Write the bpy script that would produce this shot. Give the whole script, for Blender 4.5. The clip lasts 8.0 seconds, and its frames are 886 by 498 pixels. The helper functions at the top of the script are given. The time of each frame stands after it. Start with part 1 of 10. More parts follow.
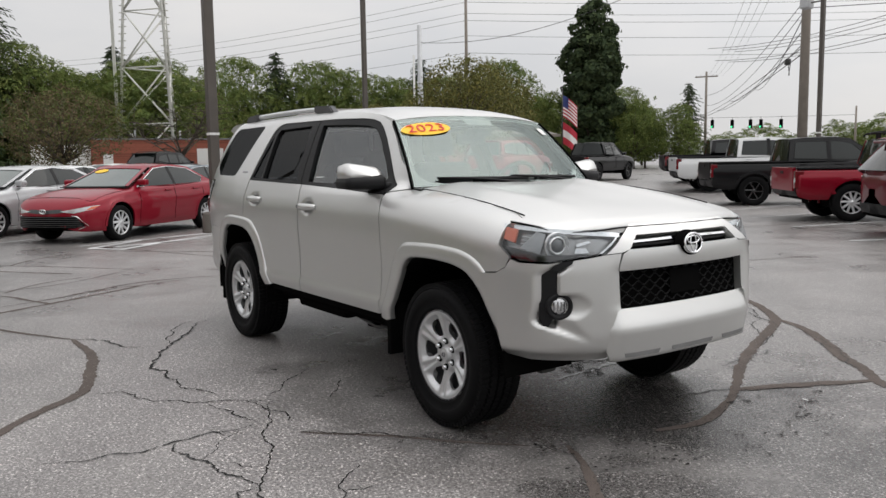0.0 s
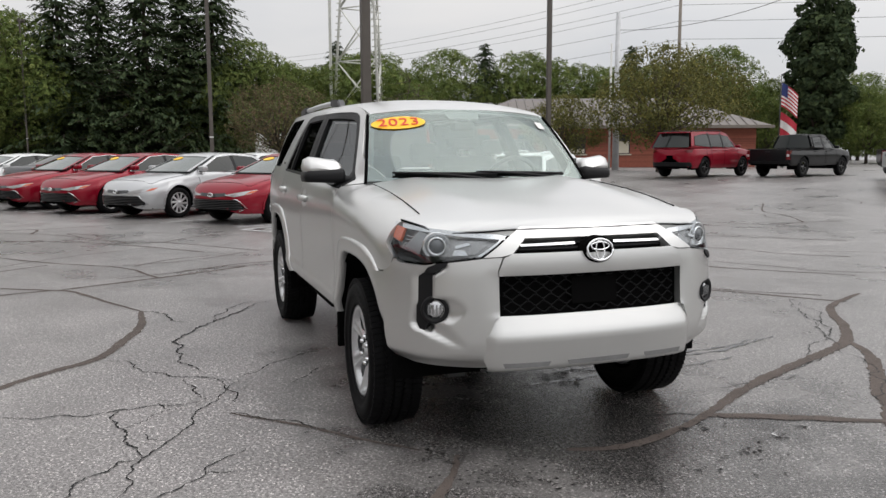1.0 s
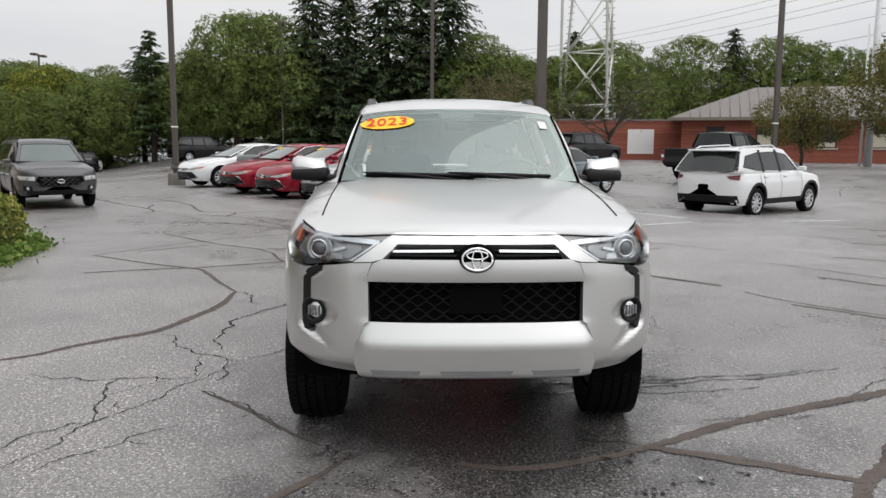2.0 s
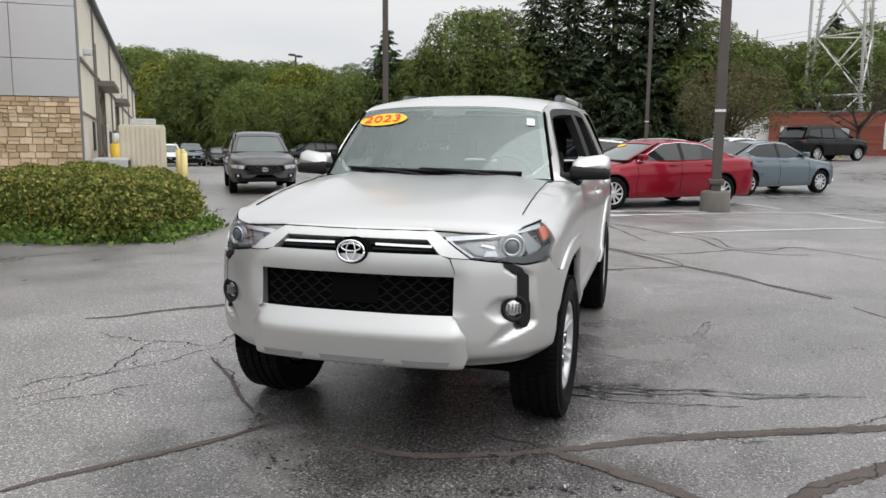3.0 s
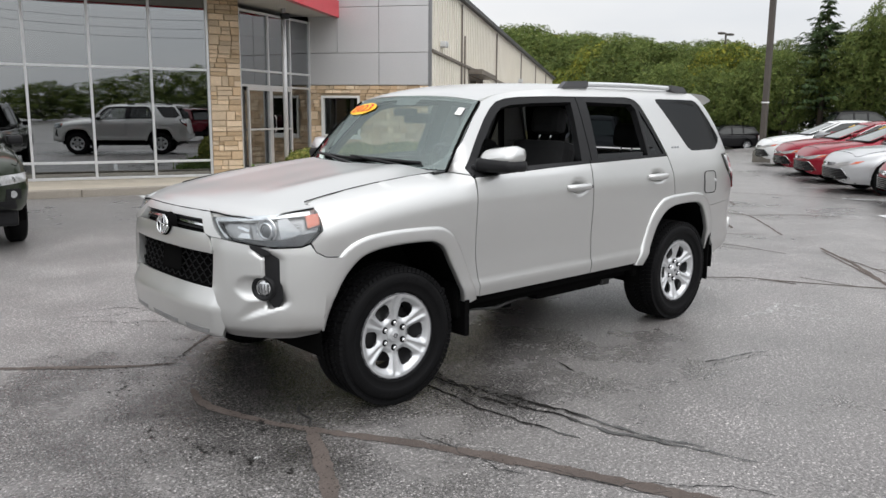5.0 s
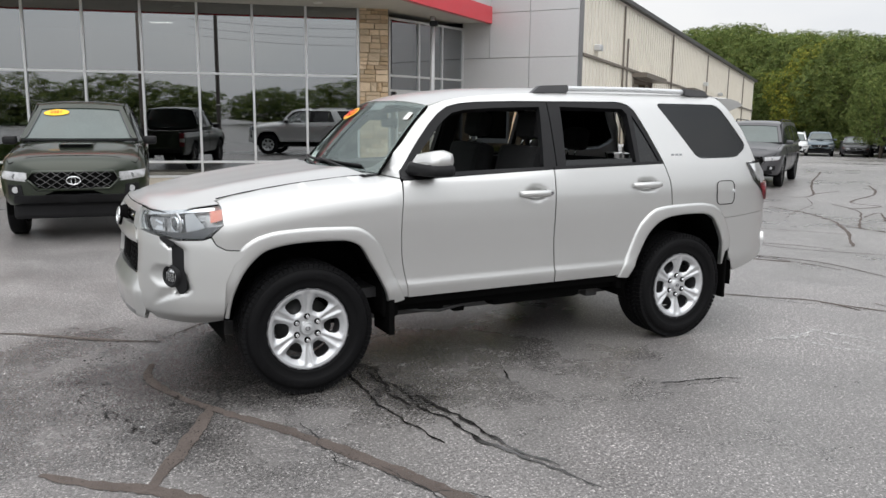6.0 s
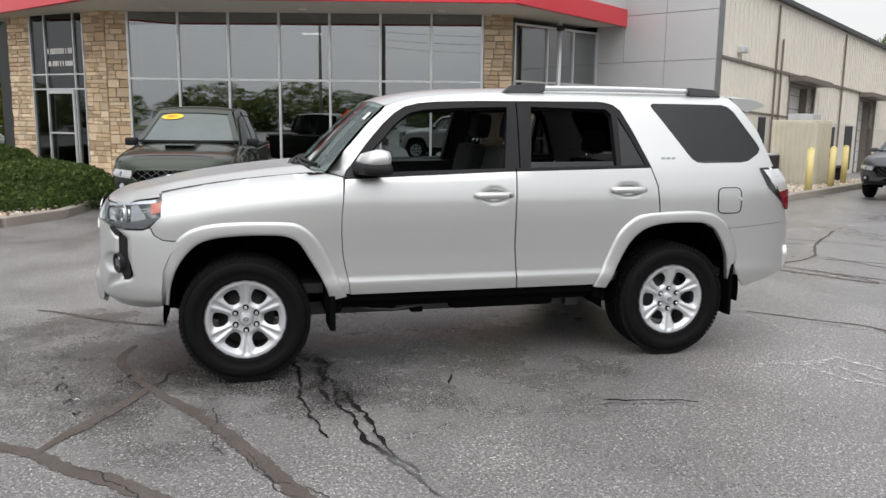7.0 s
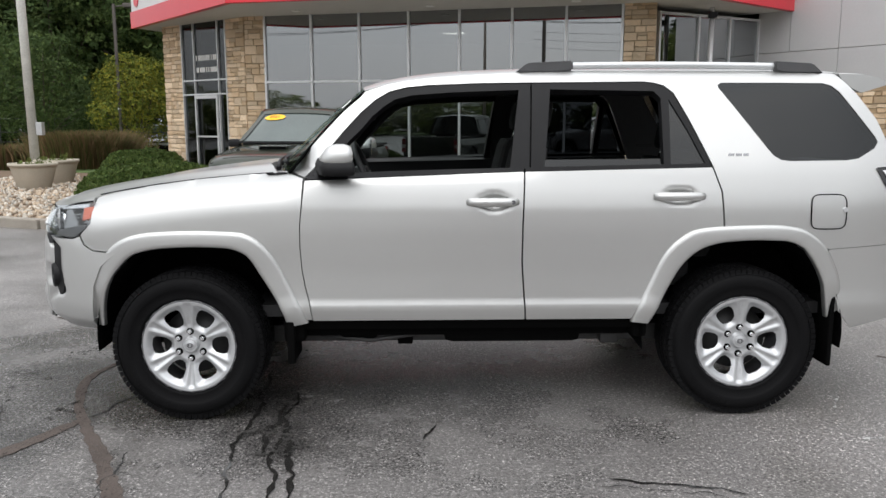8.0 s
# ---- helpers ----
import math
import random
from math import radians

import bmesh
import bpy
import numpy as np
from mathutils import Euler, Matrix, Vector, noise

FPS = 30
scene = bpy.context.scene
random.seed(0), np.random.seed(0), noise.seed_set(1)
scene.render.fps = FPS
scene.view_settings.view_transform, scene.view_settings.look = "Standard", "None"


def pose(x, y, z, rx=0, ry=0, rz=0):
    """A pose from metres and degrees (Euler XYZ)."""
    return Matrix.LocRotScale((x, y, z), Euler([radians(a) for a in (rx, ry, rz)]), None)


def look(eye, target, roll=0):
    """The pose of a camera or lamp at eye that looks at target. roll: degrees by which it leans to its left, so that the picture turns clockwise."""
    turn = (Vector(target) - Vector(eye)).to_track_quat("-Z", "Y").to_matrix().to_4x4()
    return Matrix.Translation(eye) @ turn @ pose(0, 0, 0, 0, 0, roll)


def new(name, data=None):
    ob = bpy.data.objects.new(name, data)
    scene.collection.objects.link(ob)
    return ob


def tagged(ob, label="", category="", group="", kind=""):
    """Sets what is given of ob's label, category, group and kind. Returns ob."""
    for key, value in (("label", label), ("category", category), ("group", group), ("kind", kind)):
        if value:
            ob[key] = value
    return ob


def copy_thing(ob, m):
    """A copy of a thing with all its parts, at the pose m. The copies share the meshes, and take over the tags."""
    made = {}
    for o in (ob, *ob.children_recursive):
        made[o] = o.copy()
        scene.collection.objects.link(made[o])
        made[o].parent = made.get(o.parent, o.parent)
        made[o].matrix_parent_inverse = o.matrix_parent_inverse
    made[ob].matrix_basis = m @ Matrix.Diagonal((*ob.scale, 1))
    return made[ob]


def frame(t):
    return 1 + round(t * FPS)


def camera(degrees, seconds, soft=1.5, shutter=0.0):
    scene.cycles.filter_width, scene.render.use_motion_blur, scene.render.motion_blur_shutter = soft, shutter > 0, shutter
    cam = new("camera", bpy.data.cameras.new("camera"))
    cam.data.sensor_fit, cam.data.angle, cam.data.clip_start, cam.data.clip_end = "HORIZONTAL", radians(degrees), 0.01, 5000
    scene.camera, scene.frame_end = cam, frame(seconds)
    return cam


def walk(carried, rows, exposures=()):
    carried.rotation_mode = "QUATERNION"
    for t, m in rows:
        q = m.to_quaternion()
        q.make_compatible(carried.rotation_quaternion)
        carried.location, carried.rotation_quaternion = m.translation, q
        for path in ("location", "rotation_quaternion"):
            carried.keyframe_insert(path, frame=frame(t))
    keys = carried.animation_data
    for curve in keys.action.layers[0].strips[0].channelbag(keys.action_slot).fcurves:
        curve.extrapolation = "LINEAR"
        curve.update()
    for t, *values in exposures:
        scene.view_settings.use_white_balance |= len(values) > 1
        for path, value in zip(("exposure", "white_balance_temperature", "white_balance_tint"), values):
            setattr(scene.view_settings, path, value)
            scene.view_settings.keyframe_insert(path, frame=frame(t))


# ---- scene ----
cam = camera(58.8, 8.0)
PATH = [
    (0, (4.69, -3.204, 1.394), (3.069, -2.053, 1.171), -0.9),
    (0.5, (5.016, -2.537, 1.387), (3.263, -1.603, 1.155), -0.5),
    (1, (5.324, -1.839, 1.409), (3.456, -1.166, 1.166), -0.2),
    (1.5, (5.496, -1.074, 1.415), (3.551, -0.683, 1.158), 0.1),
    (1.7, (5.547, -0.756, 1.462), (3.581, -0.491, 1.202), 0.2),
    (2.8, (5.614, 1.023, 1.475), (3.678, 0.61, 1.189), 0.4),
    (3, (5.555, 1.328, 1.502), (3.646, 0.804, 1.213), 0.5),
    (3.5, (5.336, 2.084, 1.55), (3.526, 1.292, 1.239), 0.7),
    (4, (5.024, 2.837, 1.585), (3.346, 1.798, 1.263), 0.6),
    (4.5, (4.523, 3.463, 1.601), (3.013, 2.194, 1.272), 0.4),
    (4.7, (4.316, 3.709, 1.562), (2.875, 2.363, 1.23), 0.4),
    (5.8, (2.98, 4.9, 1.638), (1.985, 3.202, 1.287), 0.6),
    (6, (2.712, 5.068, 1.593), (1.805, 3.318, 1.256), 0.6),
    (6.5, (2.062, 5.431, 1.594), (1.367, 3.585, 1.263), 0.7),
    (7, (1.391, 5.54, 1.56), (0.902, 3.628, 1.237), 0.7),
    (7.5, (0.758, 5.261, 1.512), (0.489, 3.305, 1.191), 0.5),
    (8, (0.239, 4.719, 1.486), (0.181, 2.745, 1.169), 0.0),
]
walk(cam, [(t, look(eye, target, roll)) for t, eye, target, roll in PATH], [(0.0, -0.12, 6700, 11), (1.5, -0.03, 6620, 11), (3.0, 0.09, 6550, 10), (4.5, 0.17, 6500, 10), (6.0, 0.2, 6500, 10), (8.0, 0.14, 6500, 10)])

# ---- light ----
world = bpy.data.worlds.new("world")
scene.world = world
world.use_nodes = True
wn, wl = world.node_tree.nodes, world.node_tree.links
wn.clear()
w_out, w_bg = wn.new("ShaderNodeOutputWorld"), wn.new("ShaderNodeBackground")
w_sky = wn.new("ShaderNodeTexSky")
w_sky.sky_type, w_sky.sun_disc = "NISHITA", False
w_sky.sun_elevation, w_sky.sun_rotation = radians(59), radians(26)
w_sky.dust_density, w_sky.air_density = 3.0, 1.0
w_co, w_map, w_sep = wn.new("ShaderNodeTexCoord"), wn.new("ShaderNodeMapping"), wn.new("ShaderNodeSeparateXYZ")
w_map.inputs["Scale"].default_value = (1.0, 1.0, 3.2)
w_noise = wn.new("ShaderNodeTexNoise")
w_noise.inputs["Scale"].default_value, w_noise.inputs["Detail"].default_value = 2.3, 5.0
w_ramp = wn.new("ShaderNodeValToRGB")
w_ramp.color_ramp.elements[0].position, w_ramp.color_ramp.elements[1].position = 0.3, 0.72
w_ramp.color_ramp.elements[0].color = (0.80, 0.83, 0.875, 1)
w_ramp.color_ramp.elements[1].color = (1.0, 1.0, 1.0, 1)
# overcast: the sky is about three times as bright overhead as at the horizon
w_up = wn.new("ShaderNodeMapRange")
w_up.inputs[1].default_value, w_up.inputs[2].default_value = 0.0, 1.0
w_up.inputs[3].default_value, w_up.inputs[4].default_value = 7.9, 13.5
w_cloud = wn.new("ShaderNodeVectorMath")
w_cloud.operation = "SCALE"
w_mix = wn.new("ShaderNodeMixRGB")
w_mix.inputs[0].default_value = 0.92
wl.new(w_co.outputs["Generated"], w_map.inputs[0])
wl.new(w_co.outputs["Generated"], w_sep.inputs[0])
wl.new(w_map.outputs[0], w_noise.inputs["Vector"])
wl.new(w_noise.outputs["Fac"], w_ramp.inputs[0])
wl.new(w_sep.outputs[2], w_up.inputs[0])
wl.new(w_ramp.outputs[0], w_cloud.inputs[0])
wl.new(w_up.outputs[0], w_cloud.inputs["Scale"])
wl.new(w_sky.outputs[0], w_mix.inputs[1])
# thinner cloud, and so a brighter sky, towards the sun
w_dot, w_glow, w_pow = wn.new("ShaderNodeVectorMath"), wn.new("ShaderNodeMapRange"), wn.new("ShaderNodeMath")
w_dot.operation, w_dot.inputs[1].default_value = "DOT_PRODUCT", (0.22, 0.46, 0.86)
w_pow.operation, w_pow.inputs[1].default_value = "POWER", 2.0
w_glow.inputs[1].default_value, w_glow.inputs[3].default_value, w_glow.inputs[4].default_value = 0.0, 1.0, 1.9
w_lit = wn.new("ShaderNodeVectorMath")
w_lit.operation = "SCALE"
w_max = wn.new("ShaderNodeMath")
w_max.operation, w_max.inputs[1].default_value = "MAXIMUM", 0.0
wl.new(w_co.outputs["Generated"], w_dot.inputs[0])
wl.new(w_dot.outputs["Value"], w_max.inputs[0])
wl.new(w_max.outputs[0], w_pow.inputs[0])
wl.new(w_pow.outputs[0], w_glow.inputs[0])
wl.new(w_cloud.outputs[0], w_lit.inputs[0])
wl.new(w_glow.outputs[0], w_lit.inputs["Scale"])
wl.new(w_lit.outputs[0], w_mix.inputs[2])
wl.new(w_mix.outputs[0], w_bg.inputs[0])
w_bg.inputs[1].default_value = 0.1
wl.new(w_bg.outputs[0], w_out.inputs[0])

sun = new("sun", bpy.data.lights.new("sun", "SUN"))
sun.data.energy, sun.data.angle, sun.data.color = 0.6, radians(60), (1.0, 0.97, 0.93)
sun.matrix_world = look((13.2, 27.6, 51.6), (0, 0, 0))


# ---- materials ----
def material(name, base, rough=0.5, metal=0.0, var=0.12, scale=3.0, grain=60.0, bump=0.0, coat=0.0, spec=0.5, rvar=0.0, island=0.0, objvar=0.0, second=None, smix=0.5, emit=0.0):
    m = bpy.data.materials.new(name)
    m.use_nodes = True
    n, l = m.node_tree.nodes, m.node_tree.links
    p = n["Principled BSDF"]
    p.inputs["Roughness"].default_value, p.inputs["Metallic"].default_value = rough, metal
    p.inputs["Coat Weight"].default_value, p.inputs["Coat Roughness"].default_value = coat, 0.04
    p.inputs["Specular IOR Level"].default_value = spec
    co = n.new("ShaderNodeTexCoord")
    big, fine = n.new("ShaderNodeTexNoise"), n.new("ShaderNodeTexNoise")
    big.inputs["Scale"].default_value, big.inputs["Detail"].default_value = scale, 4
    fine.inputs["Scale"].default_value, fine.inputs["Detail"].default_value = grain, 3
    l.new(co.outputs["Object"], big.inputs["Vector"]), l.new(co.outputs["Object"], fine.inputs["Vector"])
    add = n.new("ShaderNodeMath")
    add.operation = "ADD"
    l.new(big.outputs["Fac"], add.inputs[0]), l.new(fine.outputs["Fac"], add.inputs[1])
    rng = n.new("ShaderNodeMapRange")
    rng.inputs[1].default_value, rng.inputs[2].default_value = 0.6, 1.4
    rng.inputs[3].default_value, rng.inputs[4].default_value = 1 - var, 1 + var
    l.new(add.outputs[0], rng.inputs[0])
    value = rng.outputs[0]
    if island or objvar:
        src = n.new("ShaderNodeNewGeometry") if island else n.new("ShaderNodeObjectInfo")
        r2 = n.new("ShaderNodeMapRange")
        k = island or objvar
        r2.inputs[3].default_value, r2.inputs[4].default_value = 1 - k, 1 + k
        l.new(src.outputs["Random Per Island" if island else "Random"], r2.inputs[0])
        mul = n.new("ShaderNodeMath")
        mul.operation = "MULTIPLY"
        l.new(value, mul.inputs[0]), l.new(r2.outputs[0], mul.inputs[1])
        value = mul.outputs[0]
    col = n.new("ShaderNodeVectorMath")
    col.operation = "SCALE"
    if second:
        mix = n.new("ShaderNodeMixRGB")
        mix.inputs[1].default_value, mix.inputs[2].default_value = (*base, 1), (*second, 1)
        r3 = n.new("ShaderNodeMapRange")
        r3.inputs[1].default_value, r3.inputs[2].default_value = smix - 0.12, smix + 0.12
        if island or objvar:
            wn2 = n.new("ShaderNodeTexWhiteNoise")
            wn2.noise_dimensions = "1D"
            l.new(src.outputs["Random Per Island" if island else "Random"], wn2.inputs["W"])
            l.new(wn2.outputs["Value"], r3.inputs[0])
        else:
            l.new(big.outputs["Fac"], r3.inputs[0])
        l.new(r3.outputs[0], mix.inputs[0])
        l.new(mix.outputs[0], col.inputs[0])
    else:
        col.inputs[0].default_value = base
    l.new(value, col.inputs["Scale"])
    l.new(col.outputs[0], p.inputs["Base Color"])
    if rvar:
        r4 = n.new("ShaderNodeMapRange")
        r4.inputs[1].default_value, r4.inputs[2].default_value = 0.35, 0.65
        r4.inputs[3].default_value, r4.inputs[4].default_value = rough - rvar, rough + rvar
        l.new(big.outputs["Fac"], r4.inputs[0]), l.new(r4.outputs[0], p.inputs["Roughness"])
    if bump:
        b = n.new("ShaderNodeBump")
        b.inputs["Strength"].default_value, b.inputs["Distance"].default_value = bump, 0.01
        l.new(fine.outputs["Fac"], b.inputs["Height"]), l.new(b.outputs[0], p.inputs["Normal"])
    if emit:
        p.inputs["Emission Color"].default_value, p.inputs["Emission Strength"].default_value = (*base, 1), emit
    return m


def glass(name, tint, rough=0.0, clear=0.9, gloss=0.12, sheen=(0.95, 0.97, 0.98)):
    """Thin glass: tinted see-through with a mirror-like coat that grows towards grazing angles."""
    m = bpy.data.materials.new(name)
    m.use_nodes = True
    n, l = m.node_tree.nodes, m.node_tree.links
    n.clear()
    out, tr, gl, mix = n.new("ShaderNodeOutputMaterial"), n.new("ShaderNodeBsdfTransparent"), n.new("ShaderNodeBsdfGlossy"), n.new("ShaderNodeMixShader")
    tr.inputs[0].default_value = (*[c * clear for c in tint], 1)
    gl.inputs[0].default_value, gl.inputs["Roughness"].default_value = (*sheen, 1), rough
    f = n.new("ShaderNodeLayerWeight")
    f.inputs[0].default_value = gloss
    r = n.new("ShaderNodeMapRange")
    r.inputs[3].default_value, r.inputs[4].default_value = gloss, 0.9
    l.new(f.outputs["Facing"], r.inputs[0])
    pw = n.new("ShaderNodeMath")
    pw.operation, pw.inputs[1].default_value = "POWER", 3.0
    l.new(f.outputs["Facing"], pw.inputs[0]), l.new(pw.outputs[0], r.inputs[0])
    l.new(r.outputs[0], mix.inputs[0])
    l.new(tr.outputs[0], mix.inputs[1]), l.new(gl.outputs[0], mix.inputs[2]), l.new(mix.outputs[0], out.inputs[0])
    return m


M = {}


def asphalt():
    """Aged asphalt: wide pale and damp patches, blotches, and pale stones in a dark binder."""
    m = bpy.data.materials.new("asphalt")
    m.use_nodes = True
    n, l = m.node_tree.nodes, m.node_tree.links
    p = n["Principled BSDF"]
    co = n.new("ShaderNodeTexCoord")

    def noise_(scale, detail=4.0, rough=0.55):
        t = n.new("ShaderNodeTexNoise")
        t.inputs["Scale"].default_value, t.inputs["Detail"].default_value, t.inputs["Roughness"].default_value = scale, detail, rough
        l.new(co.outputs["Object"], t.inputs["Vector"])
        return t.outputs["Fac"]

    def span(v, a, b, c, d):
        r = n.new("ShaderNodeMapRange")
        for k, x in enumerate((a, b, c, d)):
            r.inputs[k + 1].default_value = x
        l.new(v, r.inputs[0])
        return r.outputs[0]

    def times(a, b):
        x = n.new("ShaderNodeMath")
        x.operation = "MULTIPLY"
        l.new(a, x.inputs[0]), l.new(b, x.inputs[1])
        return x.outputs[0]
    wide, mid_, grit = noise_(0.16), noise_(1.3, 6.0, 0.65), noise_(60.0, 6.0, 0.85)
    cell = n.new("ShaderNodeTexVoronoi")
    cell.inputs["Scale"].default_value = 150.0
    l.new(co.outputs["Object"], cell.inputs["Vector"])
    pale = span(cell.outputs["Color"], 0.72, 0.9, 0.84, 2.7)
    v = times(times(span(wide, 0.35, 0.65, 0.8, 1.2), span(mid_, 0.3, 0.7, 0.8, 1.18)), times(span(grit, 0.41, 0.59, 0.3, 1.66), pale))
    col = n.new("ShaderNodeVectorMath")
    col.operation, col.inputs[0].default_value = "SCALE", (0.190, 0.180, 0.175)
    # shade under and before the car put into the colour, with damp; ragged edge
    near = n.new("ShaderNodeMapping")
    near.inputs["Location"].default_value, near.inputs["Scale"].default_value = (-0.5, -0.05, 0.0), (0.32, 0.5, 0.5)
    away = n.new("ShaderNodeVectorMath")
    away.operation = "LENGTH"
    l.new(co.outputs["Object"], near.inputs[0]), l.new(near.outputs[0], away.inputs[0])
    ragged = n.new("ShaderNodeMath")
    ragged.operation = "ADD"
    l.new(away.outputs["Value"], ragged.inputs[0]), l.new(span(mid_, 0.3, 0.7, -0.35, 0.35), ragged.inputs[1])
    damp_shade = span(ragged.outputs[0], 0.22, 0.8, 0.36, 1.0)
    v = times(v, damp_shade)
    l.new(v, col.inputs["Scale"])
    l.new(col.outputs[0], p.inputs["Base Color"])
    rg = n.new("ShaderNodeMath")
    rg.operation = "ADD"
    l.new(span(wide, 0.38, 0.62, 0.27, 0.42), rg.inputs[0]), l.new(span(mid_, 0.3, 0.7, -0.06, 0.1), rg.inputs[1])
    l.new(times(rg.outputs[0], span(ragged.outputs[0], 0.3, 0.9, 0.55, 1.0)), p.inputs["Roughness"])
    b = n.new("ShaderNodeBump")
    b.inputs["Strength"].default_value, b.inputs["Distance"].default_value = 0.45, 0.006
    p.inputs["Specular IOR Level"].default_value = 0.7
    l.new(grit, b.inputs["Height"]), l.new(b.outputs[0], p.inputs["Normal"])
    return m


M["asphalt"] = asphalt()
M["tar"] = material("tar", (0.098, 0.080, 0.071), 0.85, var=0.3, scale=5, grain=120, bump=0.5, spec=0.25)
M["crack"] = material("crack", (0.012, 0.012, 0.012), 0.8, var=0.3)
M["line"] = material("line_paint", (0.55, 0.56, 0.56), 0.6, var=0.3, scale=5, grain=80, bump=0.3)
M["efflor"] = material("efflorescence", (0.5, 0.5, 0.49), 0.8, var=0.35, scale=6)
M["wet"] = material("wet_crack", (0.022, 0.021, 0.02), 0.08, var=0.3, spec=1.0)
M["oilspot"] = material("oil_drips", (0.022, 0.021, 0.02), 0.85, var=0.3, spec=0.08)


def worn_through(m, scale, share):
    """Break a thin coat into flecks, so that the ground shows between them."""
    n, l = m.node_tree.nodes, m.node_tree.links
    co, t, gap = n.new("ShaderNodeTexCoord"), n.new("ShaderNodeTexNoise"), n.new("ShaderNodeMapRange")
    clear, mx = n.new("ShaderNodeBsdfTransparent"), n.new("ShaderNodeMixShader")
    t.inputs["Scale"].default_value, t.inputs["Detail"].default_value, t.inputs["Roughness"].default_value = scale, 5.0, 0.75
    gap.inputs[1].default_value, gap.inputs[2].default_value = share - 0.05, share + 0.05
    l.new(co.outputs["Object"], t.inputs["Vector"]), l.new(t.outputs["Fac"], gap.inputs[0])
    l.new(gap.outputs[0], mx.inputs[0]), l.new(clear.outputs[0], mx.inputs[1])
    l.new(n["Principled BSDF"].outputs[0], mx.inputs[2]), l.new(mx.outputs[0], n["Material Output"].inputs[0])


worn_through(M["efflor"], 28.0, 0.47)
worn_through(M["oilspot"], 40.0, 0.49)
worn_through(M["tar"], 60.0, 0.38)
M["dampstain"] = material("damp_stain", (0.04, 0.038, 0.036), 0.6, var=0.3, spec=0.3)
worn_through(M["dampstain"], 22.0, 0.52)
M["concrete"] = material("concrete", (0.5, 0.45, 0.37), 0.8, var=0.18, scale=2, grain=70, bump=0.3)
M["kerb"] = material("kerb_concrete", (0.30, 0.27, 0.23), 0.85, var=0.2, scale=2, grain=60, bump=0.3)
M["greypanel"] = material("grey_panel", (0.54, 0.54, 0.545), 0.42, 0.25, var=0.05, scale=0.8, grain=30, objvar=0.03)
M["greydark"] = material("grey_trim", (0.2, 0.2, 0.205), 0.45, 0.2, var=0.06)
M["red"] = material("red_fascia", (0.62, 0.012, 0.03), 0.3, var=0.06, scale=1.5, grain=20, coat=0.4)
M["whiteband"] = material("white_band", (0.62, 0.63, 0.63), 0.45, var=0.06)
M["soffit"] = material("soffit", (0.5, 0.49, 0.47), 0.7, var=0.06)
M["alu"] = material("aluminium", (0.66, 0.67, 0.68), 0.38, 0.55, var=0.06, scale=4)
M["stone"] = material("stone", (0.70, 0.55, 0.385), 0.82, var=0.2, scale=9, grain=70, bump=0.8, objvar=0.22, second=(0.56, 0.41, 0.26), smix=0.55)
M["mortar"] = material("mortar", (0.36, 0.28, 0.19), 0.9, var=0.2, scale=12, bump=0.5)
M["beige"] = material("beige_metal", (0.75, 0.71, 0.625), 0.5, var=0.07, scale=0.7, grain=30)
M["beige2"] = material("beige_block", (0.63, 0.59, 0.51), 0.75, var=0.1, scale=1.2, grain=40, bump=0.2)
M["brownmetal"] = material("brown_metal", (0.19, 0.165, 0.14), 0.5, 0.2, var=0.12)
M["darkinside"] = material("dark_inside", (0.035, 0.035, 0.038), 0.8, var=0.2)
M["officefloor"] = material("office_floor", (0.2, 0.2, 0.2), 0.5, var=0.1)
M["showglass"] = glass("showroom_glass", (0.30, 0.32, 0.33), 0.0, 1.0, 0.26)
M["officeglass"] = glass("office_glass", (0.3, 0.33, 0.34), 0.0, 1.0, 0.08)
M["brick"] = material("brick", (0.27, 0.085, 0.055), 0.85, var=0.15, scale=6, grain=40, bump=0.4, island=0.2)
M["roofmetal"] = material("roof_metal", (0.15, 0.132, 0.12), 0.5, 0.2, var=0.1, scale=0.5)
M["pole"] = material("bronze_pole", (0.09, 0.078, 0.068), 0.5, 0.2, var=0.15, scale=3)
M["galv"] = material("galvanised", (0.5, 0.51, 0.52), 0.5, 0.35, var=0.15, scale=5)
M["wood"] = material("weathered_wood", (0.24, 0.21, 0.18), 0.85, var=0.2, scale=4, bump=0.4)
M["wire"] = material("wire", (0.02, 0.02, 0.02), 0.6)
M["yellow"] = material("yellow_paint", (0.75, 0.5, 0.03), 0.45, var=0.1)
M["paleyellow"] = material("pale_yellow_paint", (0.72, 0.6, 0.25), 0.5, var=0.1)
M["whitepaint"] = material("white_paint", (0.72, 0.72, 0.7), 0.5, var=0.06)
M["boxbeige"] = material("box_beige", (0.62, 0.57, 0.45), 0.5, var=0.07)
M["darkmetal"] = material("dark_metal", (0.05, 0.05, 0.05), 0.5, 0.3, var=0.2)
M["black"] = material("black_plastic", (0.011, 0.011, 0.012), 0.5, var=0.15, scale=8, grain=200, bump=0.1, spec=0.22)
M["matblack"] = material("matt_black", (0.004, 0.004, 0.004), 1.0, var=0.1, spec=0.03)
M["gravel"] = material("river_stone", (0.42, 0.33, 0.24), 0.8, var=0.15, scale=20, island=0.35, second=(0.5, 0.46, 0.4), smix=0.6)
M["soil"] = material("soil", (0.16, 0.11, 0.07), 0.9, var=0.3, scale=6, bump=0.6)
M["grassm"] = material("lawn", (0.075, 0.12, 0.03), 0.85, var=0.35, scale=0.6, grain=14, bump=0.5)


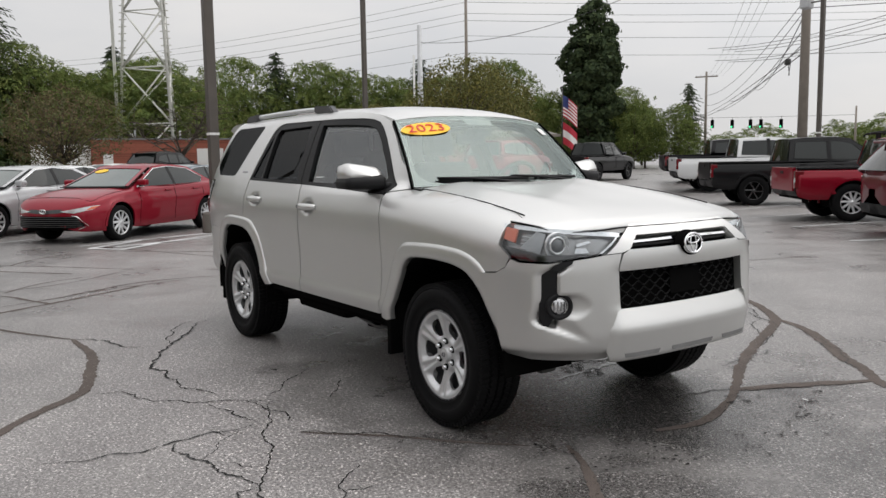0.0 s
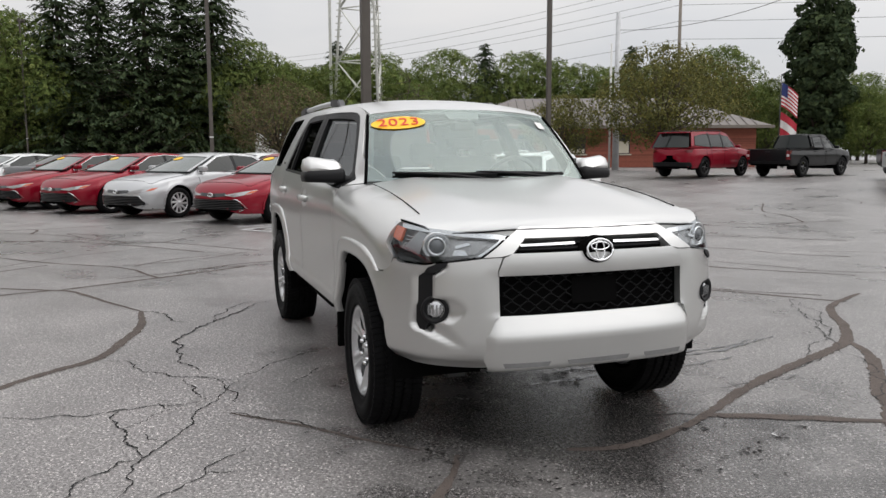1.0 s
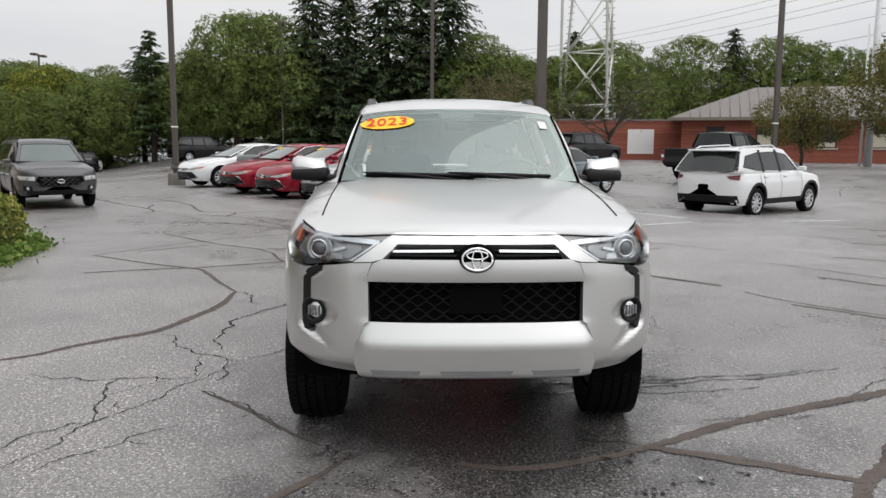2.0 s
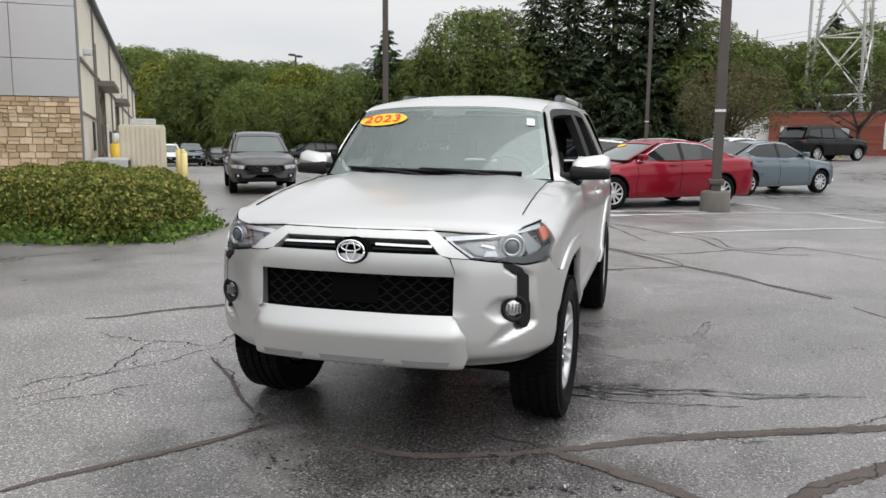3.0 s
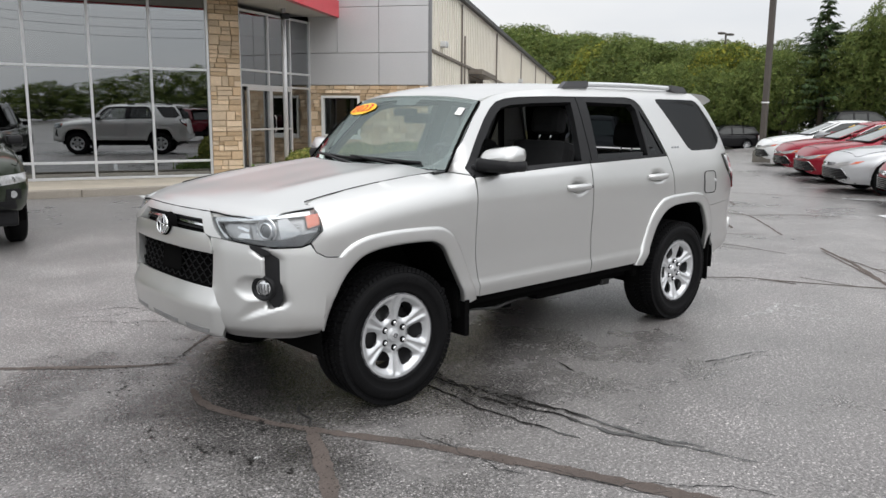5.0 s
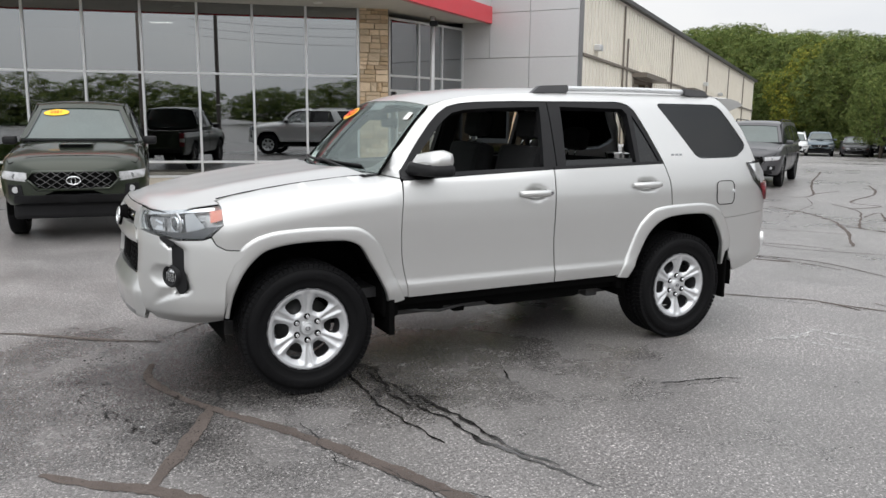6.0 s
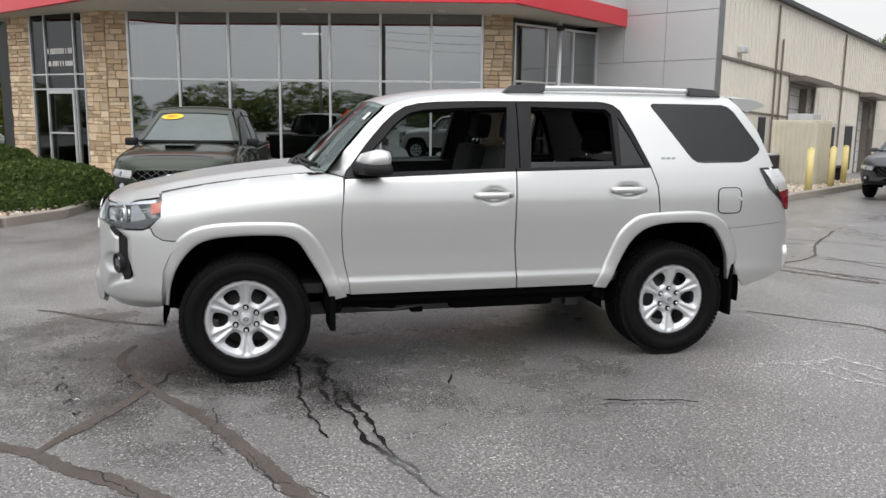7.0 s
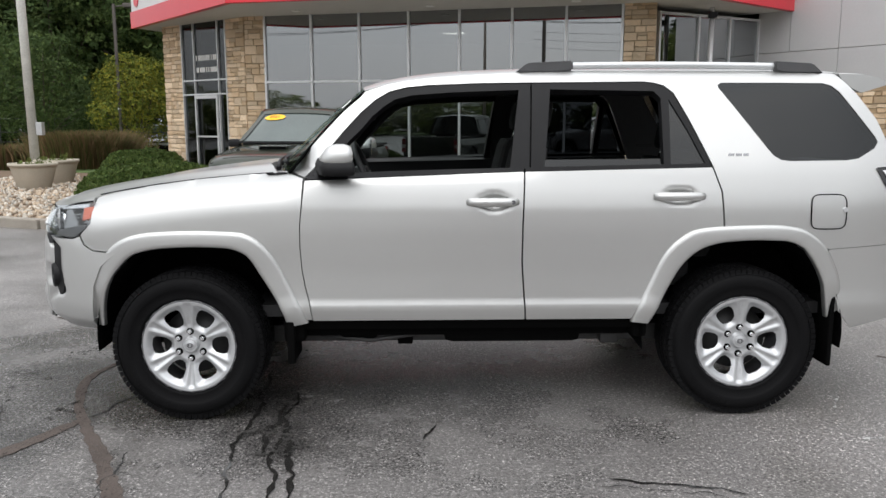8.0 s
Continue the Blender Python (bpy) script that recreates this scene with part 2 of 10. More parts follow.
def leafmat(name, base, second, island=0.35, cut=0.0):
    """Leaves with some light through them; cut leaves ragged gaps between the leaflets of a spray."""
    m = material(name, base, 0.7, var=0.1, scale=0.5, grain=5, island=island, second=second, smix=0.6, spec=0.15)
    n, l = m.node_tree.nodes, m.node_tree.links
    p, out = n["Principled BSDF"], n["Material Output"]
    t, mx = n.new("ShaderNodeBsdfTranslucent"), n.new("ShaderNodeMixShader")
    mx.inputs[0].default_value = 0.25
    link = p.inputs["Base Color"].links[0]
    l.new(link.from_socket, t.inputs[0])
    l.new(p.outputs[0], mx.inputs[1]), l.new(t.outputs[0], mx.inputs[2]), l.new(mx.outputs[0], out.inputs[0])
    if cut:
        co, cell, gap = n.new("ShaderNodeTexCoord"), n.new("ShaderNodeTexVoronoi"), n.new("ShaderNodeMath")
        cell.inputs["Scale"].default_value = cut
        gap.operation, gap.inputs[1].default_value = "GREATER_THAN", 0.5
        clear, split = n.new("ShaderNodeBsdfTransparent"), n.new("ShaderNodeMixShader")
        l.new(co.outputs["Object"], cell.inputs["Vector"]), l.new(cell.outputs["Distance"], gap.inputs[0])
        l.new(gap.outputs[0], split.inputs[0]), l.new(mx.outputs[0], split.inputs[1])
        l.new(clear.outputs[0], split.inputs[2]), l.new(split.outputs[0], out.inputs[0])
    return m


M["leaf_dark"] = leafmat("conifer_needles", (0.044, 0.066, 0.032), (0.064, 0.088, 0.038))
M["leaf_pine"] = leafmat("pine_needles", (0.05, 0.082, 0.034), (0.075, 0.105, 0.04))
M["leaf_mid"] = leafmat("broad_leaves", (0.105, 0.145, 0.04), (0.155, 0.185, 0.052), cut=8.0)
M["leaf_deep"] = leafmat("deep_green_leaves", (0.05, 0.082, 0.026), (0.085, 0.12, 0.036), cut=8.0)
M["leaf_yellow"] = leafmat("turning_leaves", (0.14, 0.17, 0.03), (0.26, 0.25, 0.035), cut=6.5)
M["leaf_olive"] = leafmat("olive_leaves", (0.11, 0.115, 0.04), (0.17, 0.155, 0.045))
M["leaf_brown"] = leafmat("thin_brown_leaves", (0.14, 0.105, 0.06), (0.10, 0.115, 0.045))
M["leaf_hedge"] = leafmat("hedge_leaves", (0.12, 0.15, 0.035), (0.30, 0.28, 0.08))
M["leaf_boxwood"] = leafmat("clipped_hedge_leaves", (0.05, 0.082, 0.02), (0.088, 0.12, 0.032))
M["leaf_ivy"] = leafmat("creeper_leaves", (0.1, 0.17, 0.03), (0.16, 0.22, 0.06))
M["bark"] = material("bark", (0.07, 0.055, 0.042), 0.9, var=0.3, scale=6, bump=0.6)
M["drygrass"] = leafmat("ornamental_grass", (0.2, 0.13, 0.07), (0.12, 0.13, 0.045))


# ---- building helpers ----
def part(name, bm, mat, parent=None, label="", smooth=False):
    me = bpy.data.meshes.new(name)
    if smooth:
        for f in bm.faces:
            f.smooth = True
    bm.to_mesh(me)
    bm.free()
    me.materials.append(M[mat] if isinstance(mat, str) else mat)
    ob = new(name, me)
    if parent is not None:
        ob.parent = parent
    if label:
        tagged(ob, label)
    return ob


def thing(name, label, category, m=None, group="", kind=""):
    ob = new(name)
    if m is not None:
        ob.matrix_world = m
    return tagged(ob, label, category, group, kind)


def box(lo, hi, bevel=0.0, bm=None, m=None):
    own = bmesh.new()
    bmesh.ops.create_cube(own, size=1.0)
    for v in own.verts:
        v.co = Vector([lo[i] + (v.co[i] + 0.5) * (hi[i] - lo[i]) for i in range(3)])
    if bevel:
        bmesh.ops.bevel(own, geom=own.edges[:], offset=bevel, segments=2, affect="EDGES", profile=0.6)
    return joined(bm, own, m)


def joined(bm, own, m=None):
    if m is not None:
        bmesh.ops.transform(own, matrix=m, verts=own.verts[:])
    if bm is None:
        return own
    me = bpy.data.meshes.new("tmp")
    own.to_mesh(me)
    own.free()
    bm.from_mesh(me)
    bpy.data.meshes.remove(me)
    return bm


def rod(a, b, r, r2=None, n=10, bm=None, caps=True):
    a, b = Vector(a), Vector(b)
    own = bmesh.new()
    bmesh.ops.create_cone(own, segments=n, radius1=r, radius2=r if r2 is None else r2, depth=(b - a).length, cap_ends=caps)
    q = (b - a).to_track_quat("Z", "Y").to_matrix().to_4x4()
    bmesh.ops.transform(own, matrix=Matrix.Translation((a + b) / 2) @ q, verts=own.verts[:])
    for f in own.faces:
        f.smooth = len(f.verts) == 4
    return joined(bm, own)


def tube(points, r, n=6, bm=None):
    """A round bar along a line of points."""
    own = bmesh.new()
    rings = []
    pts = [Vector(p) for p in points]
    for i, p in enumerate(pts):
        d = (pts[min(i + 1, len(pts) - 1)] - pts[max(i - 1, 0)]).normalized()
        q = d.to_track_quat("Z", "Y")
        rr = r[i] if isinstance(r, (list, tuple)) else r
        rings.append([own.verts.new(p + q @ Vector((math.cos(2 * math.pi * k / n) * rr, math.sin(2 * math.pi * k / n) * rr, 0))) for k in range(n)])
    for a, b in zip(rings, rings[1:]):
        for k in range(n):
            f = own.faces.new((a[k], a[(k + 1) % n], b[(k + 1) % n], b[k]))
            f.smooth = True
    own.faces.new(rings[0][::-1]), own.faces.new(rings[-1])
    return joined(bm, own)


def prism(outline, z0, z1, bm=None, m=None):
    """An upright block over an outline in plan."""
    own = bmesh.new()
    f = own.faces.new([own.verts.new((x, y, z0)) for x, y in outline])
    r = bmesh.ops.extrude_face_region(own, geom=[f])
    for v in r["geom"]:
        if isinstance(v, bmesh.types.BMVert):
            v.co.z = z1
    bmesh.ops.recalc_face_normals(own, faces=own.faces[:])
    return joined(bm, own, m)


def lathe(profile, n=48, axis="Y"):
    """Turns a profile of (radius, along) about an axis."""
    bm = bmesh.new()
    rings = []
    for r, a in profile:
        rings.append([bm.verts.new((r * math.cos(2 * math.pi * k / n), a, r * math.sin(2 * math.pi * k / n)) if axis == "Y" else (r * math.cos(2 * math.pi * k / n), r * math.sin(2 * math.pi * k / n), a)) for k in range(n)])
    for a, b in zip(rings, rings[1:]):
        for k in range(n):
            f = bm.faces.new((a[k], a[(k + 1) % n], b[(k + 1) % n], b[k]))
            f.smooth = True
    bmesh.ops.recalc_face_normals(bm, faces=bm.faces[:])
    return bm


def curve(xs, ys):
    """A smooth line through points (no overshoot), as a function."""
    xs, ys = list(map(float, xs)), list(map(float, ys))
    d = [(ys[i + 1] - ys[i]) / (xs[i + 1] - xs[i]) for i in range(len(xs) - 1)]
    s = [d[0]] + [0 if d[i - 1] * d[i] <= 0 else 2 * d[i - 1] * d[i] / (d[i - 1] + d[i]) for i in range(1, len(d))] + [d[-1]]

    def f(x):
        if x <= xs[0]:
            return ys[0] + s[0] * 0 * (x - xs[0])
        if x >= xs[-1]:
            return ys[-1]
        i = 0
        while x > xs[i + 1]:
            i += 1
        h = xs[i + 1] - xs[i]
        t = (x - xs[i]) / h
        return ys[i] * (1 + 2 * t) * (1 - t) ** 2 + h * s[i] * t * (1 - t) ** 2 + ys[i + 1] * t * t * (3 - 2 * t) + h * s[i + 1] * t * t * (t - 1)
    return f


def step01(a, b, x):
    t = min(1, max(0, (x - a) / (b - a)))
    return t * t * (3 - 2 * t)


def sheet(polys, fn, step=0.05, thick=0.02, out=(0, 0, 1), vstep=None):
    """A thin shell over outlines in (u, v), laid on the surface fn(u, v), with a turned-in rim."""
    bm = bmesh.new()
    polys = polys if isinstance(polys[0][0], (list, tuple)) else [polys]
    for poly in polys:
        bm.faces.new([bm.verts.new((u, v, 0)) for u, v in poly])
    us, vs = [u for p in polys for u, v in p], [v for p in polys for u, v in p]
    for lo, hi, no, st in ((min(us), max(us), (1, 0, 0), step), (min(vs), max(vs), (0, 1, 0), vstep or step)):
        k = math.floor(lo / st) + 1
        while k * st < hi - 1e-4:
            co = tuple(c * k * st for c in no)
            bmesh.ops.bisect_plane(bm, geom=bm.verts[:] + bm.edges[:] + bm.faces[:], dist=1e-5, plane_co=co, plane_no=no)
            k += 1
    bmesh.ops.remove_doubles(bm, verts=bm.verts[:], dist=1e-5)
    for v in bm.verts:
        v.co = Vector(fn(v.co.x, v.co.y))
    bm.normal_update()
    total = Vector((0, 0, 0))
    for f in bm.faces:
        total += f.normal * f.calc_area()
        f.smooth = True
    if total.dot(Vector(out)) < 0:
        bmesh.ops.reverse_faces(bm, faces=bm.faces[:])
        bm.normal_update()
    if thick:
        rim = [e for e in bm.edges if e.is_boundary]
        normals = {v: v.normal.copy() for e in rim for v in e.verts}
        keep = {v.index: v for v in normals}
        r = bmesh.ops.extrude_edge_only(bm, edges=rim)
        fresh = [g for g in r["geom"] if isinstance(g, bmesh.types.BMVert)]
        near = {tuple(round(c, 6) for c in v.co): n for v, n in normals.items()}
        for v in fresh:
            v.co = v.co - near[tuple(round(c, 6) for c in v.co)] * thick
        for e in rim:
            e.smooth = False
        bmesh.ops.recalc_face_normals(bm, faces=[])
    return bm


def flipped(bm):
    """The mirror image across y = 0, as a new bmesh."""
    me = bpy.data.meshes.new("tmp")
    bm.to_mesh(me)
    other = bmesh.new()
    other.from_mesh(me)
    bpy.data.meshes.remove(me)
    for v in other.verts:
        v.co.y = -v.co.y
    bmesh.ops.reverse_faces(other, faces=other.faces[:])
    return other


def both(name, bm, mat, parent, label=""):
    """A part and its mirror image."""
    other = flipped(bm)
    return part(name, bm, mat, parent, label), part(name, other, mat, parent, label)


def arc(cx, cz, r, a0, a1, n=14):
    return [(cx + r * math.cos(radians(a0 + (a1 - a0) * k / n)), cz + r * math.sin(radians(a0 + (a1 - a0) * k / n))) for k in range(n + 1)]


def lettering(name, words, size, m, mat, parent=None, depth=0.002, spacing=1.0):
    cu = bpy.data.curves.new(name, "FONT")
    cu.body, cu.size, cu.extrude, cu.align_x, cu.align_y = words, size, depth, "CENTER", "CENTER"
    cu.space_character = spacing
    cu.resolution_u = 3
    ob = bpy.data.objects.new(name, cu)
    scene.collection.objects.link(ob)
    me = bpy.data.meshes.new_from_object(ob)
    bpy.data.objects.remove(ob)
    me.materials.clear()
    me.materials.append(M[mat])
    o = new(name, me)
    if parent is not None:
        o.parent = parent
    o.matrix_local = m
    return o


def rise(x, y):
    """The lot climbs a little towards the brick office and falls away along the workshop."""
    s, l = -0.823 * (x + 9.47) - 0.568 * (y + 11.23), -0.568 * (x + 9.47) + 0.823 * (y + 11.23)
    return -0.030 * min(37, max(0, s - 8)) * (1 - step01(10, 20, l)) + 0.38 * step01(19.5, 31, -0.72 * x + 0.69 * y) - 0.28 * math.exp(-(((x + 14.7) / 4.5) ** 2 + ((y - 9.2) / 4.0) ** 2))

# ---- ground ----
def ground_sheet():
    bm = bmesh.new()
    marks = [-600, -300, -150, -110, -90, -80] + [-72 + 2 * k for k in range(57)] + [45, 60, 90, 150, 300, 600]
    rows = [[bm.verts.new((x, y, rise(x, y))) for x in marks] for y in marks]
    for a, b in zip(rows, rows[1:]):
        for k in range(len(marks) - 1):
            f = bm.faces.new((a[k], a[k + 1], b[k + 1], b[k]))
            f.smooth = True
    return part("ground", bm, "asphalt")


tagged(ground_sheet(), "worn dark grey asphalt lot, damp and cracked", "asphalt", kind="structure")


def ribbon(points, width, z=0.004, wobble=0.0, seed=1, step=0.12, taper=False, ragged=0.0):
    """A flat band that wanders along a line on the ground."""
    rnd = random.Random(seed)
    pts = [Vector((x, y, 0)) for x, y in points]
    fine = []
    for i, (a, b) in enumerate(zip(pts, pts[1:])):
        p0, p3 = pts[max(i - 1, 0)], pts[min(i + 2, len(pts) - 1)]
        n = max(1, int((b - a).length / step))
        for k in range(n):
            t = k / n
            fine.append(0.5 * ((2 * a) + (b - p0) * t + (2 * p0 - 5 * a + 4 * b - p3) * t * t + (3 * a - p0 - 3 * b + p3) * t ** 3))
    fine.append(pts[-1])
    bm = bmesh.new()
    last = None
    drift = 0.0
    for i, p in enumerate(fine):
        d = (fine[min(i + 1, len(fine) - 1)] - fine[max(i - 1, 0)])
        d = d.normalized() if d.length > 1e-6 else Vector((1, 0, 0))
        s = Vector((-d.y, d.x, 0))
        drift = drift * 0.6 + rnd.uniform(-1, 1) * wobble
        w = width * (1 + rnd.uniform(-ragged, ragged)) / 2
        if taper:
            w *= 0.25 + 0.75 * math.sin(math.pi * min(1, max(0.0, i / max(1, len(fine) - 1)))) ** 0.5
        c = p + s * drift
        h = rise(c.x, c.y) + z
        q, e = c + s * w, c - s * w
        pair = (bm.verts.new((q.x, q.y, h)), bm.verts.new((e.x, e.y, h)))
        if last:
            bm.faces.new((last[0], last[1], pair[1], pair[0]))
        last = pair
    bmesh.ops.recalc_face_normals(bm, faces=bm.faces[:])
    if bm.faces and bm.faces[:][0].normal.z < 0:
        bmesh.ops.reverse_faces(bm, faces=bm.faces[:])
    return bm


# ---- dealership ----
FU, FN = Vector((0.964, -0.266, 0)), Vector((0.266, 0.964, 0))
F0 = Vector((-4.08, -12.40, 0))
INNER = Vector((-7.64, -13.88, 0))
GU = Vector((-0.568, 0.823, 0))
LU = Vector((-0.823, -0.568, 0))
CORNER = INNER + GU * 3.22
EU = Vector((0.766, -0.643, 0))


def frame_of(origin, along, lean=0.0):
    """A pose whose x runs along a wall, y out of it and z up."""
    a = along.normalized()
    n = Vector((-a.y, a.x, 0))
    return Matrix(((a.x, n.x, 0, origin.x), (a.y, n.y, 0, origin.y), (lean, 0, 1, origin.z), (0, 0, 0, 1)))


def stone_face(parent, length, z0, z1, holes=(), depth=0.045, seed=3, course=(0.08, 0.23)):
    """Rough ashlar: stones as pieces, proud of a mortar bed, on the plane y = 0 of the parent."""
    rnd = random.Random(seed)
    z = z0
    shapes = []
    for k in range(6):
        bm = box((0, 0, 0), (1, 1, 1))
        for v in bm.verts:
            if v.co.y > 0.5:
                v.co.x = 0.5 + (v.co.x - 0.5) * (0.93 + 0.05 * rnd.random())
                v.co.z = 0.5 + (v.co.z - 0.5) * (0.86 + 0.1 * rnd.random())
                v.co.y = 0.55 + 0.75 * rnd.random()
        me = bpy.data.meshes.new("stone")
        bm.to_mesh(me)
        bm.free()
        me.materials.append(M["stone"])
        shapes.append(me)
    while z < z1 - 0.03:
        h = min(rnd.uniform(*course), z1 - z)
        if z1 - z - h < 0.06:
            h = z1 - z
        x = 0.0
        while x < length - 1e-3:
            w = min(rnd.uniform(0.10, 0.36), length - x)
            if length - x - w < 0.1:
                w = length - x
            cx, cz = x + w / 2, z + h / 2
            if not any(a < cx < b and c < cz < d for a, b, c, d in holes):
                a, b = x, x + w
                for ha, hb, hc, hd in holes:
                    if hc < cz < hd:
                        if a < ha < b:
                            b = ha
                        if a < hb < b:
                            a = hb
                low = h * rnd.uniform(0.4, 0.6) if h > 0.15 and rnd.random() < 0.5 else h
                for z_, h_ in ((z, low), (z + low, h - low)):
                    if h_ > 0.03 and b - a > 0.03:
                        ob = new("stone", rnd.choice(shapes))
                        ob.parent = parent
                        ob.location = (a + 0.004, 0.002, z_ + 0.004)
                        ob.scale = (b - a - 0.008, depth, h_ - 0.008)
            x += w
        z += h


def glazing(parent, length, z0, z1, uprights, levels, bar=0.05, pane="showglass"):
    """Aluminium uprights and rails with panes between, on the plane y = 0 of the parent."""
    for x in uprights:
        part("mullion", box((x - bar / 2, -0.06, z0), (x + bar / 2, 0.05, z1), 0.004), "alu", parent)
    for z in levels:
        for a, b in zip(uprights, uprights[1:]):
            part("rail", box((a + bar / 2, -0.06, z - bar / 2), (b - bar / 2, 0.046, z + bar / 2), 0.004), "alu", parent)
    lv = [z0] + [z for z in levels if z0 < z < z1] + [z1]
    for a, b in zip(uprights, uprights[1:]):
        for c, d in zip(lv, lv[1:]):
            g = part("pane", box((a + bar / 2, -0.012, c + 0.02), (b - bar / 2, 0.0, d - 0.02)), pane, parent)
            g.visible_shadow = False


# glazed front
front = thing("wall_south", "showroom wall of tall tinted glass in aluminium frames", "wall", frame_of(F0, FU), kind="structure")
W_FRONT = 8.27
bays = [W_FRONT * k / 7 for k in range(8)]
glazing(front, W_FRONT, 0.12, 4.12, bays, [0.15, 0.48, 2.44, 4.09])
part("head", box((-0.7, -0.3, 4.12), (W_FRONT + 0.5, 0.04, 4.35)), "greydark", front)
part("footing", box((-0.7, -0.25, -0.1), (W_FRONT + 0.5, 0.07, 0.12)), "concrete", front)
for a, b in zip(bays, bays[1:]):
    part("low_panel", box((a + 0.03, -0.09, 0.17), (b - 0.03, -0.05, 0.46)), "greypanel", front, "pale lower infill panel behind the glass")

pier = thing("stone_pier", "tan rough stone pier beside the showroom glass", "pier", frame_of(F0 - FU * 0.70, FU), group="showroom piers", kind="structure")
part("core", box((0.0, -0.7, -0.1), (0.665, -0.002, 4.2)), "mortar", pier)
stone_face(pier, 0.67, 0.05, 4.12, seed=5)

pier2 = thing("stone_pier", "tan rough stone pier at the showroom corner", "pier", frame_of(F0 + FU * W_FRONT, FU), group="showroom piers", kind="structure")
part("core", box((0.03, -0.7, -0.1), (0.5, -0.002, 4.2)), "mortar", pier2)
stone_face(pier2, 0.52, 0.05, 4.12, seed=7)

E0 = F0 + FU * (W_FRONT + 0.52)
entry = thing("wall_entrance", "glazed entrance wall between stone piers", "wall", frame_of(E0, EU), kind="structure")
pier3 = thing("stone_pier", "tan rough stone pier next to the entrance door", "pier", frame_of(E0, EU), group="showroom piers", kind="structure")
part("core", box((0.03, -0.5, -0.1), (0.68, -0.002, 4.2)), "mortar", pier3)
stone_face(pier3, 0.70, 0.05, 4.12, seed=8)
pier4 = thing("stone_pier", "tan rough stone pier at the far side of the entrance", "pier", frame_of(E0 + EU * 2.6, EU), group="showroom piers", kind="structure")
part("core", box((0.02, -0.6, -0.1), (0.78, -0.002, 4.2)), "mortar", pier4)
stone_face(pier4, 0.80, 0.05, 4.12, seed=9)
glazing(entry, 1.9, 0.1, 4.1, [0.73, 1.05, 2.05, 2.57], [0.13, 2.2, 2.55, 4.08], 0.036, "officeglass")


def glass_door(m, w, h, leaves=1):
    d = thing("door_1", "aluminium framed glass door, closed", "door", m, kind="structure")
    lw = w / leaves
    for k in range(leaves):
        a, b = k * lw + 0.01, (k + 1) * lw - 0.01
        for lo, hi in (((a, 0.0, 0.02), (a + 0.05, 0.05, h)), ((b - 0.05, 0.0, 0.02), (b, 0.05, h)), ((a + 0.05, 0.002, 0.02), (b - 0.05, 0.048, 0.2)), ((a + 0.05, 0.002, h - 0.08), (b - 0.05, 0.048, h)), ((a + 0.05, 0.002, 1.0), (b - 0.05, 0.048, 1.04))):
            part("door_frame", box(lo, hi, 0.004), "alu", d)
        hx = b - 0.1 if k == 0 else a + 0.1
        part("handle", tube([(hx, 0.06, 0.95), (hx, 0.1, 1.0), (hx, 0.1, 1.3), (hx, 0.06, 1.35)], 0.012), "alu", d)
    return d


glass_door(frame_of(E0 + EU * 1.07, EU) @ Matrix.Translation((0, 0.045, 0.12)), 0.96, 2.05)
sign_pane = thing("window_lettering", "two rows of white lettering on the glass over the door", "lettering", frame_of(E0 + EU * 1.08, EU))
r = random.Random(12)
for z, h in ((3.04, 0.13), (2.75, 0.12)):
    x = 0.06
    while x < 0.88:
        w = r.uniform(0.028, 0.05)
        part("bar", box((x, 0.012, z), (x + w, 0.016, z + h)), "whitepaint", sign_pane)
        x += w + r.choice((0.012, 0.012, 0.014, 0.05))

# recessed entrance between the pier and the grey wall
R0 = F0 - FU * 0.72 - FN * 0.35
RU = (INNER - R0).normalized()
RL = (INNER - R0).length
recess = thing("wall_recess", "recessed dark glass entrance wall", "wall", frame_of(INNER, -RU), kind="structure")
glazing(recess, RL, 0.1, 3.85, [0.03, 0.95, 1.9, RL - 0.05], [0.13, 2.15, 2.5, 3.82])
glass_door(frame_of(INNER, -RU) @ Matrix.Translation((0.98, 0.045, 0.12)), 1.85, 2.0, 2)
column = thing("column", "slim grey steel column under the canopy", "column", frame_of(INNER - RU * 1.6 + FN * 0.9, FU), kind="structure")
part("shaft", rod((0, 0, 0.1), (0, 0, 3.9), 0.055, n=16), "greypanel", column)
part("camera", box((-0.09, 0.05, 3.66), (0.09, 0.2, 3.78), 0.02), "black", column, "small black camera on the column")

# grey panelled wall with stone base and a window
grey = thing("wall_grey", "grey metal panel wall over a tan stone base", "wall", frame_of(CORNER, -GU), kind="structure")
GL = 3.22
WIN = (GL - 1.40, GL - 0.34, 0.92, 1.98)
for lo, hi in (((0.0, -0.25, -0.1), (WIN[0], 0, 2.24)), ((WIN[1], -0.25, -0.1), (GL, 0, 2.24)), ((WIN[0], -0.25, -0.1), (WIN[1], 0, WIN[2])), ((WIN[0], -0.25, WIN[3]), (WIN[1], 0, 2.24))):
    part("bed", box(lo, hi), "mortar", grey)
stone_face(grey, GL, 0.05, 2.24, holes=(WIN,), seed=11)
cuts = [0.0, GL - 1.92, GL - 0.80, GL]
for z0, z1 in ((2.25, 3.06), (3.06, 4.2), (4.2, 5.3)):
    edges = cuts if z0 > 3 else [0.0, GL - 1.92, GL]
    for a, b in zip(edges, edges[1:]):
        part("panel", box((a + 0.006, -0.2, z0 + 0.006), (b - 0.006, 0.03, z1 - 0.006), 0.004), "greypanel", grey)
part("cap", box((-0.02, -0.3, 5.3), (GL, 0.06, 5.38), 0.01), "greydark", grey)
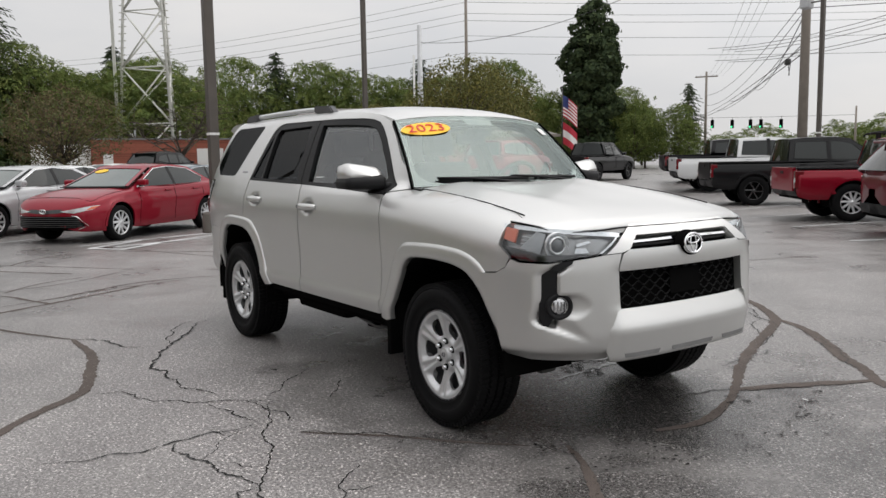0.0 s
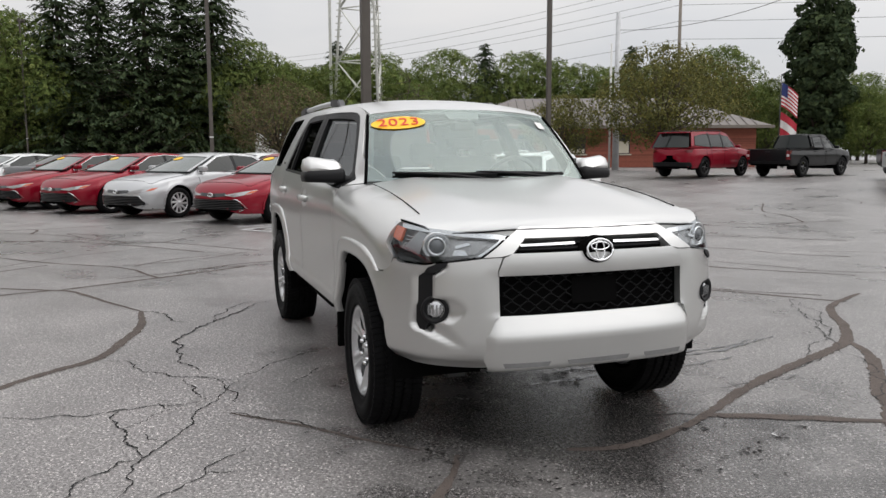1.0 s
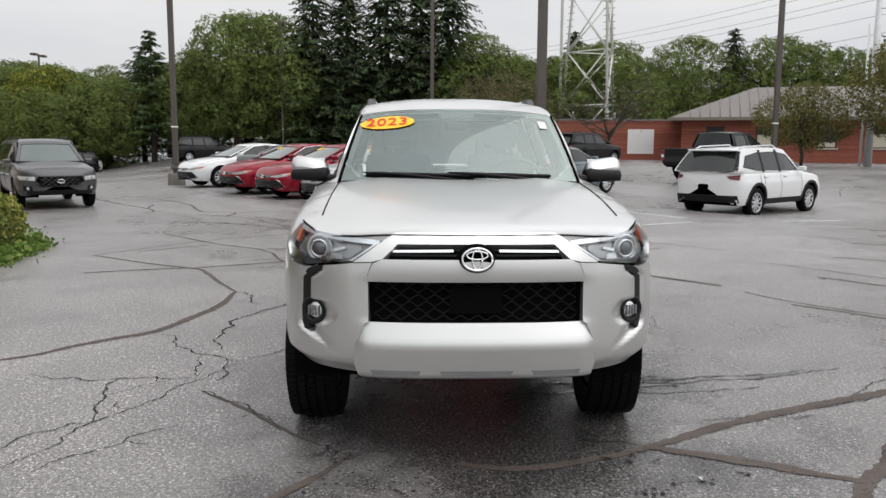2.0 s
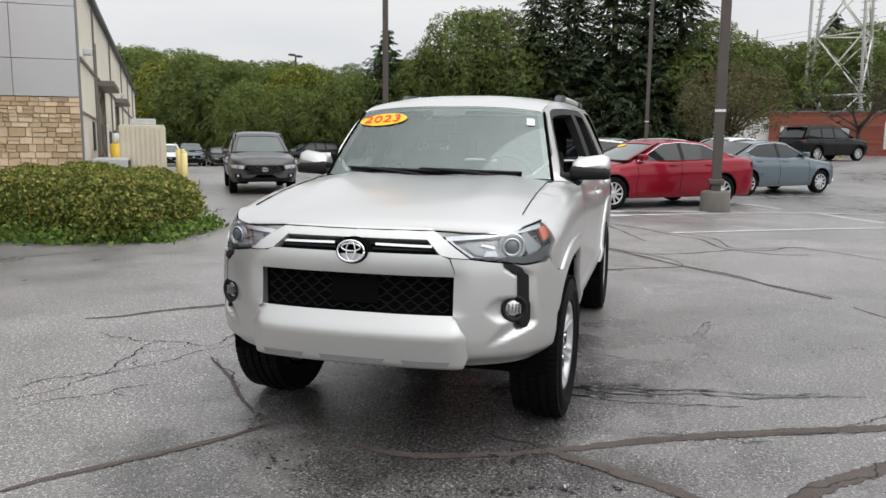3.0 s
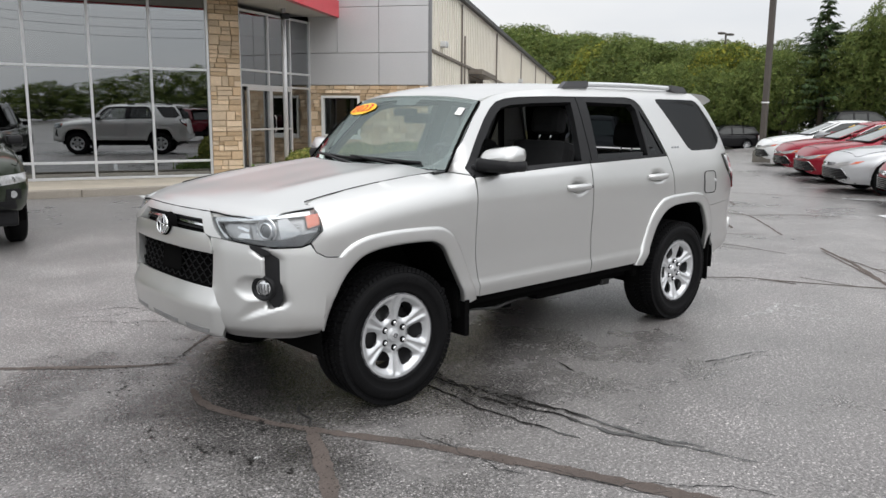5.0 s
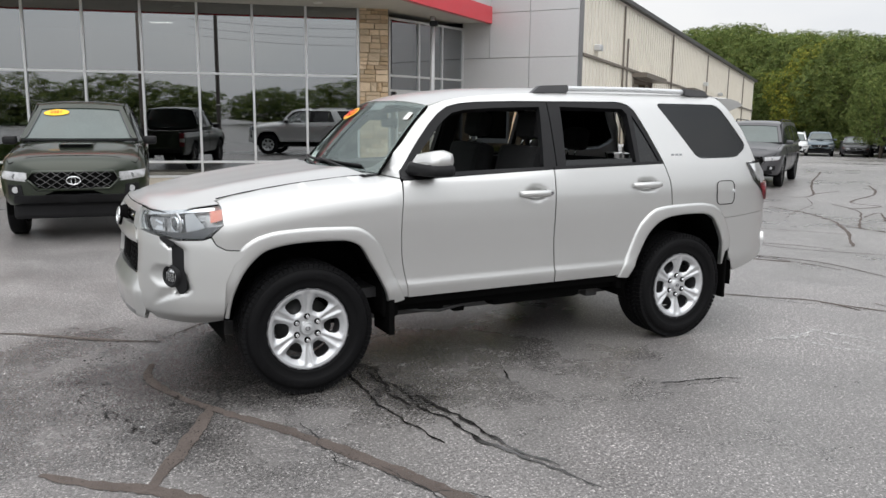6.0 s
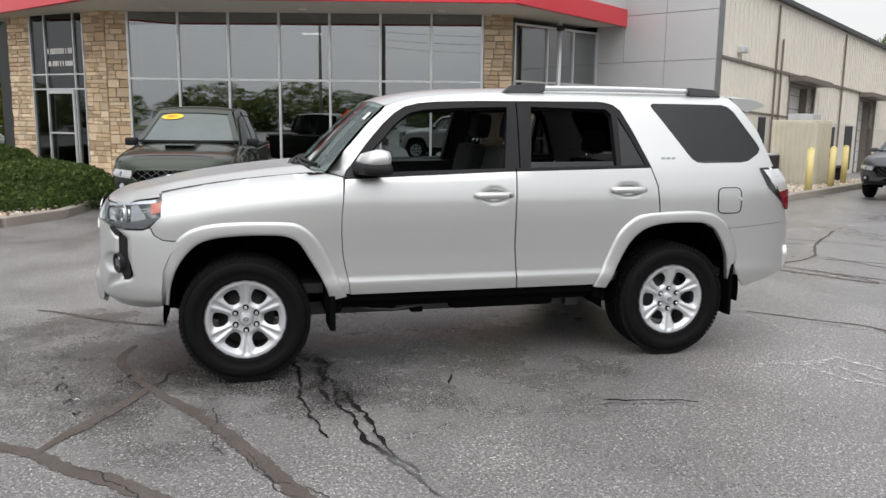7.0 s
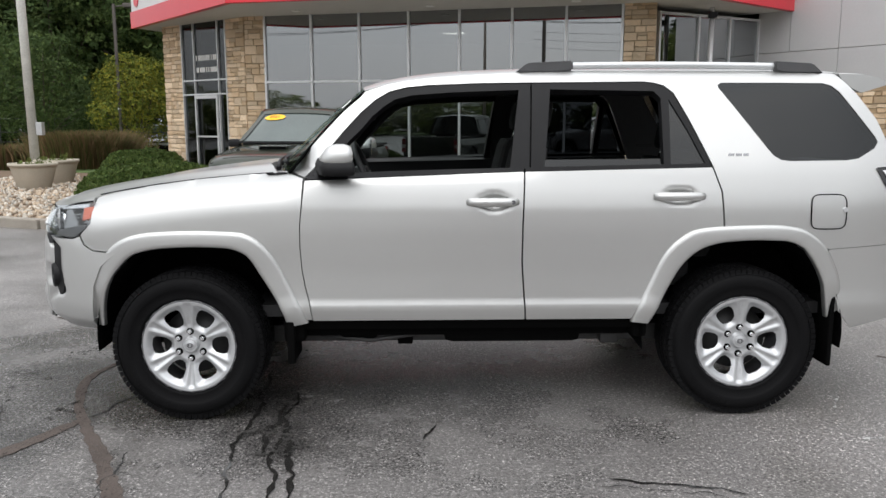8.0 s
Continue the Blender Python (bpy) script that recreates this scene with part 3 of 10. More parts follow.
part("backing", box((0.0, -0.26, 2.25), (GL, -0.205, 5.3)), "greydark", grey)
win = thing("window_1", "white framed window in the stone base", "window", frame_of(CORNER, -GU), kind="structure")
for lo, hi in (((WIN[0], -0.1, WIN[2]), (WIN[0] + 0.06, 0.07, WIN[3])), ((WIN[1] - 0.06, -0.1, WIN[2]), (WIN[1], 0.07, WIN[3])), ((WIN[0] + 0.06, -0.1, WIN[3] - 0.06), (WIN[1] - 0.06, 0.068, WIN[3])), ((WIN[0] + 0.06, -0.1, WIN[2]), (WIN[1] - 0.06, 0.068, WIN[2] + 0.06))):
    part("window_frame", box(lo, hi, 0.006), "whitepaint", win)
part("window_sill", box((WIN[0] - 0.04, -0.05, WIN[2] - 0.06), (WIN[1] + 0.04, 0.1, WIN[2] - 0.002), 0.008), "whitepaint", win)
part("pane", box((WIN[0] + 0.05, -0.06, WIN[2] + 0.05), (WIN[1] - 0.05, -0.05, WIN[3] - 0.05)), "officeglass", win).visible_shadow = False

# workshop wing
LEN, DROP = 34.0, -0.033
wing = thing("wall_workshop", "long beige ribbed metal workshop wall over pale block", "wall", frame_of(CORNER + LU * LEN, -LU), kind="structure")
wing.matrix_world = frame_of(CORNER + LU * LEN, -LU) @ Matrix.Identity(4)


def up(s, z):
    """Height along the workshop wall, whose lines sink a little with distance."""
    return z + DROP * s


def wall_strip(z0, z1, s0, s1, y0=-0.2, y1=0.0, mat="beige", name="panel"):
    """A length of wall between two distances from the corner."""
    bm = bmesh.new()
    x0, x1 = LEN - s1, LEN - s0
    vs = [bm.verts.new((x, y, up(LEN - x, z) if z > 0.2 else -1.4)) for x in (x0, x1) for y in (y0, y1) for z in (z0, z1)]
    for q in ((0, 1, 3, 2), (4, 6, 7, 5), (0, 4, 5, 1), (2, 3, 7, 6), (0, 2, 6, 4), (1, 5, 7, 3)):
        bm.faces.new([vs[k] for k in q])
    bmesh.ops.recalc_face_normals(bm, faces=bm.faces[:])
    return part(name, bm, mat, wing)


openings = ((5.3, 7.6, 2.95), (12.9, 15.2, 3.0))
s = 0.25
for a, b, top in openings:
    wall_strip(0.0, 1.95, s, a, mat="beige2", name="block_wall")
    wall_strip(1.95, 3.12, s, a)
    wall_strip(top, 3.12, a, b)
    wall_strip(0.0, top, a, b, -0.5, -0.42, "whitepaint", "roller_door")
    wall_strip(top, top + 0.14, a - 0.15, b + 0.25, 0.0, 0.45, "brownmetal", "door_hood")
    wall_strip(0.0, top, b, b + 0.08, -0.5, 0.03, "brownmetal", "jamb")
    wall_strip(0.0, top, a - 0.08, a, -0.5, 0.03, "brownmetal", "jamb")
    wall_strip(top - 0.06, top, a, b, -0.5, -0.01, "brownmetal", "lintel")
    for k in range(7):
        wall_strip(0.25 + 0.4 * k, 0.27 + 0.4 * k, a, b, -0.42, -0.412, "greydark", "door_seam")
    s = b
wall_strip(0.0, 1.95, s, LEN, mat="beige2", name="block_wall")
wall_strip(1.95, 3.12, s, LEN)
wall_strip(3.16, 4.85, 0.25, LEN)
wall_strip(0.0, 5.3, 0.0, 0.25, -0.25, 0.03, "greydark", "corner_trim")
wall_strip(3.10, 3.17, 0.25, LEN, 0.0, 0.06, "brownmetal", "conduit")
wall_strip(1.92, 1.97, 0.25, 5.2, 0.0, 0.03, "brownmetal", "flashing")
wall_strip(4.85, 4.93, 0.0, LEN + 0.3, -0.3, 0.02, "beige", "eave")
wall_strip(4.93, 5.05, 0.0, LEN + 0.4, -0.3, 0.16, "darkmetal", "gutter")
ribs = bmesh.new()
for k in range(int(LEN / 0.3)):
    x = LEN - 0.35 - 0.3 * k
    sk = LEN - x
    if x > 0.1:
        box((x, 0, up(sk, 3.19)), (x + 0.07, 0.025, up(sk, 4.84)), bm=ribs)
        if not any(a - 0.2 < sk < b + 0.3 for a, b, _ in openings):
            box((x, 0, up(sk, 1.99)), (x + 0.07, 0.022, up(sk, 3.09)), bm=ribs)
tagged(part("ribs", ribs, "beige", wing), kind="stuff")
for sd in (3.9, 4.35, 10.4, 17.5, 23.5, 29.0):
    part("downspout", box((LEN - sd - 0.024, 0.03, -1.2), (LEN - sd + 0.024, 0.08, up(sd, 4.85 if sd != 4.35 else 4.0)), 0.01), "brownmetal", wing)
for sd, z0, z1, w in ((3.0, 1.1, 1.85, 0.5), (9.2, 1.1, 1.8, 0.9), (11.4, 0.0, 1.9, 0.9)):
    part("window", box((LEN - sd - w, 0.0, up(sd, z0) if z0 else 0), (LEN - sd, 0.03, up(sd, z1)), 0.005), "darkinside", wing, "small dark window")
for sd, z in ((1.3, 3.32), (17.0, 3.5), (21.0, 3.3)):
    part("wall_lamp", box((LEN - sd - 0.14, 0.02, up(sd, z)), (LEN - sd + 0.14, 0.2, up(sd, z) + 0.16), 0.03), "alu", wing, "small wall floodlight")

# canopy with red fascia
R1 = Vector((-8.13, -13.2, 0))
CAN = [(R1.x, R1.y), (-4.15, -10.25), (4.25, -12.35), (7.85, -17.0)]
canopy = thing("canopy", "canopy with a glossy red band under grey panels", "canopy", kind="structure")
BACK = [(9.0, -21.0), (-9.0, -21.0)]
part("soffit", prism(CAN + [(7.2, -18.2), (-6.0, -15.6)], 3.97, 4.05), "soffit", canopy)


def fascia(a, b, z0, z1, t, mat, name, grow=0.0):
    d = Vector((b[0] - a[0], b[1] - a[1], 0))
    m = frame_of(Vector((a[0], a[1], 0)), -d)
    return part(name, box((-d.length - grow, -0.12, z0), (grow, t, z1), 0.006, m=m), mat, canopy)


for k, (a, b) in enumerate(zip(CAN, CAN[1:])):
    fascia(b, a, 3.94, 4.36, 0.02 - 0.002 * k, "red", "red_band", 0.0)
    fascia(b, a, 4.36, 5.3, -0.02, "whiteband" if k == 2 else "greypanel", "upper_panel")
part("emblem", rod((0, 0, 0), (0, 0.03, 0), 0.16, n=24), "red", canopy, "round red emblem").matrix_local = frame_of(Vector((7.6, -16.67, 4.62)), Vector((-3.6, 4.65, 0)))
part("roof", prism(CAN + [(9.0, -19.0), (9.0, -30.0), (-24.0, -34.0), (CORNER.x - 0.2, CORNER.y - 0.3)], 5.2, 5.3), "greydark", canopy)
for k in range(3):
    part("downlight", rod((-3 + 3 * k, -12.0 - 0.8 * k, 3.95), (-3 + 3 * k, -12.0 - 0.8 * k, 3.972), 0.1, n=16), "whitepaint", canopy)

# showroom inside: floor, back wall, ceiling with its lamps
inside = thing("floor_showroom", "dark polished showroom floor", "floor", kind="structure")
part("slab", prism([(F0.x - 0.5, F0.y - 0.4), (3.9, -14.9), (6.6, -17.2), (6, -24), (-14, -22), (INNER.x - 0.1, INNER.y - 0.1)], 0.0, 0.1), "officefloor", inside)
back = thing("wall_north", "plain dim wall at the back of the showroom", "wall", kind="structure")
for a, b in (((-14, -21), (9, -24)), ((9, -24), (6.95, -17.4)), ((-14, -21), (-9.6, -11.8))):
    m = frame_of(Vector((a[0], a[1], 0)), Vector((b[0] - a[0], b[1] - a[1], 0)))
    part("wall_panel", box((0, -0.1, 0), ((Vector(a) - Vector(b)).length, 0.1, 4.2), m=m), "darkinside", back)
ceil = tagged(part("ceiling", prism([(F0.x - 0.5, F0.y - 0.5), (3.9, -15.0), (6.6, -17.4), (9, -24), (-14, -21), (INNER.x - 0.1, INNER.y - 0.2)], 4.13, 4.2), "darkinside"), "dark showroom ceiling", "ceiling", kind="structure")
M["lamp"] = material("ceiling_lamp", (1.0, 0.93, 0.8), 0.5, emit=6.0)
for x, y in ((0.6, -16.4), (-2.2, -17.2), (3.0, -17.6), (-0.8, -19.5)):
    l = thing("ceiling_light", "lit recessed ceiling light in the showroom", "light", pose(x, y, 4.128, 0, 0, -15), group="showroom lights")
    part("diffuser", box((-0.3, -0.15, -0.012), (0.3, 0.15, 0.0)), "lamp", l)

# walk and kerb in front of the glass
walk_pav = tagged(part("pavement", prism([(-4.6, -10.35), (2.3, -11.9), (3.9, -12.4), (4.1, -9.4), (5.6, -9.6), (8.6, -16.5), (6.7, -17.0), (E0.x, E0.y), (F0.x + 0.3, F0.y - 0.1), (R0.x, R0.y), (INNER.x, INNER.y), (-8.6, -12.6), (-6.2, -10.2)], -0.1, 0.11), "concrete"), "tan concrete walk along the showroom", "pavement", kind="structure")
kerb = thing("kerb", "worn tan concrete kerb", "kerb", kind="structure")


def kerb_run(points, w=0.16, h=0.14):
    for a, b in zip(points, points[1:]):
        d = Vector((b[0] - a[0], b[1] - a[1], 0))
        n = max(1, round(d.length / 1.5))
        for k in range(n):
            m = frame_of(Vector((a[0], a[1], 0)) + d * (k / n), d)
            part("kerb_stone", box((0.003, -w / 2, -0.1), (d.length / n - 0.003, w / 2, h), 0.02, m=m), "kerb", kerb)


kerb_run([(-4.4, -10.22), (-0.8, -10.95), (2.4, -11.75), (3.75, -12.0), (3.85, -9.4), (4.1, -7.6), (4.7, -6.6), (5.6, -6.5), (8.0, -7.6), (14.0, -9.5)])
kerb_run([(-7.6, -7.0), (-8.6, -7.7), (-9.6, -8.5), (-11.5, -9.7), (-15.5, -12.2)])

# ---- silver sport utility vehicle ----
M["silver"] = material("silver_paint", (0.6, 0.602, 0.592), 0.40, 0.84, var=0.03, scale=1.2, grain=900, coat=0.8)
M["silver"].node_tree.nodes["Principled BSDF"].inputs["Coat Roughness"].default_value = 0.14
M["rubber"] = material("tyre_rubber", (0.006, 0.006, 0.0065), 0.62, var=0.25, scale=7, grain=120, bump=0.12, spec=0.09)
M["alloy"] = material("alloy_wheel", (0.6, 0.61, 0.62), 0.42, 0.7, var=0.05, scale=6, coat=0.15)
M["alloydark"] = material("dark_alloy", (0.16, 0.16, 0.17), 0.4, 0.6, var=0.1)
M["chrome"] = material("chrome", (0.8, 0.81, 0.82), 0.09, 1.0, var=0.03)
M["gloss"] = material("gloss_black", (0.008, 0.008, 0.009), 0.14, var=0.1, coat=0.5)
M["trim"] = material("grained_trim", (0.02, 0.02, 0.021), 0.55, var=0.15, scale=10, grain=300, bump=0.1)
M["cloth"] = material("seat_cloth", (0.013, 0.013, 0.014), 0.9, var=0.25, scale=20, grain=400, bump=0.2)
M["screen_glass"] = glass("windscreen_glass", (0.80, 0.88, 0.85), 0.0, 0.95, 0.17, (0.86, 0.98, 0.95))
M["side_glass"] = glass("side_glass", (0.62, 0.68, 0.66), 0.0, 0.95, 0.16)
M["privacy"] = glass("privacy_glass", (0.045, 0.05, 0.055), 0.0, 1.0, 0.05)
M["lens"] = glass("lamp_lens", (0.93, 0.95, 0.96), 0.0, 0.97, 0.06)
M["grillebar"] = material("grille_plastic", (0.006, 0.006, 0.0065), 0.6, var=0.15, scale=10, spec=0.14)
M["padgrey"] = material("dull_grey_plastic", (0.2, 0.2, 0.2), 0.6, var=0.15, scale=8)
M["railgrey"] = material("grey_grained_plastic", (0.07, 0.07, 0.073), 0.55, var=0.15, scale=10, grain=300)
M["lampdark"] = material("lamp_inner", (0.33, 0.33, 0.33), 0.26, 0.7, var=0.3, scale=30)
M["projector"] = material("projector_lens", (0.05, 0.055, 0.06), 0.05, var=0.1, coat=1.0)
M["brightlamp"] = material("bright_lamp_trim", (0.62, 0.63, 0.64), 0.2, 0.9, var=0.12, scale=16)
M["lampgrey"] = material("lamp_housing", (0.3, 0.305, 0.31), 0.25, 0.8, var=0.2, scale=12)
M["amber"] = material("amber_lens", (0.55, 0.10, 0.035), 0.2, var=0.15, scale=20, coat=0.6)
M["redlens"] = material("red_lens", (0.14, 0.008, 0.012), 0.15, var=0.15, scale=20, coat=0.6)
M["clearlens"] = material("clear_lens", (0.8, 0.8, 0.81), 0.12, 0.55, var=0.15, scale=20, coat=0.6)
M["sticker"] = material("yellow_sticker", (0.95, 0.55, 0.02), 0.5, var=0.03)
M["stickerred"] = material("red_print", (0.65, 0.03, 0.02), 0.5, var=0.03)
M["paper"] = material("white_paper", (0.75, 0.75, 0.73), 0.7, var=0.05)

door_side = curve([0.40, 0.47, 0.52, 0.585, 0.612, 0.72, 0.86, 0.98, 1.06, 1.13, 1.20, 1.26, 1.45, 1.62, 1.70, 1.745, 1.79], [0.83, 0.868, 0.886, 0.8985, 0.889, 0.890, 0.898, 0.904, 0.902, 0.892, 0.876, 0.860, 0.787, 0.712, 0.665, 0.605, 0.47])
nose_in = curve([1.2, 1.6, 1.75, 1.85, 1.95, 2.07, 2.16], [0, 0.004, 0.013, 0.032, 0.08, 0.155, 0.255])
tail_in = curve([1.5, 1.9, 2.1, 2.25, 2.35, 2.42], [0, 0.012, 0.035, 0.075, 0.13, 0.2])
upper_in = curve([-0.4, -0.1, 0.1, 0.31, 0.5, 0.72, 0.95], [0, 0.02, 0.05, 0.075, 0.088, 0.105, 0.15])
hood_edge = curve([0.8, 0.95, 1.4, 1.85, 2.17], [1.243, 1.236, 1.197, 1.125, 1.035])
hood_mid = curve([0.9, 1.07, 1.55, 1.9, 2.1, 2.2, 2.27], [1.285, 1.272, 1.213, 1.158, 1.118, 1.09, 1.06])


def dent(x, z):
    """Finger hollows behind the door handles."""
    for hx, hz in ((-0.125, 1.103), (-1.045, 1.128)):
        d = ((x - hx) / 0.088) ** 2 + ((z - hz) / 0.043) ** 2
        if d < 1:
            return 0.027 * (1 - d) ** 0.7
    return 0.0


def side(x, z):
    """Half width of the body."""
    y = door_side(z) - dent(x, z)
    if x > 0.7 and z > 0.8:
        zt = hood_edge(x)
        q = min(1.0, max(0.0, (z - (zt - 0.2)) / 0.2))
        fender = 0.705 + (0.906 - 0.705) * math.sqrt(max(0.0, 1 - q ** 2.4))
        y += (fender - y) * step01(0.74, 0.95, x) * step01(0.8, 1.0, z)
    if z > 1.2 and x < 1.0:
        y -= upper_in(x) * step01(1.2, 1.27, z)
    return y - (nose_in(x) if x > 0 else tail_in(-x))


def side_at(off=0.0, s=1):
    return lambda x, z: (x, s * (side(x, z) + off), z)


PLAN = [(0, 2.285), (0.2, 2.281), (0.36, 2.268), (0.45, 2.253), (0.485, 2.243), (0.58, 2.203), (0.68, 2.143), (0.765, 2.066), (0.83, 1.963), (0.872, 1.86), (0.897, 1.75), (0.918, 1.6), (0.93, 1.4)]
_len = [0.0]
for a, b in zip(PLAN, PLAN[1:]):
    _len.append(_len[-1] + math.hypot(b[0] - a[0], b[1] - a[1]))
plan_y, plan_x = curve(_len, [p[0] for p in PLAN]), curve(_len, [p[1] for p in PLAN])


def s_y(y):
    return math.copysign(float(np.interp(abs(y), [p[0] for p in PLAN], _len)), y)


def s_x(x, sg=1):
    return sg * float(np.interp(-x, [-p[1] for p in PLAN], _len))


nose_mid = curve([0.42, 0.455, 0.5, 0.56, 0.62, 0.69, 0.72, 0.87, 0.90, 0.95, 1.0, 1.04, 1.075, 1.1], [-0.13, -0.07, -0.025, 0.0, 0.008, 0.0, -0.012, -0.024, -0.018, -0.022, -0.04, -0.062, -0.09, -0.125])
nose_out = curve([0.42, 0.47, 0.52, 0.6, 0.72, 0.86, 0.95, 1.05, 1.12], [-0.06, -0.03, -0.006, 0.004, 0.004, 0.0, -0.012, -0.046, -0.08])


def nose(off=0.0, bowl=False):
    """The front face: u runs round the plan from the middle, v is height."""
    def f(u, v):
        sg, a = (1 if u >= 0 else -1), abs(u)
        y, x = plan_y(a), plan_x(a)
        dy, dx = plan_y(a + 0.01) - plan_y(max(a - 0.01, 0)), plan_x(a + 0.01) - plan_x(max(a - 0.01, 0))
        n = math.hypot(dx, dy) or 1
        k = step01(0.42, 0.56, y)
        o = off + nose_mid(v) * (1 - k) + nose_out(v) * k
        if bowl:
            # the step that carries the fog lamp, its scoop, and the fold below it
            yo = 0.80 - 0.07 * step01(0.865, 0.93, v)
            t = (y - yo) / 0.07 + 1
            if 0 < t < 1:
                o -= 0.05 * (1 - t) * step01(0.622, 0.645, v) * (1 - step01(0.89, 0.92, v)) * min(1, t / 0.12)
            e = ((y - 0.69) / 0.085) ** 2 + ((v - 0.722) / 0.056) ** 2
            if e < 1 and t < 0.5:
                o -= 0.034 * math.sqrt(1 - e) * (0.45 + 0.55 * step01(0.61, 0.73, y))
            d = v - (0.545 + (y - 0.61) * 0.5)
            g = min(1, max(0, (y - 0.605) / 0.12)) * (1 - step01(0.785, 0.81, y))
            o -= 0.026 * g * min(1, max(0, d / 0.012)) * (1 - step01(0.02, 0.10 * g + 0.03, d))
            o -= 0.03 * (1 - step01(0.45, 0.52, v))
        return (x + dy / n * o, sg * (y - dx / n * o), v)
    return f


def suv_hood(x, y):
    q = min(1.0, abs(y) / 0.71)
    zc, ze = hood_mid(x), hood_edge(x)
    z = zc - (zc - ze) * q ** 2.4
    z += 0.012 * math.exp(-((abs(y) - 0.47) / 0.11) ** 2) * step01(2.15, 1.7, x) - 0.010 * math.exp(-(y / 0.3) ** 2) * step01(2.1, 1.7, x)
    edge = 2.194 - 0.25 * (abs(y) / 0.42) ** 2 * 0.2
    z -= 0.014 * math.exp(-((edge - x) / 0.03) ** 2)
    z -= 0.03 * (max(0.0, abs(y) - 0.705) / 0.135) ** 1.5
    return (x, y, z)


def screen(u, v):
    """Windscreen: u across from -1 to 1, v up from 0 to 1."""
    b = Vector((1.03 - 0.14 * u * u, 0.715 * u, 1.25 - 0.004 * u * u))
    t = Vector((0.556 - 0.038 * u * u, 0.60 * u, 1.682 - 0.036 * u * u))
    p = b.lerp(t, v)
    bulge = 0.015 * math.sin(math.pi * min(1, max(0, v)))
    return (p.x + bulge * 0.55, p.y, p.z + bulge * 0.8)


roof_mid = curve([-2.1, -1.95, -1.5, -0.6, 0.0, 0.2, 0.4, 0.5, 0.56], [1.765, 1.782, 1.796, 1.793, 1.776, 1.759, 1.729, 1.702, 1.681])


def suv_roof(x, y):
    return (x, y, roof_mid(x) - 0.05 * min(1.1, abs(y) / 0.6) ** 2.6)


def loop(points, n):
    """n + 1 points evenly along a smooth line."""
    d = [0.0]
    for a, b in zip(points, points[1:]):
        d.append(d[-1] + math.hypot(b[0] - a[0], b[1] - a[1]))
    fx, fz = curve(d, [p[0] for p in points]), curve(d, [p[1] for p in points])
    return [(fx(d[-1] * k / n), fz(d[-1] * k / n)) for k in range(n + 1)]


def flare(outer, inner, n=44):
    """An arch moulding between two lines on the body side."""
    bm = bmesh.new()
    a, b = loop(outer, n), loop(inner, n)
    rows = []

    def skin(x, z):
        """The arch ends near the bumpers run straight down and in, past the ridge of the doors."""
        if 1.45 > x > -1.5:
            return side(x, z)
        return side(x, max(z, 0.68)) - 0.25 * max(0, 0.68 - z)
    for f, off in ((0, -0.012), (0.0, 0.004), (0.08, 0.012), (0.25, 0.016), (0.75, 0.018), (0.94, 0.017), (1.0, 0.009), (1.0, -0.02)):
        rows.append([bm.verts.new((p[0] + (q[0] - p[0]) * f, skin(p[0] + (q[0] - p[0]) * f, p[1] + (q[1] - p[1]) * f) + off, p[1] + (q[1] - p[1]) * f)) for p, q in zip(a, b)])
    for r, t in zip(rows, rows[1:]):
        for k in range(n):
            bm.faces.new((r[k], r[k + 1], t[k + 1], t[k])).smooth = True
    bmesh.ops.recalc_face_normals(bm, faces=bm.faces[:])
    c = sum((f.normal * f.calc_area() for f in bm.faces), Vector())
    if c.y < 0:
        bmesh.ops.reverse_faces(bm, faces=bm.faces[:])
    return bm


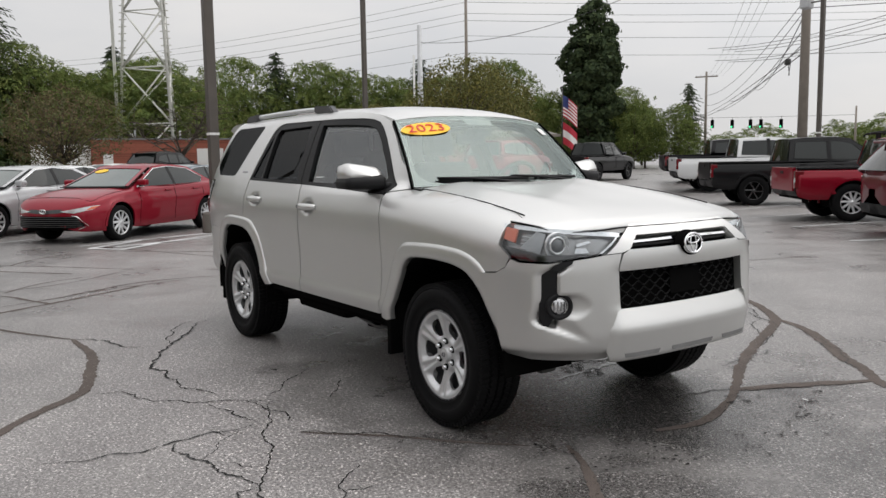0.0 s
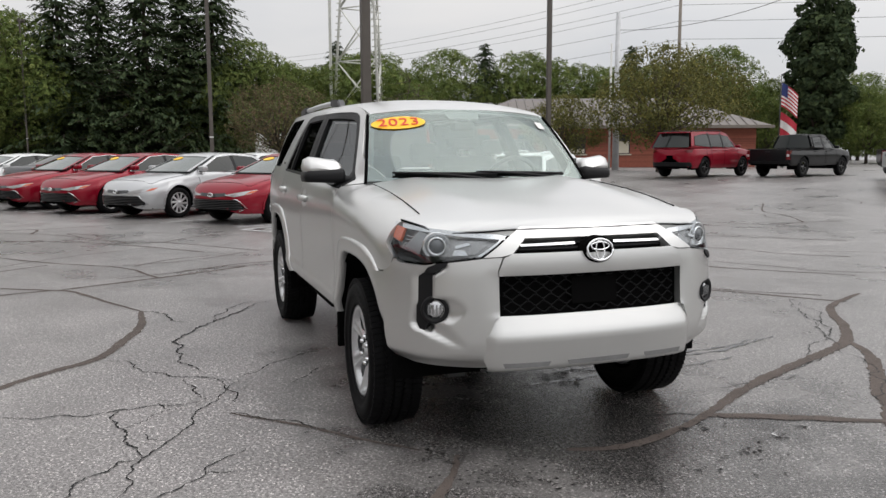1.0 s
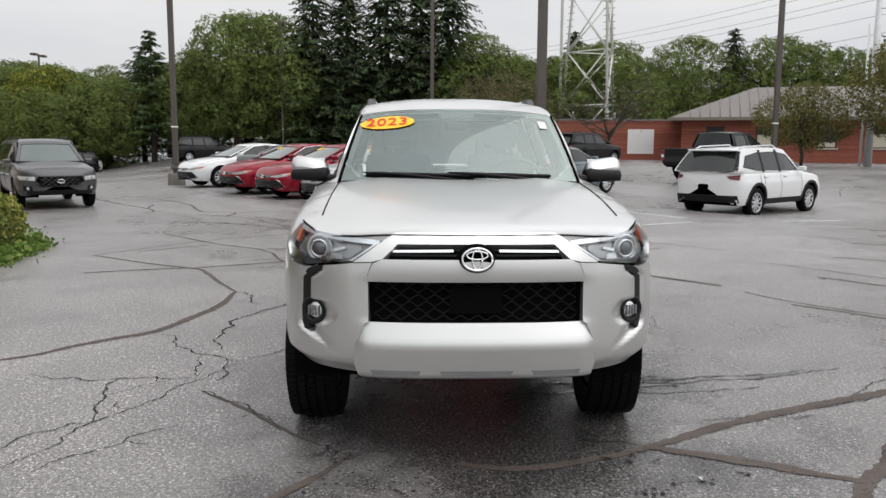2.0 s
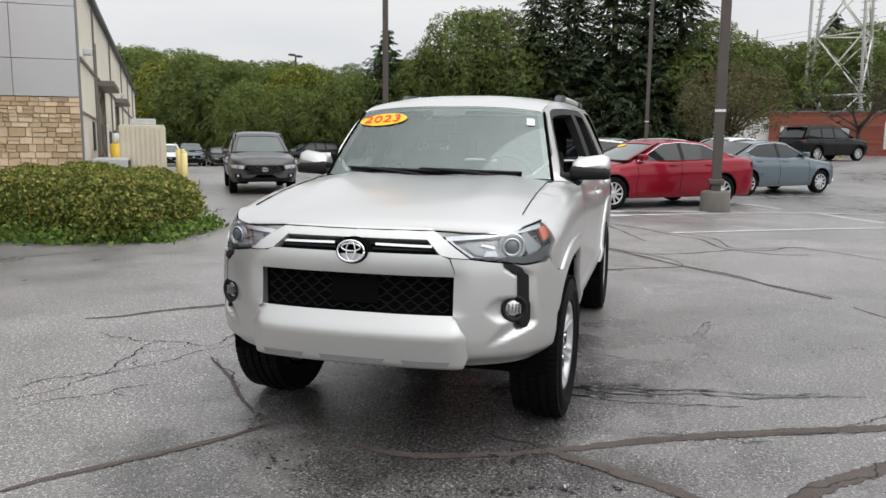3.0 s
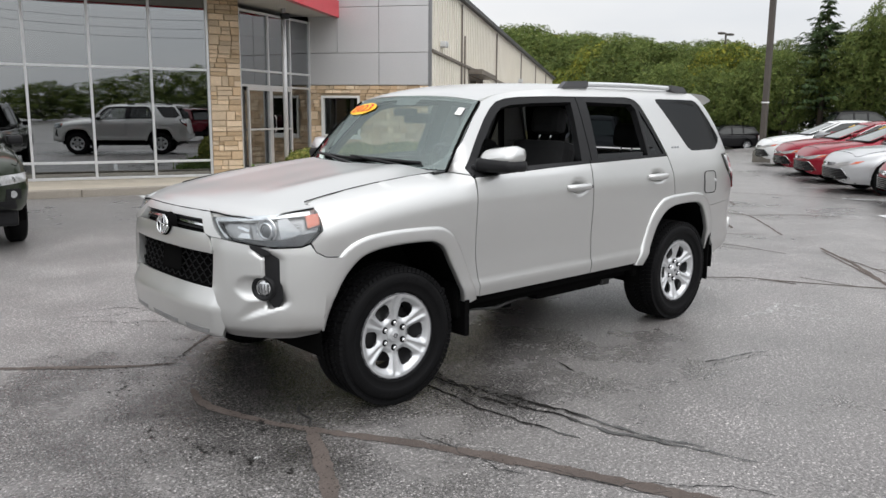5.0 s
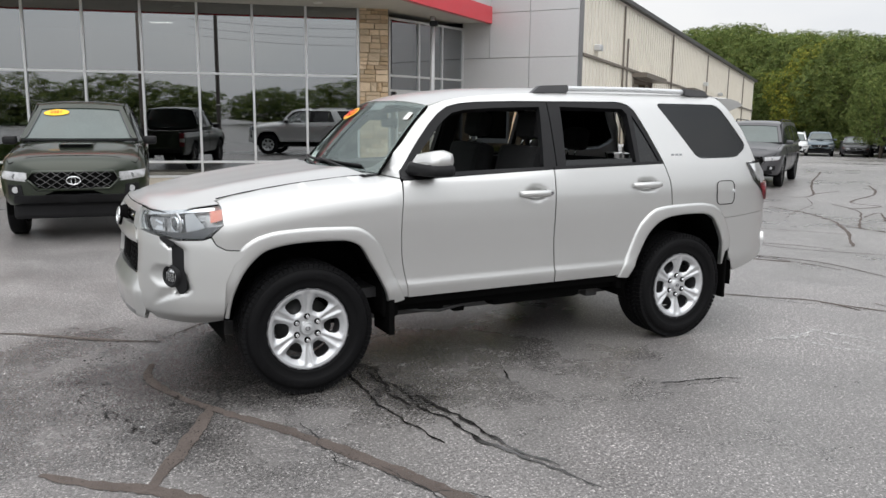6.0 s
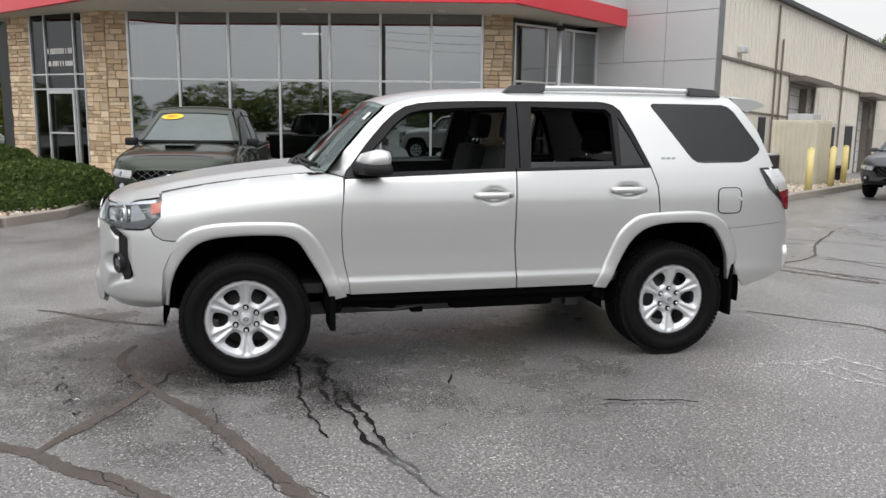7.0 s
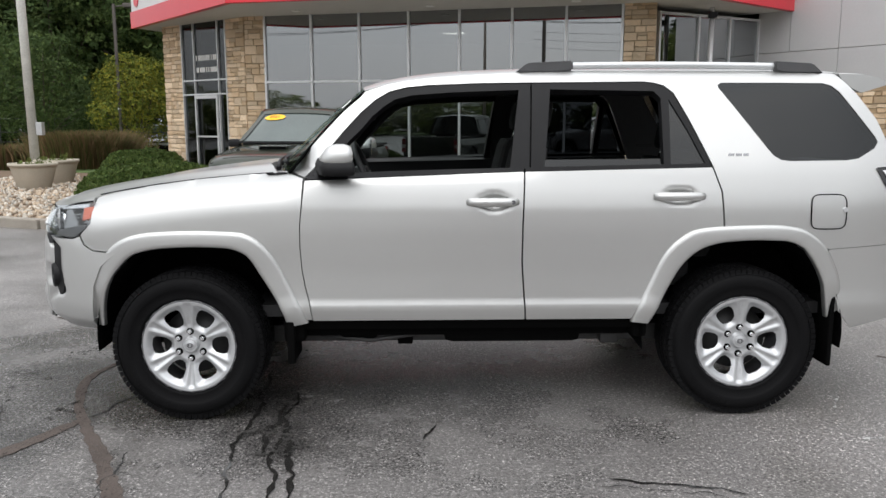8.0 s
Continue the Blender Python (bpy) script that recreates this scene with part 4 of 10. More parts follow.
def wheel_meshes(R=0.383, rim=0.237, half=0.125, spokes=6):
    """Tyre, tread, rim face, barrel, nuts and cap of one wheel, with its outer face to +y."""
    tyre = lathe([(rim, half - 0.035), (rim + 0.004, half - 0.014), (rim + 0.012, half - 0.004), (rim + 0.018, half - 0.006), (rim + 0.05, half + 0.003), (R - 0.092, half + 0.006), (R - 0.088, half + 0.009), (R - 0.046, half + 0.007), (R - 0.042, half + 0.003), (R - 0.03, half - 0.006), (R - 0.017, half - 0.02), (R - 0.014, half - 0.04), (R - 0.015, 0), (R - 0.014, -half + 0.04), (R - 0.03, -half + 0.008), (R - 0.08, -half), (rim, -half + 0.03)], 72)
    tread = bmesh.new()
    n = 78
    for i in range(n):
        a = 2 * math.pi * i / n
        for y, w, ph, h, tilt in ((half - 0.027, 0.046, 0.0, -0.002, 8), (half - 0.078, 0.038, 0.4, 0.002, 24), (0.0, 0.03, 0.1, 0.002, 0), (-half + 0.078, 0.038, 0.6, 0.002, -24), (-half + 0.027, 0.046, 0.3, -0.002, -8)):
            m = Matrix.Rotation(a + ph * 2 * math.pi / n, 4, "Y") @ Matrix.Translation((R - 0.014 + h, y, 0)) @ Matrix.Rotation(radians(tilt), 4, "X")
            box((-0.012, -w / 2, -0.0128), (0.011, w / 2, 0.0128), bm=tread, m=m)
        # shoulder lugs that run down on to the sidewall
        m = Matrix.Rotation(a, 4, "Y") @ Matrix.Translation((R - 0.023, half - 0.011, 0)) @ Matrix.Rotation(radians(-38), 4, "Z")
        box((-0.012, -0.01, -0.0118), (0.012, 0.0045, 0.0118), bm=tread, m=m)
    # raised marks on the sidewall stand for its writing
    marks = []
    for g in (35, 215):
        for i in range(8):
            if i == 4:
                continue
            m = Matrix.Rotation(radians(g + i * 6.4), 4, "Y") @ Matrix.Translation((R - 0.067, half + 0.0078, 0))
            marks.append(box((-0.013, 0, -0.011), (0.013, 0.0015, 0.011), 0.001, m=m))
    sectors = []
    st = 360 / spokes
    for i in range(spokes):
        c = 90 + i * st
        h = st / 2
        half_ = [(0.045, h), (0.100, h), (0.103, h - 9), (0.112, h - 13), (0.130, h - 16.5), (0.160, h - 16), (0.178, h - 14), (0.187, h - 10), (0.189, h)]
        pr = [(r, -a) for r, a in half_] + [(rim - 0.004, h * k) for k in (-1, -0.5, 0, 0.5, 1)] + half_[::-1] + [(0.045, 0)]
        sectors.append([(r * rim / 0.232 * math.cos(radians(c + a)), r * rim / 0.232 * math.sin(radians(c + a))) for r, a in pr])

    def dish(u, v):
        r = math.hypot(u, v) * 0.232 / rim
        a = (math.degrees(math.atan2(v, u)) - 90 + st / 2) % st - st / 2
        tang = abs(r * math.sin(radians(a)))
        out_ = min(1.0, max(0.0, (r - 0.085) / 0.11))
        y = half - 0.05 + 0.036 * min(1.0, max(0.0, (r - 0.06) / 0.15))
        # flat-bottomed groove along each spoke, widening outwards, between sharp ridges
        g = 0.007 + 0.015 * out_
        if 0.088 < r < 0.216:
            y -= 0.011 * min(1.0, max(0.0, (g - tang) / 0.011)) * min(1.0, (r - 0.088) / 0.012, (0.216 - r) / 0.01)
        # flanks fall from the ridges to the windows
        y -= min(0.022, 0.85 * max(0.0, tang - g - 0.004)) * min(1.0, max(0.0, (r - 0.08) / 0.02)) * min(1.0, max(0.0, (0.208 - r) / 0.02))
        return (u, y, v)
    face = sheet(sectors, dish, 0.0075, 0.04, (0, 1, 0))
    for f in face.faces:
        f.smooth = True
    barrel = lathe([(rim + 0.002, half - 0.03), (rim - 0.001, half - 0.012), (rim - 0.006, half - 0.012), (rim - 0.012, half - 0.04), (rim - 0.02, 0.0), (rim - 0.02, -half + 0.03)], 48)
    hub = lathe([(0.0, half - 0.030), (0.026, half - 0.031), (0.030, half - 0.034), (0.033, half - 0.030), (0.036, half - 0.034), (0.042, half - 0.05), (0.052, half - 0.056)], 32)
    disc = lathe([(0.0, 0.0), (0.165, 0.0), (0.165, -0.03), (0.0, -0.03)], 32)
    nuts = []
    for i in range(spokes):
        a = radians(90 + i * st)
        ca, sa = 0.070 * math.cos(a), 0.070 * math.sin(a)
        nuts.append(rod((ca, half - 0.07, sa), (ca, half - 0.044, sa), 0.0185, 0.0185, 16))
        nuts.append(rod((ca, half - 0.06, sa), (ca, half - 0.026, sa), 0.0125, 0.0105, 6))
    return tyre, tread, marks, face, barrel, hub, disc, nuts


def add_wheel(parent, x, y, z, meshes, steer=0.0):
    """Links one wheel from shared meshes."""
    w = new("wheel")
    w.parent = parent
    w.matrix_local = pose(x, y, z, 0, 0, (0 if y > 0 else 180) + steer)
    for name, me in meshes:
        o = new(name, me)
        o.parent = w
    return w


def as_meshes(pairs):
    made = []
    for name, bm, mat in pairs:
        me = bpy.data.meshes.new(name)
        bm.to_mesh(me)
        bm.free()
        me.materials.append(M[mat])
        made.append((name, me))
    return made


def suv():
    c = thing("sport_utility_vehicle", "silver four-door sport utility vehicle, driver's windows rolled down, parked on asphalt", "car")
    # panels
    fender = sheet([(0.812, 1.216), (0.93, 1.241), (1.15, 1.226), (1.4, 1.201), (1.6, 1.173), (1.85, 1.129), (1.842, 1.09), (1.846, 1.0), (1.905, 0.942), (1.885, 0.898), (1.84, 0.871), (1.78, 0.866), (1.70, 0.866), (1.60, 0.93), (1.48, 0.955), (1.36, 0.96), (1.13, 0.952), (1.045, 0.918), (0.968, 0.836), (0.893, 0.695), (0.805, 0.515), (0.779, 0.515), (0.789, 0.59), (0.811, 0.684), (0.824, 0.77), (0.830, 0.88), (0.828, 0.99), (0.817, 1.10)], side_at(), 0.03, 0.03, (0, 1, 0))
    both("fender", fender, "silver", c)
    both("front_arch", flare([(1.885, 0.49), (1.886, 0.551), (1.868, 0.673), (1.815, 0.793), (1.742, 0.893), (1.665, 0.937), (1.557, 0.96), (1.365, 0.968), (1.121, 0.96), (1.041, 0.926), (0.963, 0.842), (0.888, 0.699), (0.797, 0.5)], [(1.825, 0.48), (1.812, 0.575), (1.78, 0.681), (1.714, 0.784), (1.62, 0.857), (1.48, 0.883), (1.343, 0.888), (1.193, 0.883), (1.099, 0.851), (1.024, 0.743), (0.919, 0.545), (0.90, 0.48)]), "silver", c)
    both("rear_arch", flare([(-0.822, 0.495), (-0.903, 0.688), (-0.977, 0.846), (-1.043, 0.917), (-1.124, 0.965), (-1.277, 0.981), (-1.501, 0.986), (-1.645, 0.971), (-1.751, 0.913), (-1.83, 0.812), (-1.88, 0.694), (-1.90, 0.55)], [(-0.914, 0.485), (-1.016, 0.702), (-1.079, 0.803), (-1.172, 0.874), (-1.283, 0.902), (-1.423, 0.91), (-1.565, 0.906), (-1.654, 0.88), (-1.719, 0.813), (-1.785, 0.695), (-1.825, 0.552), (-1.84, 0.50)]), "silver", c)
    door_f = sheet([(0.80, 1.207), (0.811, 1.10), (0.823, 0.99), (0.825, 0.88), (0.819, 0.77), (0.806, 0.684), (0.784, 0.59), (0.774, 0.51), (-0.284, 0.51), (-0.262, 0.8), (-0.262, 0.99), (-0.272, 1.248)], side_at(), 0.0175, 0.035, (0, 1, 0))
    doors_f = both("front_door", door_f, "silver", c)
    door_r = sheet([(-0.280, 1.248), (-0.270, 0.99), (-0.270, 0.8), (-0.292, 0.51), (-0.825, 0.51), (-0.905, 0.69), (-0.98, 0.845), (-1.045, 0.912), (-1.125, 0.958), (-1.262, 0.974), (-1.247, 1.15), (-1.207, 1.268)], side_at(), 0.0175, 0.035, (0, 1, 0))
    doors_r = both("rear_door", door_r, "silver", c)
    qa = [(-0.9, 1.75), (-0.9, 1.694), (-0.95, 1.688), (-1.0, 1.674), (-1.045, 1.637), (-1.116, 1.494), (-1.213, 1.274), (-1.256, 1.15), (-1.271, 0.97), (-1.45, 0.975), (-1.6, 0.97), (-1.6, 1.298), (-1.555, 1.304), (-1.52, 1.325), (-1.493, 1.358), (-1.278, 1.66), (-1.276, 1.676), (-1.295, 1.688), (-1.6, 1.688), (-1.6, 1.752)]
    qb = [(-1.6, 1.752), (-1.6, 1.688), (-1.825, 1.687), (-1.867, 1.675), (-1.905, 1.643), (-1.988, 1.522), (-2.063, 1.417), (-2.073, 1.39), (-2.05, 1.36), (-1.955, 1.31), (-1.89, 1.301), (-1.6, 1.298), (-1.6, 0.97), (-1.76, 0.87), (-1.81, 0.862), (-2.32, 0.893), (-2.285, 0.99), (-2.12, 1.125), (-2.05, 1.265), (-2.17, 1.272), (-2.085, 1.5), (-1.99, 1.64), (-1.91, 1.735)]
    both("rear_quarter", sheet([qa, qb], side_at(), 0.035, 0.035, (0, 1, 0)), "silver", c)
    both("rear_bumper_corner", sheet([(-1.81, 0.859), (-2.325, 0.89), (-2.41, 0.62), (-2.39, 0.565), (-2.2, 0.5), (-1.98, 0.44), (-1.885, 0.54), (-1.8, 0.83)], side_at(), 0.035, 0.035, (0, 1, 0)), "silver", c)
    both("body_pillar", sheet([(0.92, 1.248), (0.869, 1.292), (0.793, 1.36), (0.721, 1.437), (0.651, 1.514), (0.614, 1.551), (0.537, 1.617), (0.516, 1.642), (0.40, 1.680), (0.3, 1.698), (0.19, 1.713), (0.0, 1.728), (-0.3, 1.744), (-0.6, 1.75), (-0.9, 1.75), (-0.9, 1.694), (-0.315, 1.688), (-0.07, 1.686), (0.19, 1.677), (0.304, 1.666), (0.392, 1.645), (0.464, 1.602), (0.536, 1.539), (0.621, 1.447), (0.676, 1.382), (0.745, 1.293), (0.805, 1.222)], side_at(), 0.03, 0.03, (0, 1, 0)), "silver", c)
    # window frames
    fr_f = sheet([[(0.8, 1.216), (0.745, 1.289), (0.676, 1.378), (0.621, 1.443), (0.536, 1.535), (0.464, 1.598), (0.392, 1.641), (0.304, 1.662), (0.188, 1.673), (-0.071, 1.682), (-0.322, 1.685), (-0.300, 1.262), (-0.205, 1.262), (-0.262, 1.650), (0.073, 1.639), (0.275, 1.625), (0.362, 1.605), (0.42, 1.568), (0.478, 1.519), (0.534, 1.454), (0.599, 1.391), (0.70, 1.262), (0.70, 1.235)]], side_at(-0.006), 0.05, 0.05, (0, 1, 0))
    both("window_frame", fr_f, "black", c)
    fr_r = sheet([(-0.308, 1.262), (-0.330, 1.685), (-0.90, 1.690), (-0.95, 1.684), (-1.0, 1.668), (-1.041, 1.634), (-1.112, 1.492), (-1.208, 1.278), (-1.178, 1.282), (-1.10, 1.45), (-1.018, 1.605), (-1.002, 1.282), (-0.968, 1.282), (-0.978, 1.61), (-0.945, 1.645), (-0.42, 1.653), (-0.375, 1.266)], side_at(-0.006), 0.05, 0.05, (0, 1, 0))
    both("window_frame", fr_r, "black", c)
    both("belt_strip", sheet([(0.8, 1.212), (-0.272, 1.250), (-0.272, 1.27), (0.74, 1.238)], side_at(0.002), 0.06, 0.03, (0, 1, 0)), "black", c)
    both("belt_strip", sheet([(-0.28, 1.250), (-1.2, 1.27), (-1.195, 1.288), (-0.28, 1.27)], side_at(0.002), 0.06, 0.03, (0, 1, 0)), "black", c)
    both("mirror_base", sheet([(0.79, 1.228), (0.70, 1.335), (0.63, 1.24)], side_at(-0.002), 0.05, 0.02, (0, 1, 0)), "black", c)
    # glass
    g_front = [(0.72, 1.25), (0.60, 1.40), (0.48, 1.53), (0.36, 1.615), (0.28, 1.635), (-0.265, 1.66), (-0.205, 1.25)]
    g_rear = [(-0.37, 1.25), (-0.40, 1.65), (-0.94, 1.655), (-0.96, 1.25)]
    part("front_window", sheet(g_front, side_at(-0.026, -1), 0.1, 0, (0, -1, 0)), "side_glass", c, "clear side window, closed").visible_shadow = False
    part("rear_window", sheet(g_rear, side_at(-0.026, -1), 0.1, 0, (0, -1, 0)), "privacy", c, "dark privacy glass").visible_shadow = False
    part("rear_window", sheet([(-0.37, 1.25), (-0.373, 1.305), (-0.957, 1.31), (-0.96, 1.25)], side_at(-0.026), 0.1, 0.004, (0, 1, 0)), "privacy", c, "dark glass lowered into the door")
    for o in both("quarter_light", sheet([(-0.995, 1.625), (-1.02, 1.62), (-1.19, 1.27), (-0.99, 1.27)], side_at(-0.014), 0.1, 0, (0, 1, 0)), "privacy", c):
        o.visible_shadow = False
    both("quarter_window", sheet([(-1.295, 1.689), (-1.825, 1.688), (-1.868, 1.676), (-1.906, 1.644), (-1.989, 1.523), (-2.064, 1.418), (-2.074, 1.39), (-2.051, 1.359), (-1.956, 1.309), (-1.89, 1.3), (-1.6, 1.297), (-1.555, 1.303), (-1.519, 1.324), (-1.492, 1.357), (-1.277, 1.66), (-1.275, 1.677)], side_at(-0.004), 0.06, 0.0, (0, 1, 0)), "privacy", c, "dark privacy glass")
    both("glass_backing", sheet([(-1.3, 1.68), (-1.86, 1.67), (-2.05, 1.40), (-1.95, 1.32), (-1.54, 1.31)], side_at(-0.03), 0.1, 0.0, (0, 1, 0)), "matblack", c)
    ws = part("windscreen", sheet([(-0.985, 0.0), (0.985, 0.0), (0.985, 1.0), (-0.985, 1.0)], screen, 0.1, 0.0, (1, 0, 1)), "screen_glass", c, "windscreen reflecting the sky")
    ws.visible_shadow = False
    for poly in ([(-1, -0.04), (1, -0.04), (1, 0.035), (-1, 0.035)], [(-1, 0.955), (1, 0.955), (1, 1.0), (-1, 1.0)], [(-1.0, 0.0), (-0.945, 0.0), (-0.93, 1.0), (-1.0, 1.0)], [(0.945, 0.0), (1.0, 0.0), (1.0, 1.0), (0.93, 1.0)], [(-0.16, 0.86), (0.16, 0.86), (0.2, 0.97), (-0.2, 0.97)], [(0.72, 0.03), (0.95, 0.03), (0.95, 0.24), (0.915, 0.14), (0.86, 0.07)], [(-0.72, 0.03), (-0.95, 0.03), (-0.95, 0.24), (-0.915, 0.14), (-0.86, 0.07)]):
        part("frit", sheet(poly, lambda u, v: tuple(Vector(screen(u, v)) - Vector((0.004, 0, 0.006))), 0.1, 0.0, (1, 0, 1)), "gloss", c)
    for u in (1.0, -1.0):
        part("screen_seal", tube([tuple(Vector(screen(u, -0.03 + 1.02 * k / 12)) + Vector((-0.002, 0, 0.0))) for k in range(13)], 0.009, 6), "matblack", c)
    part("cowl", sheet([(-1, -0.16), (1, -0.16), (1, -0.02), (-1, -0.02)], lambda u, v: (screen(u, 0)[0] - v * 0.75, screen(u, 0)[1], 1.25 + 0.02 * v - 0.012), 0.1, 0.02, (1, 0, 1)), "black", c)
    # bonnet
    def lamp_top(u):
        return 1.054 + 0.046 * (u - s_y(0.41)) / (s_x(1.85) - s_y(0.41))
    hood = [(2.204, 0.0), (2.202, 0.15), (2.193, 0.3), (2.184, 0.37)]
    for k in range(13):
        u = s_y(0.415) + (s_x(1.875) - s_y(0.415)) * k / 12
        hood.append(nose(-0.008)(u, lamp_top(u))[:2])
    hood += [(1.868, 0.73), (1.8, 0.708), (1.6, 0.702), (1.3, 0.704), (0.96, 0.704), (0.99, 0.6), (1.05, 0.4), (1.09, 0.0)]
    part("bonnet", sheet([hood + [(x, -y) for x, y in hood[-2:0:-1]]], suv_hood, 0.035, 0.03, (0, 0, 1)), "silver", c)
    for sg in (1, -1):
        part("bonnet_seal", tube([tuple(Vector(suv_hood(x + 0.004, y)) * 1.0 - Vector((0, 0, 0.006))) for x, y in [(p[0], sg * p[1]) for p in hood[:17]]], 0.0038, 5), "matblack", c)
    for sg in (1, -1):
        part("shut_line", tube([(x, sg * 0.7045, hood_edge(x) + 0.0035) for x in (0.98, 1.1, 1.25, 1.4, 1.55, 1.7, 1.8, 1.85)], 0.0028, 5), "matblack", c)
    part("bonnet_bay", box((0.95, -0.66, 0.95), (2.0, 0.66, 1.06)), "matblack", c)
    # nose
    def sym(half):
        return [(s_y(y), z) for y, z in half] + [(-s_y(y), z) for y, z in half[::-1]]
    pad_off = [(0.44, -0.03), (0.46, 0.015), (0.50, 0.022), (0.60, 0.036), (0.62, 0.03), (0.70, -0.01)]

    def pad(off):
        def f(u, v):
            a = abs(u)
            o = off + float(np.interp(v, [p[0] for p in pad_off], [p[1] for p in pad_off])) - 0.5 * max(0, a - s_y(0.49))
            return (plan_x(a) - 0.006 + o, math.copysign(plan_y(a), u), v)
        return f
    part("bumper_pad", sheet(sym([(0.475, 0.698), (0.54, 0.60), (0.53, 0.50), (0.51, 0.45)]), pad(0.0), 0.02, 0.035, (1, 0, 0)), "silver", c)
    for y0, y1 in ((-0.16, 0.16), (0.24, 0.46), (-0.46, -0.24)):
        part("pad_slot", sheet([(s_y(y0), 0.492), (s_y(y1), 0.492), (s_y(y1) - 0.01, 0.47), (s_y(y0) + 0.01, 0.47)], pad(0.002), 0.04, 0.006, (1, 0, 0)), "padgrey", c)
    part("lower_lip", sheet(sym([(0.53, 0.475), (0.44, 0.44), (0.40, 0.415)]), nose(-0.03), 0.05, 0.03, (1, 0, 0)), "black", c)
    part("grille_bar", sheet(sym([(0.408, 0.973), (0.45, 0.955), (0.472, 0.90), (0.472, 0.876)]), nose(0.012), 0.03, 0.06, (1, 0, 0)), "silver", c)
    part("grille_frame", sheet(sym([(0.355, 1.084), (0.408, 1.052), (0.535, 0.958), (0.455, 0.962), (0.41, 0.972), (0.345, 1.036)]), nose(0.012), 0.025, 0.05, (1, 0, 0)), "silver", c)
    corner = [(s_y(0.535), 0.953), (s_y(0.455), 0.957), (s_y(0.476), 0.90), (s_y(0.472), 0.87), (s_y(0.468), 0.70), (s_y(0.485), 0.69), (s_y(0.51), 0.62), (s_y(0.50), 0.455), (s_y(0.6), 0.455), (s_x(1.98), 0.455), (s_x(1.87), 0.475), (s_x(1.862), 0.52), (s_x(1.845), 0.69), (s_x(1.80), 0.79), (s_x(1.72), 0.86), (s_x(1.78), 0.861), (s_x(1.84), 0.866), (s_x(1.888), 0.893), (s_x(1.912), 0.934), (s_x(1.95), 0.920), (s_y(0.76), 0.917), (s_y(0.69), 0.930), (s_y(0.62), 0.940)]
    both("bumper_corner", sheet(corner, nose(0.004, True), 0.013, 0.04, (1, 0.6, 0)), "silver", c)
    part("grille_panel", sheet(sym([(0.50, 0.91), (0.50, 0.68)]), nose(-0.05), 0.06, 0.0, (1, 0, 0)), "matblack", c)
    part("slot_panel", sheet(sym([(0.42, 1.06), (0.46, 0.96)]), nose(-0.035), 0.06, 0.0, (1, 0, 0)), "matblack", c)
    f = nose(-0.024)
    rows = 6
    for k in range(rows):
        # each course bulges up and down, so that neighbours enclose flat six-sided cells
        z = 0.717 + k * 0.0295
        pts = []
        for i in range(-36, 37):
            y = i * 0.0125
            if abs(y) < 0.462:
                pts.append(f(s_y(y), z + (0.0085, 0.0085, 0.0, -0.0085, -0.0085, 0.0)[(i + 3 * k) % 6]))
        part("grille_mesh", tube(pts, 0.0034, 5), "grillebar", c)
    for k in range(rows - 1):
        for i in range(-36, 37):
            if (i + 3 * k) % 6 == 0 and abs(i * 0.0125 + 0.00625) < 0.455 and abs(i * 0.0125) > 0.12:
                y = i * 0.0125 + 0.00625
                part("grille_link", tube([f(s_y(y), 0.717 + k * 0.0295 + 0.0085), f(s_y(y), 0.717 + (k + 1) * 0.0295 - 0.0085)], 0.004, 4), "grillebar", c)
    part("grille_plate", sheet(sym([(0.115, 0.855), (0.115, 0.735)]), nose(-0.02), 0.06, 0.01, (1, 0, 0)), "matblack", c, "plain black sensor plate")
    for k in range(3):
        part("slot_slat", sheet(sym([(0.37 - 0.0 * k, 1.036 - 0.022 * k), (0.38, 1.028 - 0.022 * k)]), nose(-0.02), 0.06, 0.02, (1, 0, 0)), "black", c)
    for sg in (1, -1):
        part("chrome_strip", sheet([(sg * s_y(0.1), 1.003), (sg * s_y(0.365), 1.000), (sg * s_y(0.37), 1.010), (sg * s_y(0.1), 1.014)], nose(-0.004), 0.06, 0.02, (1, 0, 0)), "chrome", c)
    seat_ = part("emblem_seat", lathe([(0.001, -0.010), (1.16, -0.010), (1.2, -0.03)], 40, "Z"), "matblack", c)
    seat_.matrix_local = Matrix.Translation((2.274, 0, 0.975)) @ pose(0, 0, 0, 0, 82, 0) @ Matrix.Diagonal((0.058, 0.075, 1, 1))
    badge = part("emblem", lathe([(0.001, -0.008), (0.86, -0.008), (0.93, 0.004), (1.0, 0.004), (1.03, -0.012)], 40, "Z"), "matblack", c, "black and chrome oval emblem")
    badge.matrix_local = Matrix.Translation((2.277, 0, 0.978)) @ pose(0, 0, 0, 0, 82, 0) @ Matrix.Diagonal((0.058, 0.075, 1, 1))
    for rx, ry, cz in ((0.064, 0.047, 0.978), (0.021, 0.043, 0.978), (0.045, 0.017, 0.995)):
        ring = [(2.2885 - 0.14 * (cz - 0.978 + ry * math.sin(2 * math.pi * k / 32)), rx * math.cos(2 * math.pi * k / 32), cz + ry * math.sin(2 * math.pi * k / 32)) for k in range(33)]
        part("emblem_ring", tube(ring, 0.0058 if rx > 0.06 else 0.0042, 6), "chrome", c)
